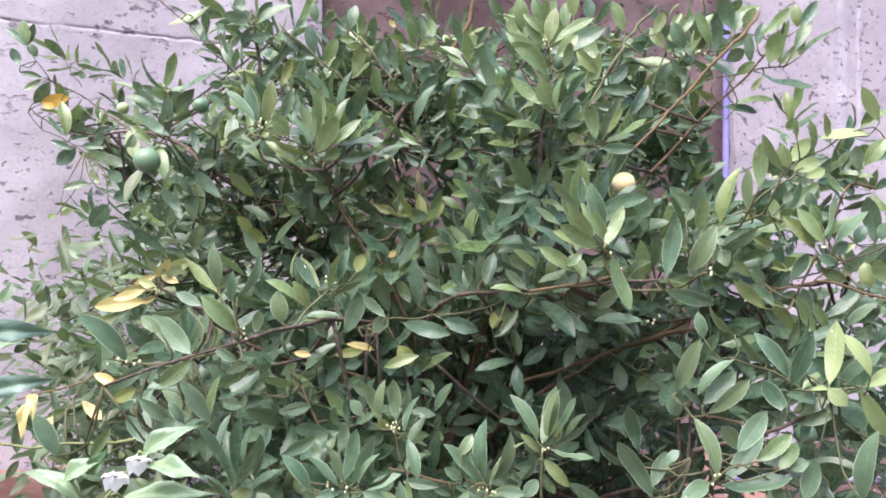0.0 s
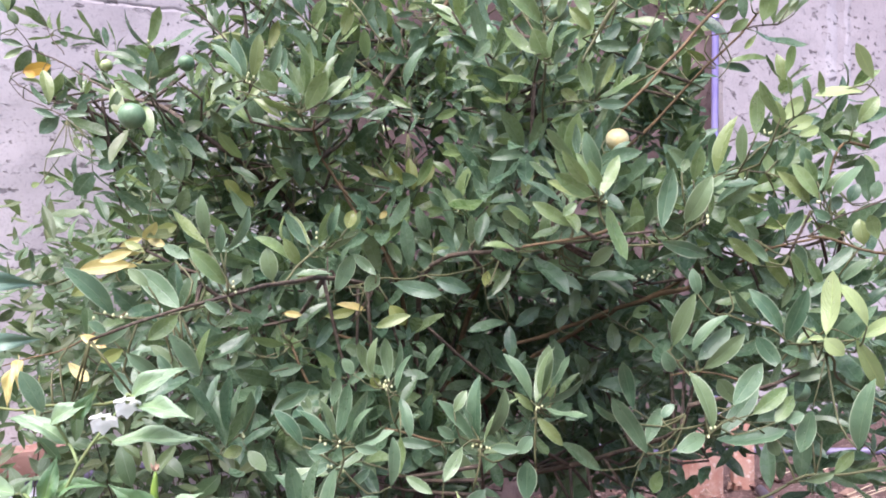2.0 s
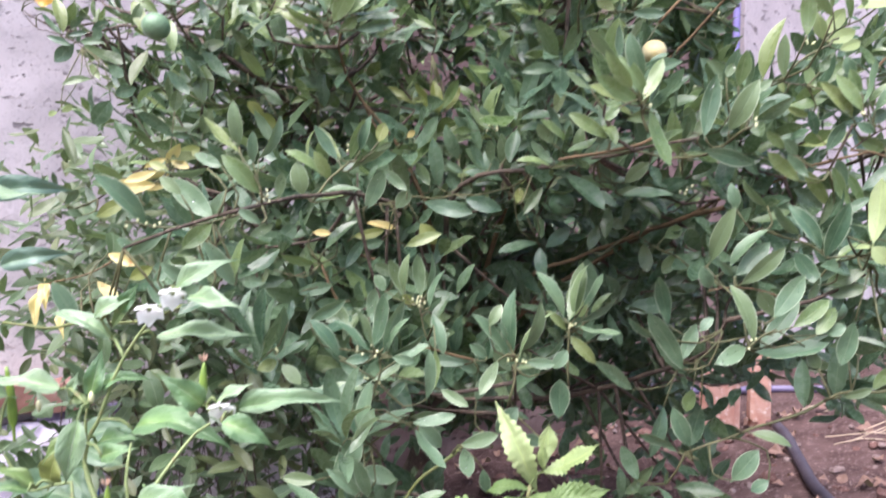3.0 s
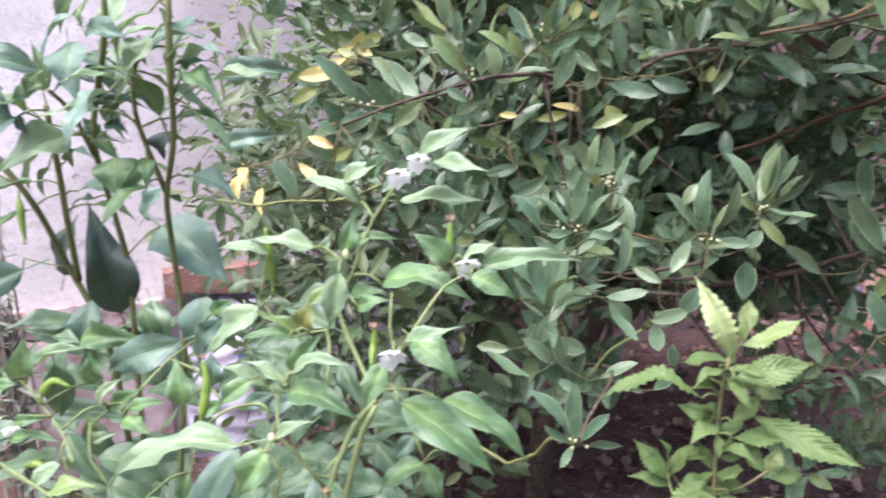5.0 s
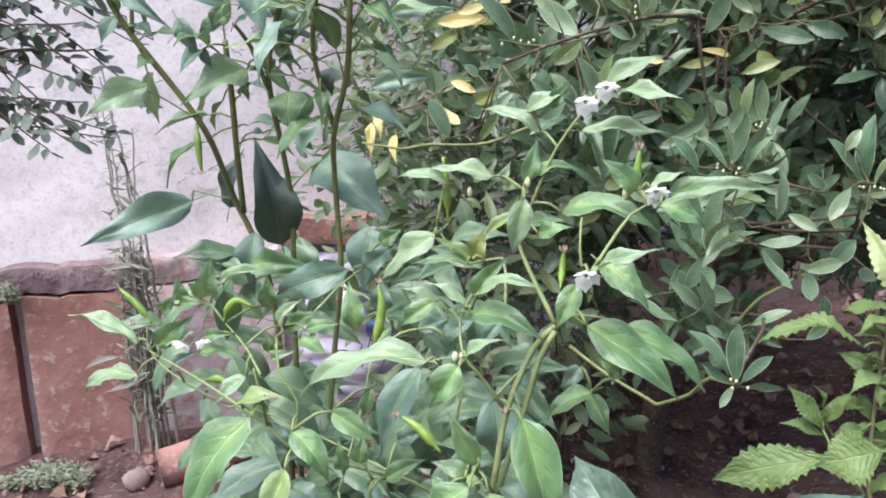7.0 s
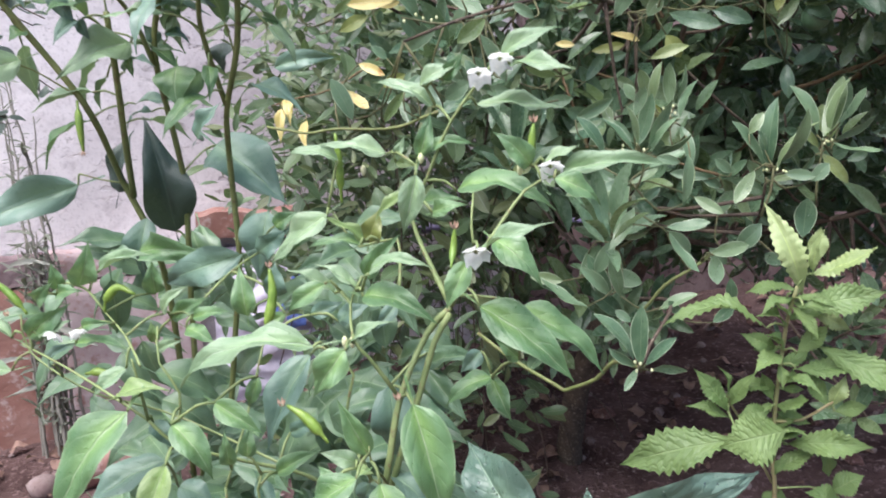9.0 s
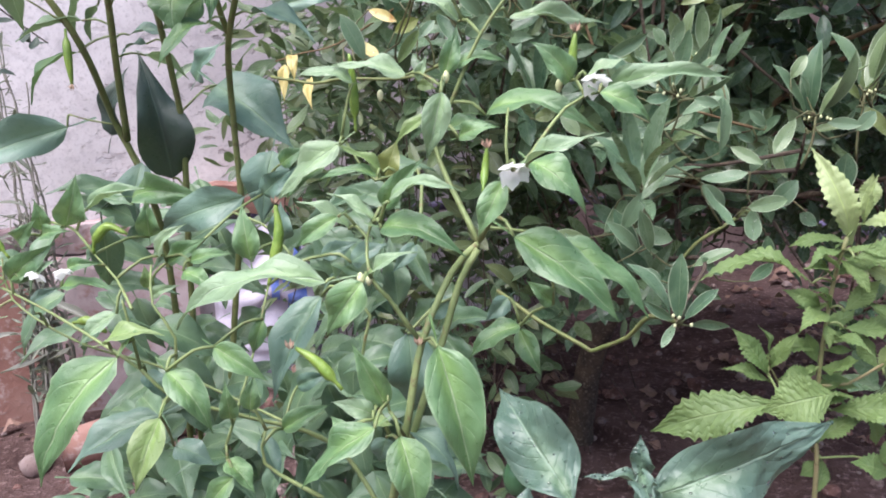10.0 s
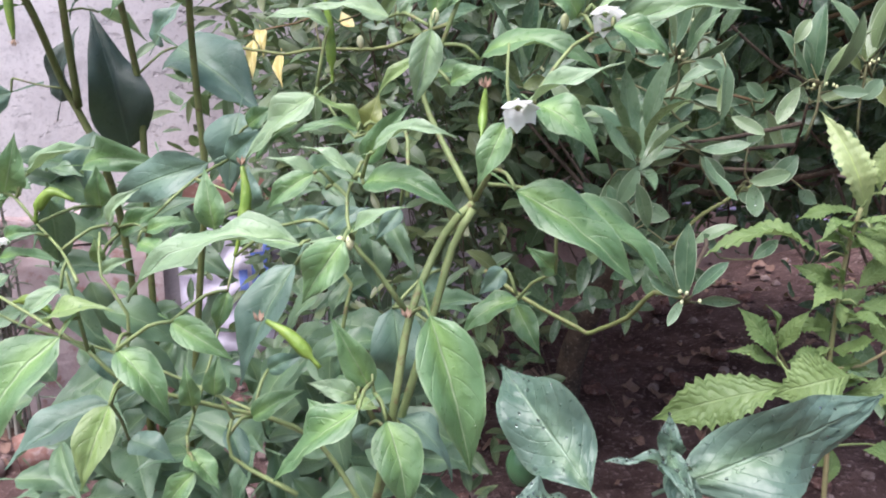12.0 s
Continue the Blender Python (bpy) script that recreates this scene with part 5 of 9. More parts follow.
    sprout("y", (-0.141, 0.917, 0.952), (-0.164, 0.923, 0.987), 1.15, 29)
    sprout("y", (-0.131, 0.912, 0.951), (-0.114, 0.900, 0.992), 1.13, -20)
    sprout("c", (-0.120, 0.914, 0.960), (-0.107, 0.903, 0.996), 1.14, 14)
    sprout("o", (-0.100, 0.906, 0.969), (-0.094, 0.912, 0.989), 2.42, -9)
    sprout("y", (-0.163, 0.915, 0.936), (-0.199, 0.906, 0.961), 1.19, 46)
    sprout("y", (-0.153, 0.912, 0.930), (-0.167, 0.899, 0.960), 1.47, 10)
    sprout("c", (-0.181, 0.909, 0.914), (-0.186, 0.907, 0.950), 2.05, -1)
    sprout("c", (-0.131, 0.910, 0.939), (-0.087, 0.908, 0.965), 1.18, -57)
    sprout("c", (-0.105, 0.903, 0.958), (-0.086, 0.895, 0.968), 1.08, -16)
    sprout("c", (-0.209, 0.801, 0.945), (-0.207, 0.795, 0.973), 1.38, 11)
    sprout("c", (-0.204, 0.801, 0.948), (-0.185, 0.812, 0.989), 1.17, -58)
    sprout("c", (-0.188, 0.806, 0.913), (-0.183, 0.801, 0.935), 1.74, 5)
    sprout("c", (-0.119, 0.966, 0.897), (-0.098, 0.956, 0.941), 1.48, 2)
    sprout("c", (-0.072, 0.954, 0.917), (-0.098, 0.955, 0.941), 1.32, -3)
    sprout("c", (-0.162, 0.951, 0.918), (-0.123, 0.948, 0.919), 1.19, 53)
    sprout("c", (-0.184, 0.965, 0.910), (-0.152, 0.955, 0.925), 1.31, -9)
    sprout("c", (-0.085, 0.958, 0.898), (-0.070, 0.957, 0.919), 2.46, -12)
    sprout("c", (-0.138, 0.960, 0.892), (-0.150, 0.952, 0.912), 1.94, -9)
    spray("g", 0.0018, (-0.125, 0.960, 0.898), (-0.084, 1.000, 0.906), (-0.053, 1.030, 0.908), (-0.022, 1.050, 0.909), (0.030, 1.080, 0.915), (0.064, 1.050, 0.927), (0.077, 1.000, 0.940))
    spray("d", 0.0014, (-0.129, 0.960, 0.938), (-0.124, 0.960, 0.908))
    sprout("c", (-0.055, 1.030, 0.904), (0.004, 1.026, 0.890), 1.28, 10)
    sprout("c", (-0.004, 1.040, 0.907), (0.040, 1.032, 0.893), 1.61, -6)
    spray("d", 0.0014, (0.033, 1.140, 0.995), (0.048, 1.140, 0.973), (0.071, 1.140, 0.950))
    sprout("c", (0.037, 1.136, 0.996), (0.007, 1.145, 1.030), 1.16, 33)
    sprout("c", (0.038, 1.151, 1.004), (0.021, 1.147, 1.029), 1.52, -7)
    sprout("c", (0.046, 1.151, 1.004), (0.043, 1.138, 1.046), 1.13, 22)
    sprout("c", (0.049, 1.140, 1.004), (0.065, 1.124, 1.051), 1.26, 14)
    sprout("y", (0.064, 1.147, 0.984), (0.081, 1.150, 1.023), 1.97, -11)
    sprout("y", (0.085, 1.145, 0.996), (0.089, 1.147, 1.022), 1.17, 12)
    sprout("y", (0.092, 1.139, 0.988), (0.098, 1.148, 1.025), 1.14, 54)
    sprout("y", (0.010, 1.146, 0.997), (-0.014, 1.139, 0.997), 1.66, -6)
    sprout("c", (0.095, 1.080, 1.028), (0.097, 1.072, 1.071), 1.22, 7)
    sprout("c", (0.100, 1.080, 1.028), (0.111, 1.082, 1.076), 1.18, 62)
    sprout("c", (0.094, 1.087, 1.025), (0.066, 1.075, 1.063), 1.14, 45)
    spray("b", 0.003, (0.082, 1.080, 1.007), (0.104, 1.080, 1.022), (0.130, 1.080, 1.040), (0.156, 1.080, 1.055))
    sprout("c", (0.053, 1.082, 0.940), (0.043, 1.073, 0.988), 1.36, -9)
    sprout("c", (0.031, 1.083, 0.951), (0.028, 1.074, 0.981), 1.56, 0)
    sprout("c", (0.046, 1.091, 0.929), (0.023, 1.097, 0.967), 1.51, -4)
    sprout("c", (0.023, 1.069, 0.941), (0.005, 1.067, 0.975), 1.23, 12)
    sprout("c", (0.059, 1.073, 0.966), (0.078, 1.065, 0.978), 1.79, 7)
    sprout("c", (0.045, 1.080, 0.929), (-0.004, 1.083, 0.940), 1.18, 43)
    sprout("c", (0.092, 0.971, 0.947), (0.067, 0.972, 0.971), 1.18, 13)
    sprout("y", (0.107, 0.962, 0.968), (0.074, 0.947, 0.994), 1.10, 46)
    sprout("c", (0.106, 0.979, 0.984), (0.084, 0.966, 1.014), 1.09, 44)
    sprout("c", (0.110, 0.960, 0.971), (0.107, 0.962, 0.995), 1.59, -1)
    sprout("y", (0.122, 0.982, 0.954), (0.127, 0.981, 0.989), 1.52, 6)
    sprout("c", (0.090, 0.958, 0.968), (0.072, 0.951, 0.989), 1.95, -9)
    sprout("y", (0.087, 0.959, 0.942), (0.048, 0.955, 0.949), 1.19, 60)
    sprout("y", (0.092, 0.981, 0.941), (0.123, 0.969, 0.951), 1.14, -7)
    sprout("y", (0.138, 0.897, 0.969), (0.098, 0.903, 0.996), 1.19, 12)
    sprout("c", (0.130, 0.904, 0.963), (0.136, 0.900, 0.979), 2.43, -1)
    sprout("c", (0.122, 0.907, 1.021), (0.094, 0.900, 1.039), 1.13, 31)
    spray("b", 0.0028, (0.089, 0.900, 0.945), (0.120, 0.900, 0.953), (0.150, 0.900, 0.960), (0.174, 0.900, 0.963), (0.190, 0.900, 0.971))
    spray("g", 0.002, (0.126, 0.900, 0.954), (0.163, 0.900, 0.957), (0.187, 0.900, 0.951), (0.218, 0.900, 0.950), (0.234, 0.850, 0.953), (0.239, 0.780, 0.970))
    spray("g", 0.002, (0.143, 0.780, 0.992), (0.145, 0.780, 0.977), (0.149, 0.780, 0.966))
    sprout("y", (0.141, 0.778, 0.992), (0.098, 0.760, 1.014), 1.15, 2)
    sprout("y", (0.131, 0.781, 0.992), (0.095, 0.780, 1.009), 1.18, 36)
    sprout("y", (0.131, 0.769, 1.005), (0.104, 0.752, 1.035), 1.11, -8)
    sprout("c", (0.121, 0.782, 1.022), (0.093, 0.770, 1.056), 1.14, -42)
    sprout("c", (0.124, 0.782, 1.030), (0.123, 0.783, 1.063), 1.18, 35)
    sprout("c", (0.144, 0.781, 1.014), (0.130, 0.774, 1.054), 1.47, -12)
    sprout("y", (0.135, 0.787, 1.035), (0.130, 0.785, 1.055), 1.37, 12)
    sprout("y", (0.147, 0.782, 0.998), (0.122, 0.781, 1.035), 1.18, 19)
    sprout("y", (0.142, 0.771, 0.995), (0.162, 0.782, 1.033), 1.12, 22)
    sprout("c", (0.149, 0.777, 0.992), (0.162, 0.786, 1.028), 1.12, 55)
    sprout("y", (0.150, 0.780, 0.987), (0.167, 0.774, 0.936), 1.20, 45)
    sprout("y", (0.157, 0.790, 0.984), (0.131, 0.786, 0.979), 1.63, -1)
    sprout("y", (0.120, 0.768, 0.988), (0.107, 0.769, 0.977), 2.09, 11)
    sprout("c", (0.197, 0.969, 1.050), (0.222, 0.970, 1.068), 1.19, 23)
    sprout("y", (0.236, 0.979, 0.954), (0.225, 0.967, 1.005), 1.17, -10)
    sprout("c", (0.254, 0.983, 0.980), (0.244, 0.972, 1.008), 1.83, -13)
    sprout("y", (0.236, 0.991, 0.960), (0.209, 0.983, 0.969), 2.01, 7)
    sprout("c", (0.233, 0.981, 0.967), (0.213, 0.983, 0.982), 1.20, 28)
    sprout("c", (0.176, 0.983, 0.924), (0.201, 0.969, 0.946), 1.73, 0)
    sprout("c", (0.161, 0.991, 0.923), (0.145, 0.980, 0.946), 2.12, 5)
    sprout("y", (0.167, 0.990, 0.913), (0.122, 0.983, 0.929), 1.13, 43)
    sprout("c", (0.173, 0.981, 0.909), (0.229, 0.971, 0.909), 1.22, 45)
    sprout("c", (0.139, 0.982, 0.914), (0.164, 0.968, 0.897), 1.45, 7)
    sprout("o", (0.052, 0.974, 0.902), (0.055, 0.972, 0.920), 2.12, -4)
    spray("g", 0.0022, (0.253, 0.820, 0.970), (0.269, 0.850, 0.993), (0.277, 0.850, 1.017))
    sprout("c", (0.214, 0.824, 0.965), (0.227, 0.828, 1.025), 1.17, -16)
    sprout("y", (0.244, 0.819, 1.012), (0.248, 0.809, 1.044), 1.57, -12)
    sprout("y", (0.265, 0.814, 1.017), (0.285, 0.811, 1.073), 1.20, 36)
    sprout("c", (0.234, 0.814, 0.970), (0.255, 0.797, 1.015), 1.44, -9)
    sprout("y", (0.247, 0.820, 0.970), (0.258, 0.809, 1.009), 1.18, -39)
    sprout("y", (0.260, 0.822, 0.976), (0.262, 0.817, 0.999), 1.17, 41)
    sprout("c", (0.209, 0.809, 0.952), (0.257, 0.812, 0.938), 1.17, -14)
    sprout("c", (0.232, 0.817, 1.020), (0.239, 0.818, 1.033), 2.31, -8)
    sprout("c", (0.256, 0.813, 1.004), (0.271, 0.807, 1.015), 1.60, 4)
    spray("g", 0.002, (0.310, 0.980, 1.020), (0.347, 0.980, 1.038), (0.374, 0.980, 1.058), (0.401, 0.980, 1.074), (0.455, 1.050, 1.097))
    spray("d", 0.0012, (0.347, 0.980, 1.037), (0.386, 0.980, 1.033))
    sprout("c", (0.325, 0.985, 0.994), (0.363, 0.966, 1.018), 1.25, -40)
    sprout("c", (0.326, 0.979, 0.997), (0.346, 0.974, 1.015), 1.72, -2)
    sprout("c", (0.354, 0.973, 1.040), (0.351, 0.964, 1.087), 1.19, 26)
    sprout("y", (0.395, 0.985, 1.027), (0.388, 0.991, 1.056), 1.60, 11)
    sprout("c", (0.401, 0.987, 1.047), (0.413, 0.988, 1.062), 2.20, -10)
    sprout("l", (0.360, 0.987, 1.024), (0.355, 0.989, 1.039), 1.80, 3)
    sprout("y", (0.392, 0.991, 0.997), (0.361, 0.983, 1.008), 1.05, -19)
    sprout("c", (0.401, 0.990, 0.976), (0.390, 0.985, 1.005), 1.56, -8)
    sprout("y", (0.362, 0.988, 0.961), (0.339, 0.983, 0.981), 1.54, -2)
    sprout("c", (0.378, 0.990, 0.953), (0.361, 0.984, 0.971), 2.21, 13)
    sprout("y", (0.375, 0.976, 0.923), (0.334, 0.967, 0.956), 1.14, -6)
    sprout("c", (0.383, 0.970, 0.927), (0.361, 0.976, 0.953), 1.37, -8)
    sprout("y", (0.418, 0.991, 0.892), (0.381, 0.976, 0.935), 1.04, -20)
    sprout("y", (0.435, 0.976, 0.893), (0.406, 0.964, 0.939), 1.09, 29)
    sprout("y", (0.451, 0.981, 0.896), (0.432, 0.979, 0.931), 1.16, 18)
    sprout("c", (0.431, 0.980, 0.913), (0.416, 0.971, 0.948), 1.59, 12)
    sprout("c", (0.453, 0.986, 0.912), (0.495, 0.992, 0.944), 1.12, 21)
    sprout("c", (0.471, 0.974, 0.903), (0.499, 0.960, 0.930), 1.28, 21)
    sprout("y", (0.507, 0.991, 0.946), (0.504, 0.997, 0.977), 2.44, 2)
    sprout("y", (0.513, 0.971, 0.953), (0.500, 0.966, 0.981), 2.06, 11)
    sprout("c", (0.405, 0.974, 0.957), (0.421, 0.965, 0.988), 1.69, -8)
    spray("d", 0.0024, (0.410, 0.980, 0.934), (0.427, 0.980, 0.970), (0.436, 0.980, 0.988))
    sprout("y", (0.426, 0.960, 0.993), (0.383, 0.948, 1.031), 1.08, 27)
    sprout("y", (0.427, 0.941, 0.999), (0.401, 0.950, 1.040), 1.22, 21)
    sprout("y", (0.428, 0.946, 1.019), (0.415, 0.947, 1.045), 1.60, -7)
    sprout("c", (0.428, 0.941, 1.006), (0.440, 0.939, 1.055), 1.21, 63)
    sprout("y", (0.449, 0.959, 1.003), (0.437, 0.952, 1.036), 1.13, 23)
    sprout("c", (0.444, 0.946, 0.999), (0.471, 0.926, 1.035), 1.28, 34)
    sprout("y", (0.440, 0.951, 1.009), (0.462, 0.946, 1.030), 1.25, 29)
    sprout("c", (0.424, 0.945, 0.986), (0.442, 0.942, 0.975), 2.16, -2)
    sprout("c", (0.443, 0.956, 0.986), (0.462, 0.954, 1.001), 2.55, -9)
    sprout("c", (0.425, 0.958, 1.039), (0.416, 0.956, 1.060), 2.40, 0)
    sprout("y", (0.462, 0.958, 0.956), (0.427, 0.952, 0.972), 1.45, -4)
    spray("b", 0.0024, (0.420, 0.950, 0.955), (0.446, 0.950, 0.951), (0.478, 0.950, 0.942), (0.511, 0.950, 0.934))
    spray("d", 0.0018, (0.420, 0.950, 0.955), (0.446, 0.950, 0.974), (0.466, 0.950, 0.984), (0.512, 0.950, 0.998))
    spray("b", 0.0028, (0.521, 1.100, 1.036), (0.536, 1.100, 1.072), (0.548, 1.100, 1.081), (0.574, 1.100, 1.077))
    sprout("c", (0.541, 1.088, 1.001), (0.552, 1.086, 1.025), 2.51, 0)
    sprout("c", (0.573, 1.099, 1.001), (0.558, 1.091, 1.063), 1.49, -9)
    sprout("c", (0.535, 1.112, 1.047), (0.566, 1.096, 1.063), 1.32, -44)
    sprout("y", (0.530, 1.092, 1.067), (0.504, 1.097, 1.097), 1.22, 47)
    sprout("c", (0.576, 1.090, 1.005), (0.580, 1.088, 1.029), 2.51, 10)
    sprout("c", (-0.226, 1.009, 0.859), (-0.206, 1.016, 0.879), 2.50, -3)
    sprout("c", (-0.169, 0.991, 0.851), (-0.130, 0.995, 0.883), 1.21, 36)
    sprout("c", (-0.148, 1.006, 0.828), (-0.127, 1.010, 0.860), 1.33, 5)
    sprout("y", (-0.189, 1.009, 0.845), (-0.155, 1.006, 0.810), 1.53, 11)
    sprout("y", (-0.182, 0.990, 0.835), (-0.217, 0.975, 0.846), 1.18, -30)
    sprout("c", (-0.217, 0.995, 0.817), (-0.254, 0.995, 0.811), 1.69, -8)
    sprout("c", (-0.201, 1.005, 0.795), (-0.233, 0.990, 0.798), 2.09, 12)
    sprout("c", (-0.203, 0.993, 0.801), (-0.162, 0.995, 0.809), 1.41, 3)
    sprout("y", (-0.148, 1.006, 0.826), (-0.118, 1.008, 0.790), 1.30, -9)
    sprout("g", (-0.122, 1.001, 0.881), (-0.088, 1.009, 0.873), 1.16, 41)
    sprout("g", (-0.184, 1.002, 0.871), (-0.161, 0.994, 0.869), 1.32, -2)
    sprout("y", (-0.076, 1.001, 0.853), (-0.034, 1.001, 0.867), 1.22, 6)
    sprout("o", (-0.059, 1.007, 0.879), (-0.041, 1.012, 0.854), 2.39, -7)
    spray("b", 0.003, (-0.174, 1.000, 0.837), (-0.160, 1.000, 0.800), (-0.149, 1.000, 0.763), (-0.140, 1.000, 0.732))
    spray("b", 0.004, (-0.141, 1.100, 0.836), (-0.104, 1.100, 0.824), (-0.069, 1.150, 0.806), (-0.055, 1.200, 0.790))
    sprout("c", (-0.229, 0.992, 0.828), (-0.247, 0.997, 0.848), 2.06, -3)
    sprout("c", (-0.157, 1.000, 0.861), (-0.177, 1.002, 0.877), 1.72, -5)
    sprout("c", (-0.103, 1.006, 0.859), (-0.124, 1.008, 0.853), 2.29, -12)
    sprout("c", (-0.090, 1.010, 0.818), (-0.114, 1.012, 0.831), 1.99, -3)
    spray("g", 0.0014, (-0.062, 0.930, 0.796), (-0.059, 0.930, 0.769), (-0.047, 0.930, 0.743))
    sprout("c", (-0.076, 0.941, 0.800), (-0.092, 0.934, 0.843), 1.20, -11)
    sprout("c", (-0.097, 0.926, 0.810), (-0.109, 0.926, 0.827), 2.40, 13)
    sprout("c", (-0.077, 0.934, 0.808), (-0.070, 0.928, 0.850), 1.15, 30)
    sprout("c", (-0.058, 0.932, 0.802), (-0.062, 0.932, 0.849), 1.18, 7)
    sprout("c", (-0.053, 0.931, 0.805), (-0.046, 0.926, 0.848), 1.16, -54)
    sprout("c", (-0.049, 0.923, 0.791), (-0.032, 0.927, 0.831), 1.21, 50)
    sprout("o", (-0.066, 0.938, 0.791), (-0.079, 0.931, 0.804), 2.22, -2)
    sprout("c", (-0.046, 0.935, 0.782), (-0.035, 0.920, 0.739), 1.21, 14)
    spray("g", 0.0016, (-0.098, 0.790, 0.769), (-0.095, 0.790, 0.752), (-0.101, 0.790, 0.733))
    sprout("c", (-0.105, 0.781, 0.772), (-0.137, 0.779, 0.802), 1.19, 46)
    sprout("c", (-0.102, 0.778, 0.778), (-0.115, 0.766, 0.814), 1.09, 34)
    sprout("c", (-0.102, 0.801, 0.772), (-0.090, 0.794, 0.823), 1.13, 30)
    sprout("c", (-0.092, 0.785, 0.774), (-0.072, 0.786, 0.818), 1.20, -42)
    sprout("c", (-0.088, 0.794, 0.769), (-0.067, 0.778, 0.803), 0.99, 47)
    sprout("c", (-0.085, 0.790, 0.767), (-0.054, 0.775, 0.789), 1.03, -59)
    sprout("c", (-0.105, 0.786, 0.803), (-0.098, 0.779, 0.830), 1.46, 2)
    sprout("c", (-0.125, 0.790, 0.794), (-0.133, 0.793, 0.813), 1.89, -4)
    sprout("c", (-0.132, 0.780, 0.768), (-0.158, 0.777, 0.803), 1.19, 34)
    sprout("c", (-0.159, 0.791, 0.799), (-0.125, 0.783, 0.820), 1.16, -13)
    sprout("c", (-0.105, 0.782, 0.767), (-0.125, 0.773, 0.765), 1.67, 2)
    sprout("c", (-0.084, 0.784, 0.766), (-0.063, 0.785, 0.761), 1.69, -12)
    spray("g", 0.0015, (-0.202, 0.880, 0.752), (-0.220, 0.880, 0.764), (-0.235, 0.880, 0.782))
    sprout("c", (-0.205, 0.886, 0.750), (-0.197, 0.872, 0.803), 1.06, -25)
    sprout("c", (-0.215, 0.871, 0.765), (-0.203, 0.860, 0.813), 1.09, 59)
    sprout("c", (-0.207, 0.889, 0.746), (-0.242, 0.893, 0.755), 1.14, 34)
    sprout("c", (-0.195, 0.872, 0.753), (-0.172, 0.868, 0.767), 1.23, -12)
    sprout("c", (-0.225, 0.890, 0.767), (-0.238, 0.895, 0.800), 1.53, 6)
    sprout("c", (-0.194, 0.883, 0.786), (-0.191, 0.888, 0.807), 1.33, -5)
    sprout("c", (-0.023, 1.211, 0.746), (-0.009, 1.189, 0.816), 1.23, -11)
    sprout("c", (-0.002, 1.226, 0.751), (0.049, 1.214, 0.797), 1.15, -25)
    sprout("c", (-0.002, 1.226, 0.730), (0.053, 1.228, 0.723), 1.17, -30)
    sprout("c", (-0.010, 1.209, 0.784), (0.010, 1.202, 0.801), 2.17, -2)
    sprout("c", (-0.011, 0.954, 0.722), (-0.052, 0.961, 0.727), 1.19, 12)
    spray("b", 0.0022, (-0.067, 0.950, 0.748), (-0.035, 0.950, 0.741), (-0.002, 0.950, 0.730))
    sprout("c", (0.089, 1.085, 0.849), (0.037, 1.074, 0.838), 1.15, 38)
    sprout("c", (0.100, 1.086, 0.844), (0.132, 1.091, 0.867), 1.75, -4)
    sprout("c", (0.092, 1.083, 0.844), (0.095, 1.071, 0.804), 1.53, -14)
    sprout("c", (0.225, 1.084, 0.847), (0.229, 1.079, 0.810), 1.88, 2)
    sprout("y", (0.266, 1.079, 0.833), (0.250, 1.086, 0.808), 2.16, 2)
    sprout("c", (0.156, 1.089, 0.839), (0.169, 1.094, 0.870), 1.78, 9)
    sprout("y", (0.253, 1.088, 0.854), (0.278, 1.095, 0.866), 2.28, -3)
    sprout("c", (0.197, 1.073, 0.867), (0.179, 1.073, 0.879), 2.49, 7)
    spray("t", 0.005, (0.096, 1.200, 0.797), (0.155, 1.180, 0.820), (0.205, 1.150, 0.843), (0.248, 1.130, 0.861), (0.293, 1.100, 0.881), (0.325, 1.080, 0.893))
    spray("g", 0.0018, (0.206, 1.080, 0.865), (0.243, 1.080, 0.841), (0.264, 1.000, 0.820), (0.273, 0.950, 0.807))
    spray("g", 0.002, (0.108, 0.970, 0.763), (0.107, 0.970, 0.732), (0.110, 0.970, 0.692))
    sprout("c", (0.104, 0.972, 0.770), (0.073, 0.980, 0.823), 1.20, 48)
    sprout("c", (0.109, 0.965, 0.768), (0.127, 0.978, 0.833), 1.20, 29)
    sprout("c", (0.116, 0.967, 0.771), (0.131, 0.963, 0.832), 1.18, 57)
    sprout("c", (0.127, 0.973, 0.783), (0.149, 0.970, 0.821), 1.17, 53)
    sprout("c", (0.125, 0.982, 0.764), (0.171, 0.990, 0.792), 1.14, -56)
    sprout("c", (0.119, 0.965, 0.762), (0.166, 0.948, 0.756), 1.22, 64)
    sprout("y", (0.108, 0.978, 0.755), (0.085, 0.978, 0.778), 1.18, 16)
    sprout("y", (0.111, 0.975, 0.749), (0.141, 0.971, 0.716), 1.22, 2)
    sprout("c", (0.103, 0.969, 0.748), (0.082, 0.969, 0.725), 1.19, -48)
    spray("g", 0.002, (0.038, 0.870, 0.745), (0.039, 0.870, 0.723), (0.031, 0.870, 0.694))
    sprout("c", (0.032, 0.882, 0.742), (-0.007, 0.860, 0.793), 1.03, 51)
    sprout("c", (0.036, 0.881, 0.746), (0.039, 0.881, 0.815), 1.17, 31)
    sprout("c", (0.044, 0.878, 0.750), (0.062, 0.855, 0.806), 1.02, -52)
    sprout("c", (0.042, 0.873, 0.743), (0.080, 0.870, 0.793), 1.17, 66)
    sprout("c", (0.029, 0.873, 0.763), (0.019, 0.865, 0.784), 1.03, 37)
    sprout("c", (0.011, 0.864, 0.780), (0.024, 0.869, 0.801), 1.78, -1)
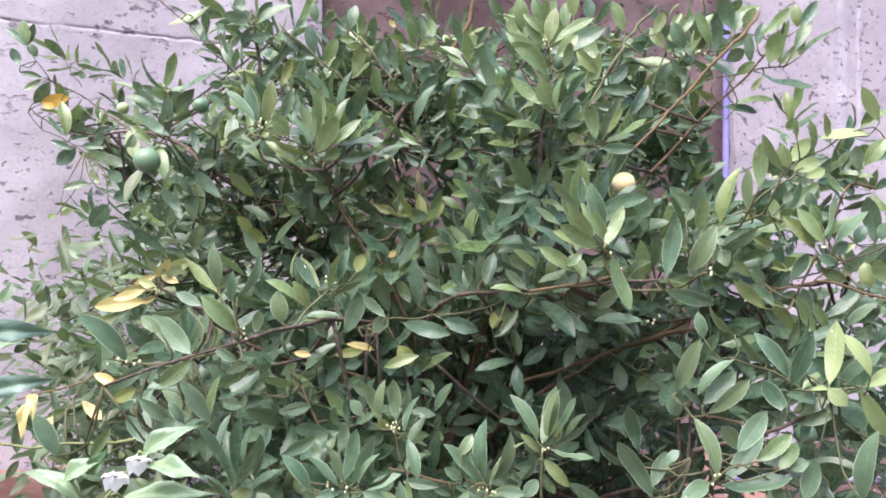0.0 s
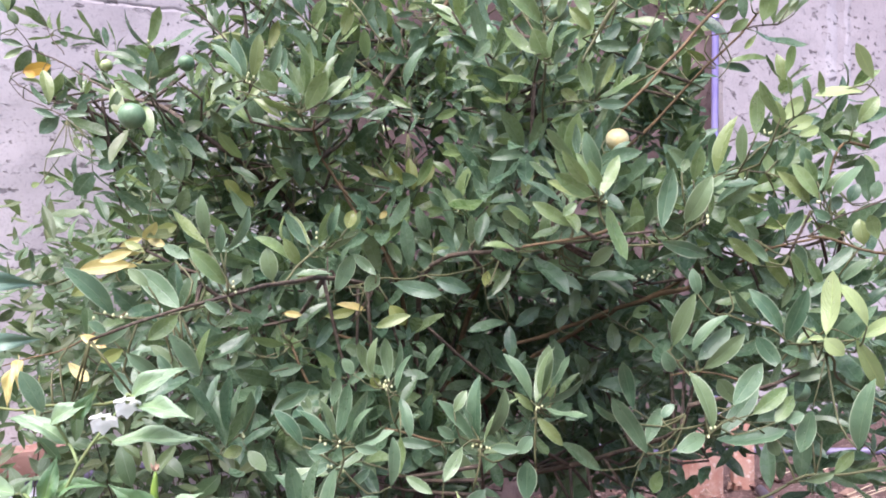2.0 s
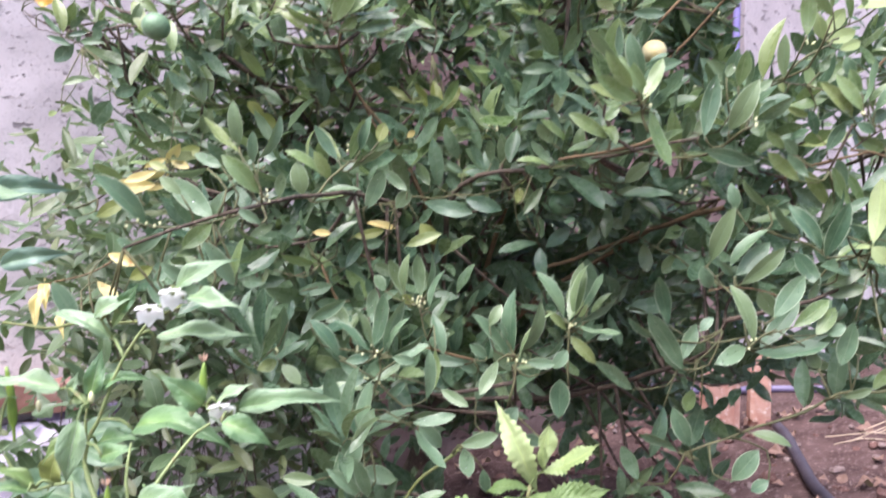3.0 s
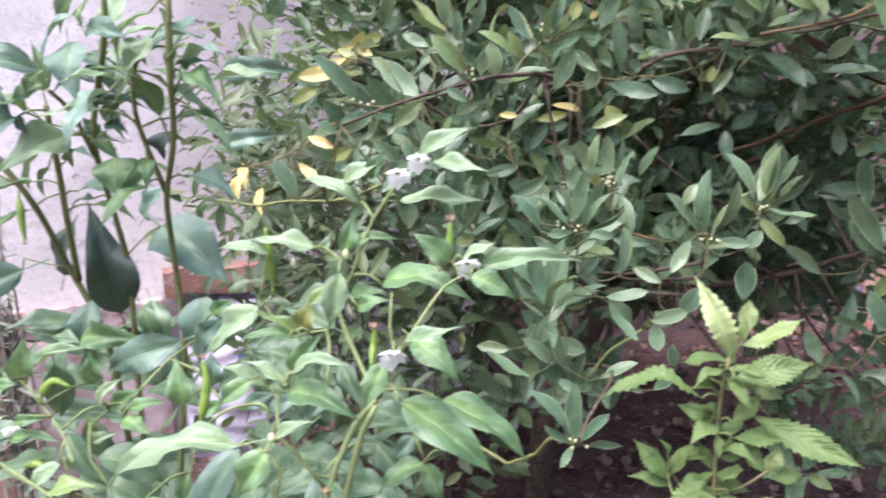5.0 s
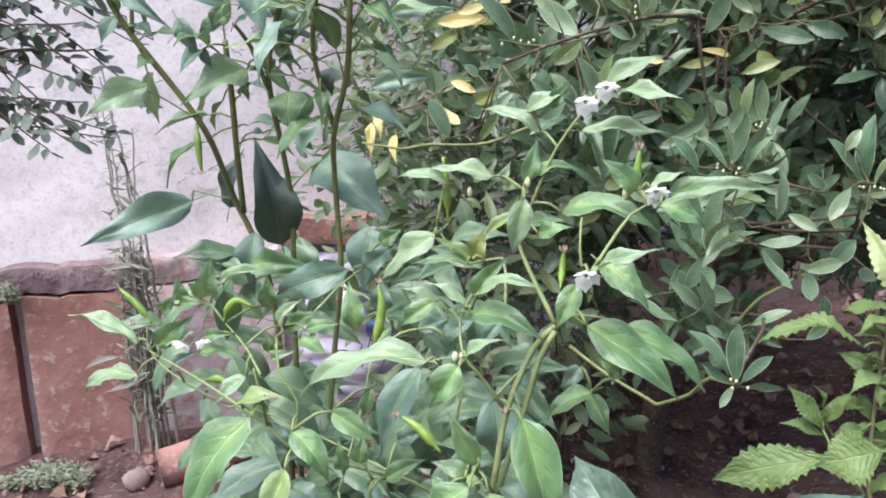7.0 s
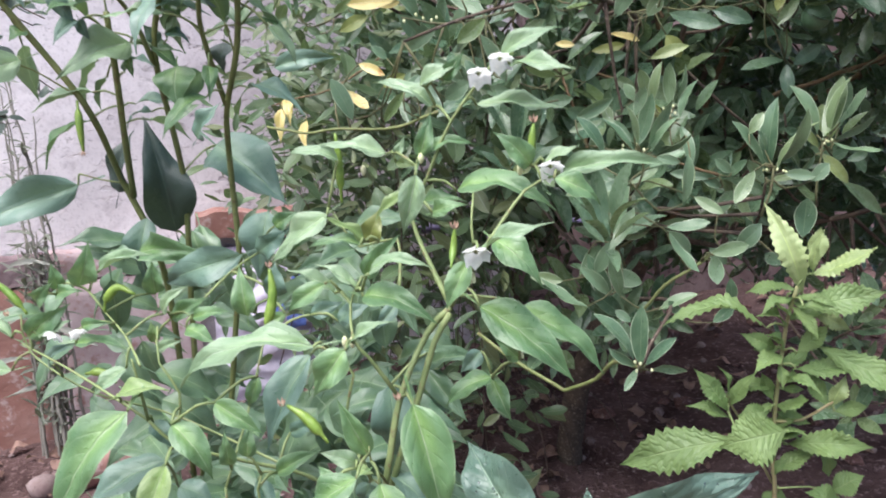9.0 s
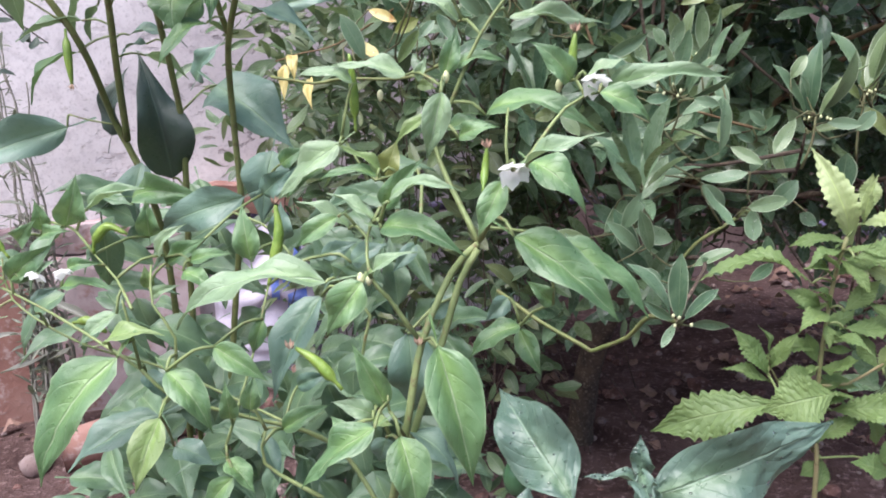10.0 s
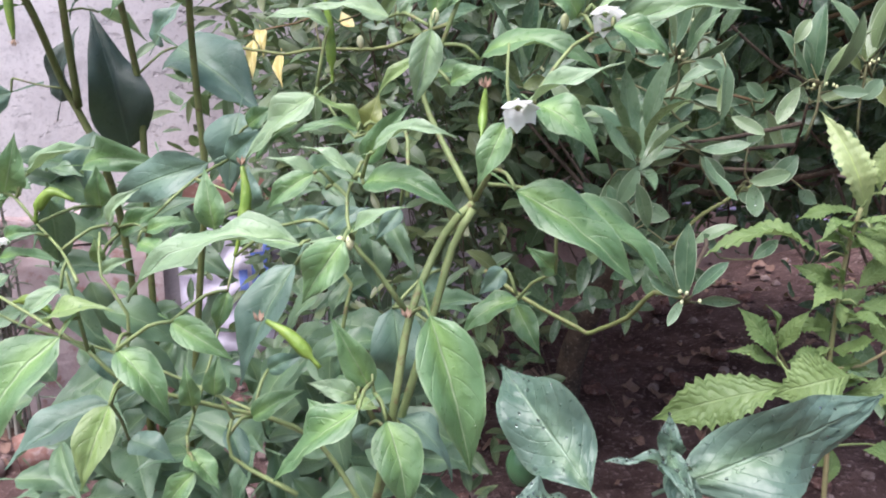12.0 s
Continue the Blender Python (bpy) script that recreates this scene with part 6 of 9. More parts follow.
    sprout("c", (0.050, 0.876, 0.740), (0.079, 0.871, 0.738), 1.51, -9)
    sprout("c", (0.077, 0.879, 0.732), (0.093, 0.881, 0.750), 2.33, -12)
    sprout("c", (0.212, 0.928, 0.767), (0.194, 0.904, 0.823), 1.02, 0)
    sprout("c", (0.222, 0.909, 0.722), (0.181, 0.898, 0.786), 1.13, -33)
    sprout("c", (0.198, 0.923, 0.755), (0.164, 0.914, 0.779), 1.08, -41)
    sprout("c", (0.224, 0.917, 0.731), (0.241, 0.924, 0.769), 1.48, -12)
    spray("b", 0.0016, (0.248, 0.910, 0.808), (0.282, 0.910, 0.809), (0.313, 0.910, 0.804), (0.326, 0.910, 0.800))
    spray("g", 0.002, (0.245, 0.910, 0.833), (0.266, 0.910, 0.811), (0.271, 0.870, 0.792), (0.263, 0.830, 0.762))
    sprout("c", (0.270, 0.921, 0.827), (0.244, 0.904, 0.868), 1.00, 42)
    sprout("c", (0.253, 0.917, 0.837), (0.271, 0.893, 0.897), 1.11, 11)
    sprout("c", (0.275, 0.919, 0.831), (0.316, 0.917, 0.871), 1.18, 39)
    sprout("c", (0.281, 0.916, 0.822), (0.320, 0.923, 0.857), 1.41, 4)
    sprout("c", (0.283, 0.906, 0.814), (0.325, 0.896, 0.853), 1.21, -28)
    sprout("c", (0.279, 0.921, 0.821), (0.259, 0.911, 0.840), 1.01, -8)
    sprout("c", (0.253, 0.917, 0.809), (0.241, 0.910, 0.833), 2.17, 7)
    sprout("c", (0.266, 0.832, 0.764), (0.248, 0.847, 0.821), 1.24, 47)
    sprout("c", (0.281, 0.850, 0.756), (0.323, 0.857, 0.804), 1.15, 16)
    sprout("c", (0.275, 0.847, 0.752), (0.343, 0.835, 0.763), 1.24, 44)
    sprout("c", (0.286, 0.829, 0.790), (0.316, 0.831, 0.831), 1.51, -6)
    sprout("c", (0.296, 0.848, 0.788), (0.274, 0.839, 0.814), 1.88, -12)
    sprout("y", (0.308, 0.836, 0.779), (0.347, 0.844, 0.804), 1.33, -10)
    sprout("y", (0.330, 0.834, 0.771), (0.348, 0.834, 0.798), 1.80, 11)
    sprout("c", (0.365, 0.829, 0.784), (0.356, 0.836, 0.740), 1.59, 9)
    sprout("c", (0.342, 0.837, 0.771), (0.357, 0.829, 0.780), 2.56, 4)
    sprout("c", (0.229, 0.829, 0.745), (0.253, 0.816, 0.764), 2.05, 11)
    sprout("c", (0.220, 0.849, 0.774), (0.234, 0.851, 0.787), 2.13, 11)
    sprout("c", (0.329, 0.845, 0.754), (0.337, 0.843, 0.735), 2.52, -13)
    sprout("c", (0.374, 0.760, 0.762), (0.380, 0.742, 0.830), 1.12, 22)
    sprout("c", (0.381, 0.931, 0.809), (0.356, 0.942, 0.844), 1.68, 7)
    sprout("c", (0.392, 0.949, 0.796), (0.435, 0.935, 0.805), 1.34, 13)
    sprout("c", (0.370, 0.934, 0.783), (0.375, 0.922, 0.818), 1.09, -39)
    sprout("c", (0.389, 0.949, 0.847), (0.353, 0.956, 0.897), 1.21, 30)
    sprout("c", (0.390, 0.942, 0.839), (0.405, 0.919, 0.900), 1.16, -2)
    sprout("c", (0.362, 0.946, 0.864), (0.326, 0.929, 0.899), 0.99, -31)
    sprout("y", (0.396, 0.929, 0.835), (0.426, 0.936, 0.854), 1.09, 35)
    sprout("c", (0.327, 0.948, 0.896), (0.301, 0.953, 0.927), 1.21, -42)
    sprout("c", (0.289, 0.939, 0.892), (0.283, 0.941, 0.922), 1.71, 9)
    spray("g", 0.0022, (0.318, 0.940, 0.871), (0.331, 0.940, 0.868), (0.369, 0.940, 0.850), (0.401, 0.940, 0.833), (0.387, 0.850, 0.842), (0.432, 0.900, 0.802), (0.472, 0.900, 0.778), (0.518, 0.900, 0.766))
    spray("g", 0.0018, (0.371, 0.900, 0.840), (0.372, 0.850, 0.847), (0.390, 0.850, 0.848), (0.425, 0.850, 0.851))
    sprout("l", (0.355, 0.781, 0.864), (0.367, 0.791, 0.924), 1.18, 25)
    sprout("l", (0.393, 0.779, 0.872), (0.370, 0.790, 0.912), 1.26, 43)
    sprout("l", (0.353, 0.780, 0.861), (0.368, 0.773, 0.846), 2.76, -6)
    sprout("l", (0.391, 0.795, 0.858), (0.424, 0.808, 0.808), 1.03, 12)
    sprout("l", (0.397, 0.798, 0.859), (0.434, 0.803, 0.877), 1.28, -3)
    sprout("l", (0.357, 0.784, 0.859), (0.335, 0.777, 0.860), 0.99, 40)
    spray("g", 0.0016, (-0.104, 0.830, 0.735), (-0.112, 0.830, 0.704), (-0.118, 0.830, 0.679), (-0.099, 0.900, 0.634))
    sprout("c", (-0.118, 0.823, 0.683), (-0.105, 0.827, 0.736), 1.20, 34)
    sprout("c", (-0.118, 0.832, 0.677), (-0.135, 0.829, 0.642), 1.60, -10)
    sprout("c", (-0.122, 0.824, 0.683), (-0.166, 0.826, 0.729), 1.20, 48)
    sprout("c", (-0.111, 0.834, 0.685), (-0.065, 0.845, 0.700), 1.13, 54)
    sprout("c", (-0.111, 0.841, 0.677), (-0.083, 0.841, 0.684), 1.17, -48)
    sprout("c", (-0.067, 0.831, 0.691), (-0.025, 0.834, 0.697), 1.17, 28)
    sprout("c", (-0.065, 0.823, 0.687), (-0.035, 0.818, 0.650), 1.22, 42)
    sprout("c", (-0.053, 0.829, 0.715), (-0.051, 0.830, 0.764), 1.19, -41)
    sprout("c", (-0.145, 0.837, 0.721), (-0.112, 0.841, 0.736), 1.16, 29)
    sprout("c", (-0.094, 0.835, 0.714), (-0.074, 0.835, 0.731), 1.42, -14)
    sprout("c", (-0.104, 0.822, 0.736), (-0.078, 0.829, 0.750), 1.15, 33)
    sprout("y", (0.042, 0.895, 0.729), (0.076, 0.894, 0.738), 1.19, 31)
    sprout("c", (0.035, 0.889, 0.728), (0.016, 0.887, 0.751), 1.53, 1)
    sprout("c", (0.145, 1.037, 0.772), (0.140, 1.022, 0.834), 1.48, 3)
    sprout("y", (0.137, 1.036, 0.760), (0.125, 1.043, 0.799), 2.46, 13)
    sprout("c", (0.148, 1.033, 0.760), (0.171, 1.021, 0.792), 1.20, 41)
    sprout("c", (0.152, 1.020, 0.736), (0.172, 1.013, 0.746), 1.79, 6)
    sprout("c", (0.043, 0.969, 0.672), (0.015, 0.952, 0.718), 1.05, 19)
    sprout("c", (0.002, 0.957, 0.680), (0.015, 0.954, 0.710), 1.83, -6)
    sprout("c", (0.097, 0.966, 0.655), (0.098, 0.964, 0.701), 2.02, 8)
    sprout("c", (0.024, 0.950, 0.644), (0.048, 0.948, 0.674), 2.13, -13)
    sprout("c", (0.003, 0.959, 0.711), (-0.019, 0.957, 0.729), 1.77, -3)
    sprout("c", (0.018, 0.970, 0.621), (-0.001, 0.973, 0.639), 2.48, -14)
    sprout("c", (0.078, 0.971, 0.622), (0.058, 0.967, 0.635), 2.29, -9)
    sprout("c", (0.015, 0.965, 0.728), (-0.005, 0.957, 0.744), 1.76, 5)
    sprout("c", (-0.100, 0.666, 0.608), (-0.101, 0.667, 0.660), 1.19, -40)
    sprout("c", (-0.105, 0.677, 0.607), (-0.140, 0.676, 0.648), 1.17, 48)
    sprout("c", (-0.096, 0.665, 0.609), (-0.073, 0.665, 0.634), 1.19, 35)
    sprout("c", (-0.092, 0.672, 0.602), (-0.062, 0.669, 0.604), 1.19, -51)
    sprout("c", (-0.104, 0.663, 0.609), (-0.127, 0.664, 0.623), 1.21, -33)
    sprout("c", (-0.103, 0.659, 0.608), (-0.113, 0.653, 0.590), 1.26, -2)
    sprout("c", (-0.142, 0.810, 0.613), (-0.189, 0.817, 0.639), 1.20, 48)
    sprout("c", (-0.071, 0.810, 0.613), (-0.036, 0.809, 0.630), 1.20, 18)
    sprout("c", (-0.120, 0.828, 0.620), (-0.151, 0.819, 0.651), 1.16, 11)
    sprout("c", (-0.110, 0.811, 0.625), (-0.122, 0.804, 0.666), 1.26, 7)
    sprout("c", (-0.047, 0.810, 0.606), (-0.065, 0.801, 0.624), 1.47, 10)
    sprout("c", (-0.020, 0.814, 0.600), (-0.002, 0.808, 0.619), 1.67, 1)
    sprout("c", (-0.098, 0.818, 0.596), (-0.114, 0.822, 0.606), 1.92, -1)
    spray("g", 0.0026, (0.237, 0.950, 0.618), (0.288, 0.950, 0.634), (0.327, 0.950, 0.646), (0.371, 0.950, 0.660), (0.416, 0.950, 0.680), (0.468, 0.950, 0.686), (0.513, 0.950, 0.692))
    sprout("c", (0.297, 0.909, 0.651), (0.336, 0.896, 0.639), 1.31, 29)
    sprout("c", (0.395, 0.908, 0.690), (0.424, 0.900, 0.700), 1.27, -27)
    sprout("y", (0.428, 0.908, 0.697), (0.446, 0.902, 0.723), 1.59, -11)
    sprout("c", (0.277, 0.909, 0.599), (0.303, 0.903, 0.634), 1.93, -9)
    sprout("c", (0.310, 0.893, 0.604), (0.293, 0.897, 0.591), 2.49, 2)
    sprout("c", (0.228, 0.903, 0.640), (0.208, 0.899, 0.684), 1.47, -3)
    sprout("c", (0.212, 0.893, 0.637), (0.172, 0.898, 0.655), 1.24, -53)
    sprout("c", (0.394, 1.002, 0.712), (0.390, 0.985, 0.657), 1.27, -8)
    sprout("c", (0.435, 0.992, 0.734), (0.429, 0.991, 0.668), 1.28, 2)
    sprout("c", (0.422, 0.991, 0.744), (0.380, 1.002, 0.736), 1.43, -4)
    sprout("c", (0.259, 1.012, 0.695), (0.223, 1.019, 0.749), 1.20, -33)
    sprout("y", (0.259, 0.990, 0.680), (0.253, 0.994, 0.652), 2.10, -14)
    sprout("c", (0.275, 1.007, 0.655), (0.265, 1.017, 0.603), 1.53, -1)
    sprout("c", (0.193, 1.010, 0.676), (0.143, 0.997, 0.714), 1.08, 9)
    sprout("c", (0.230, 1.007, 0.655), (0.211, 0.998, 0.596), 1.21, -29)
    sprout("c", (0.200, 1.009, 0.565), (0.181, 1.016, 0.605), 1.60, -9)
    spray("o", 0.003, (-0.087, 0.860, 0.594), (-0.052, 0.860, 0.629), (-0.027, 0.860, 0.649), (0.006, 0.950, 0.642))
    sprout("c", (-0.114, 0.864, 0.717), (-0.167, 0.862, 0.716), 1.18, 48)
    sprout("c", (-0.123, 0.862, 0.664), (-0.113, 0.847, 0.726), 1.09, 23)
    sprout("c", (-0.150, 0.870, 0.629), (-0.130, 0.863, 0.664), 1.45, 13)
    sprout("c", (-0.073, 0.860, 0.691), (-0.119, 0.861, 0.665), 1.18, 52)
    sprout("c", (-0.071, 0.852, 0.691), (-0.027, 0.842, 0.689), 1.18, -44)
    sprout("c", (-0.062, 0.855, 0.682), (-0.039, 0.861, 0.657), 2.07, 11)
    sprout("c", (-0.140, 0.852, 0.749), (-0.117, 0.848, 0.733), 1.58, -10)
    sprout("y", (-0.044, 0.861, 0.757), (-0.048, 0.852, 0.717), 1.22, 33)
    sprout("c", (-0.197, 0.853, 0.746), (-0.178, 0.847, 0.727), 2.04, 11)
    sprout("y", (-0.221, 0.850, 0.742), (-0.201, 0.847, 0.751), 2.37, 2)
    sprout("c", (-0.020, 0.854, 0.660), (0.019, 0.864, 0.668), 1.41, -10)
    sprout("c", (-0.017, 0.848, 0.660), (-0.012, 0.844, 0.631), 2.05, -6)
    sprout("c", (-0.142, 0.855, 0.656), (-0.118, 0.861, 0.604), 1.36, -14)
    sprout("c", (-0.121, 0.864, 0.635), (-0.086, 0.850, 0.628), 1.83, -10)
    sprout("c", (0.003, 0.862, 0.633), (0.007, 0.866, 0.607), 1.77, -6)
    sprout("c", (-0.167, 0.863, 0.624), (-0.202, 0.864, 0.627), 1.49, -7)
    sprout("c", (-0.084, 0.857, 0.747), (-0.050, 0.853, 0.764), 1.17, 24)
    sprout("c", (0.019, 0.864, 0.744), (0.000, 0.853, 0.712), 1.39, -4)
    sprout("c", (-0.039, 0.853, 0.718), (-0.012, 0.840, 0.704), 1.34, -8)

    # low shoots that the sprays leave bare
    low = [((-0.126, 0.746, 0.711), (0.0, -0.5, 0.8), 9, 0.062), ((-0.219, 0.850, 0.763), (0, -0.3, 1), 8, 0.06), ((-0.196, 1.059, 0.791), (-0.2, -0.5, 1), 8, 0.066)]
    spare = []
    for tip, way, count, size in low:
        spare += whorl_poses(tip, way, count, size, rng, 1.0, 0.6, 0.85)
    twigs = [Vector(p) for p in wood] + spine
    stalks = []
    for foot, tip in placed:
        best = min(twigs, key=lambda p: (p - foot).length)
        gap = (best - foot).length
        if 0.004 < gap < 0.22:
            mid = best.lerp(foot, 0.55) - (tip - foot).normalized() * min(0.02, 0.3 * gap)
            stalks.append(tube(curve_points((best, mid, foot), 0.02), 0.0014, 0.0008, 4))
    v, f = join(stalks)
    part("leaf_stalk_mass", mesh_of("leaf_stalk_mass", v, f, TWIG), shrub, None, "", "stuff")
    for skin, poses in outer.items():
        part("outer_foliage", joined_leaves("outer_foliage", poses, "citrus", skin + "_joined"), shrub, None, "", "stuff")
    skin_at = [((foot.x + 0.03) / foot.y, (foot.z - 0.97) / foot.y, foot.y) for foot, tip in placed] + [((tip.x + 0.03) / tip.y, (tip.z - 0.97) / tip.y, tip.y) for foot, tip in placed]
    skin_at = np.array(skin_at)

    def inside(x, y, z):
        """Whether a place lies behind the outer sprays."""
        d = np.hypot(skin_at[:, 0] - (x + 0.03) / y, skin_at[:, 1] - (z - 0.97) / y)
        close = np.argsort(d)[:6]
        return y > float(skin_at[close, 2].max() if d[close[0]] < 0.06 else skin_at[close, 2].mean()) + 0.05

    # the mass of the crown behind the near shoots
    gaps = ((-0.252, -0.263, 0.035), (-0.156, -0.34, 0.045), (-0.075, -0.335, 0.045), (0.066, -0.20, 0.045), (0.075, -0.14, 0.035), (0.17, -0.15, 0.05), (0.22, -0.24, 0.06), (0.24, -0.32, 0.05), (0.03, -0.45, 0.08), (0.12, -0.09, 0.03))
    poses, stems = list(spare), []
    for made in range(2210):
        if made < 1450:
            foot = placed[rng.randrange(len(placed))][0]
            x, z = foot.x + rng.uniform(-0.07, 0.07), foot.z + rng.uniform(-0.07, 0.06)
            y = foot.y + 0.05 + min(0.6, rng.expovariate(6.5))
            if not inside(x, y - 0.02, z):
                y += 0.12
            across, up = (x + 0.03) / y, (z - 0.97) / y
            # bare places: before the conduit, round the fork of the limbs, in the dark below it
            if 0.335 < across < 0.44 and 0.075 < up < 0.25 or y > 1.2 and rng.random() < 0.12:
                continue
            if -0.27 < across < 0.05 and 0.0 < up < 0.17 and rng.random() < 0.45:
                continue
            if up < 0.04 and y < 1.3 and rng.random() < (0.6 if up > -0.28 else 0.74):
                continue
        elif made < 2050:
            y = rng.uniform(1.35, 2.15)
            x, z = y * rng.uniform(-0.22, 0.30) - 0.03, 0.97 + y * rng.uniform(-0.30, -0.05)
        elif made < 2170:
            x, y, z = rng.uniform(0.40, 0.92), rng.uniform(1.15, 1.65), rng.uniform(0.58, 1.0)
        elif made < 2190:
            x, y, z = rng.uniform(0.16, 0.36), rng.uniform(1.0, 1.4), rng.uniform(0.36, 0.58)
        else:
            x, y, z = rng.uniform(-0.25, 0.02), rng.uniform(0.95, 1.4), rng.uniform(0.36, 0.66)
        across, up = (x + 0.03) / y, (z - 0.97) / y
        if y > 2.25 + 0.52 * x or any(math.hypot(across - a, (up - b) * 0.8) < r and (y < 1.35 or a < 0.0) for a, b, r in gaps) and rng.random() < 0.85:
            continue
        out = Vector((x - 0.1, y - 1.5, 0.0)) * 0.6 + Vector((0, -0.35, 0.6)) + Vector((rng.uniform(-0.7, 0.7), rng.uniform(-0.6, 0.2), rng.uniform(-0.7, 0.3)))
        poses += whorl_poses((x, y, z), out, rng.randrange(6, 11), rng.uniform(0.040, 0.066), rng, 1.35, 1.3)
        line = twig_line((x, y, z), out)
        if made % 2 == 0 and not (x > 0.28 and z > 1.0) and (line[0] - line[-1]).length < 0.28:
            stems.append(tube(line[::2], 0.003, 0.0015, 4))
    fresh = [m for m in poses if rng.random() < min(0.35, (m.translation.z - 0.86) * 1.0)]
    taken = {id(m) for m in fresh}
    # inner leaves take the citrus skin that has shade in its colour
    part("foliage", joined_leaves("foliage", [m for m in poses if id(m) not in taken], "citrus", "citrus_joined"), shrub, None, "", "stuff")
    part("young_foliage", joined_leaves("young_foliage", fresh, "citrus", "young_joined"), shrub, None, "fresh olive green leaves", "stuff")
    v, f = join(stems)
    part("twig_mass", mesh_of("twig_mass", v, f, BARK), shrub, None, "", "stuff")

    # clusters of closed flower buds at the shoots
    nodes = ((-0.213, 0.940, 1.135), (-0.205, 0.940, 1.132), (0.098, 0.820, 1.191), (0.142, 0.770, 0.992), (-0.133, 0.900, 0.960), (-0.195, 0.790, 0.915), (-0.197, 0.790, 0.906), (-0.065, 0.920, 0.798), (-0.057, 0.920, 0.798), (-0.099, 0.780, 0.772), (-0.109, 0.780, 0.771), (0.036, 0.860, 0.747), (0.044, 0.860, 0.746), (0.107, 0.960, 0.765), (0.258, 0.820, 0.765), (0.230, 0.750, 0.972), (-0.332, 1.000, 1.184), (-0.307, 0.770, 0.892), (-0.289, 0.770, 0.890), (0.036, 1.130, 0.997), (0.420, 0.930, 0.996), (-0.202, 0.870, 0.753), (0.229, 0.930, 0.913), (0.384, 0.980, 1.080), (0.318, 1.100, 1.138), (0.339, 1.100, 1.255), (0.038, 0.885, 0.741), (-0.098, 0.660, 0.608), (-0.105, 0.810, 0.737))
    for spot in nodes:
        for k in range(rng.randrange(2, 5)):
            at = Vector(spot) + Vector((rng.uniform(-1, 1), rng.uniform(-1.2, -0.1), rng.uniform(-0.5, 1))) * 0.0075
            part("flower_bud", TINY_BUD, shrub, Matrix.Translation(at))

    # rain drops on the nearest leaves
    drop_v, drop_f = lathe(((1.0, 0.0), (0.86, 0.42), (0.5, 0.70), (0.08, 0.80)), 6)
    chunks = []
    for m in near:
        for k in range(11):
            t, v = rng.uniform(0.12, 0.88), rng.uniform(-0.7, 0.7)
            half = 0.14 * math.sin(math.pi * t)
            r = 0.00025 + 0.0004 * rng.random() ** 2
            p = m @ Vector((v * half, t, abs(v) * half * 0.30 + 0.06 * 4 * t * (1 - t) * 0.3))
            turn = m.to_3x3().normalized()
            chunks.append(([p + turn @ (Vector(q) * r) for q in drop_v], drop_f))
    v, f = join(chunks)
    part("rain_drop_film", mesh_of("rain_drop_film", v, f, WATER), shrub, None, "clear rain drops on leaves", "stuff")

    def fruit(at, r, skin, label):
        prof = [(max(r * math.sin(math.pi * i / 10), 0.0006), -r * 0.94 * math.cos(math.pi * i / 10)) for i in range(11)]
        prof[10] = (0.002, r * 0.86)
        v, f = lathe(prof, 14)
        part("fruit", mesh_of("fruit", v, f, skin), shrub, Matrix.Translation(at) @ pose(0, 0, 0, rng.uniform(-20, 20), rng.uniform(-20, 20), 0), label)

    fruit((-0.335, 0.931, 1.094), 0.0150, CITRUS_FRUIT, "round green unripe fruit")
    fruit((-0.309, 1.050, 1.177), 0.0105, CITRUS_FRUIT, "small dark green fruit")
    fruit((0.134, 1.200, 1.157), 0.0145, PALE_FRUIT, "pale green unripe fruit")
    fruit((0.118, 0.850, 1.185), 0.0115, CITRUS_FRUIT, "dark green unripe fruit")
    fruit((0.073, 1.150, 1.236), 0.0150, CITRUS_FRUIT, "dark green unripe fruit")
    fruit((0.120, 1.080, 0.899), 0.0170, CITRUS_FRUIT, "dark green unripe fruit")
    fruit((0.210, 0.985, 1.072), 0.0140, RIPE_FRUIT, "half ripe yellow fruit")
    fruit((0.432, 1.000, 0.770), 0.0130, CITRUS_FRUIT, "small green fruit")
    fruit((-0.398, 1.028, 1.170), 0.0075, PALE_FRUIT, "pale green small fruit")

    # withered leaves and bare twigs
    for k, (x, z, lean, far) in enumerate(((-0.572, 0.788, 0.004, 0.048), (-0.562, 0.800, 0.012, 0.036), (-0.536, 0.770, 0.010, 0.040))):
        leaf(shrub, "chili", "gold", (x, 1.14, z), (x + lean, 1.12 - 0.006 * k, z - far), FRONT, 0.7, "withered yellow leaf")
    stem(shrub, ((-0.43, 1.18, 0.86), (-0.50, 1.15, 0.815), (-0.55, 1.14, 0.802), (-0.585, 1.14, 0.792)), 0.003, 0.0016, TAN_BARK, "twig")
    stem(shrub, ((-0.247, 0.770, 0.594), (-0.210, 0.750, 0.575), (-0.170, 0.731, 0.560), (-0.162, 0.727, 0.557), (-0.154, 0.720, 0.563), (-0.135, 0.700, 0.580), (-0.121, 0.670, 0.609), (-0.101, 0.663, 0.607)), 0.0036, 0.0030, OLIVE_STEM, "twig")


citrus_shrub()


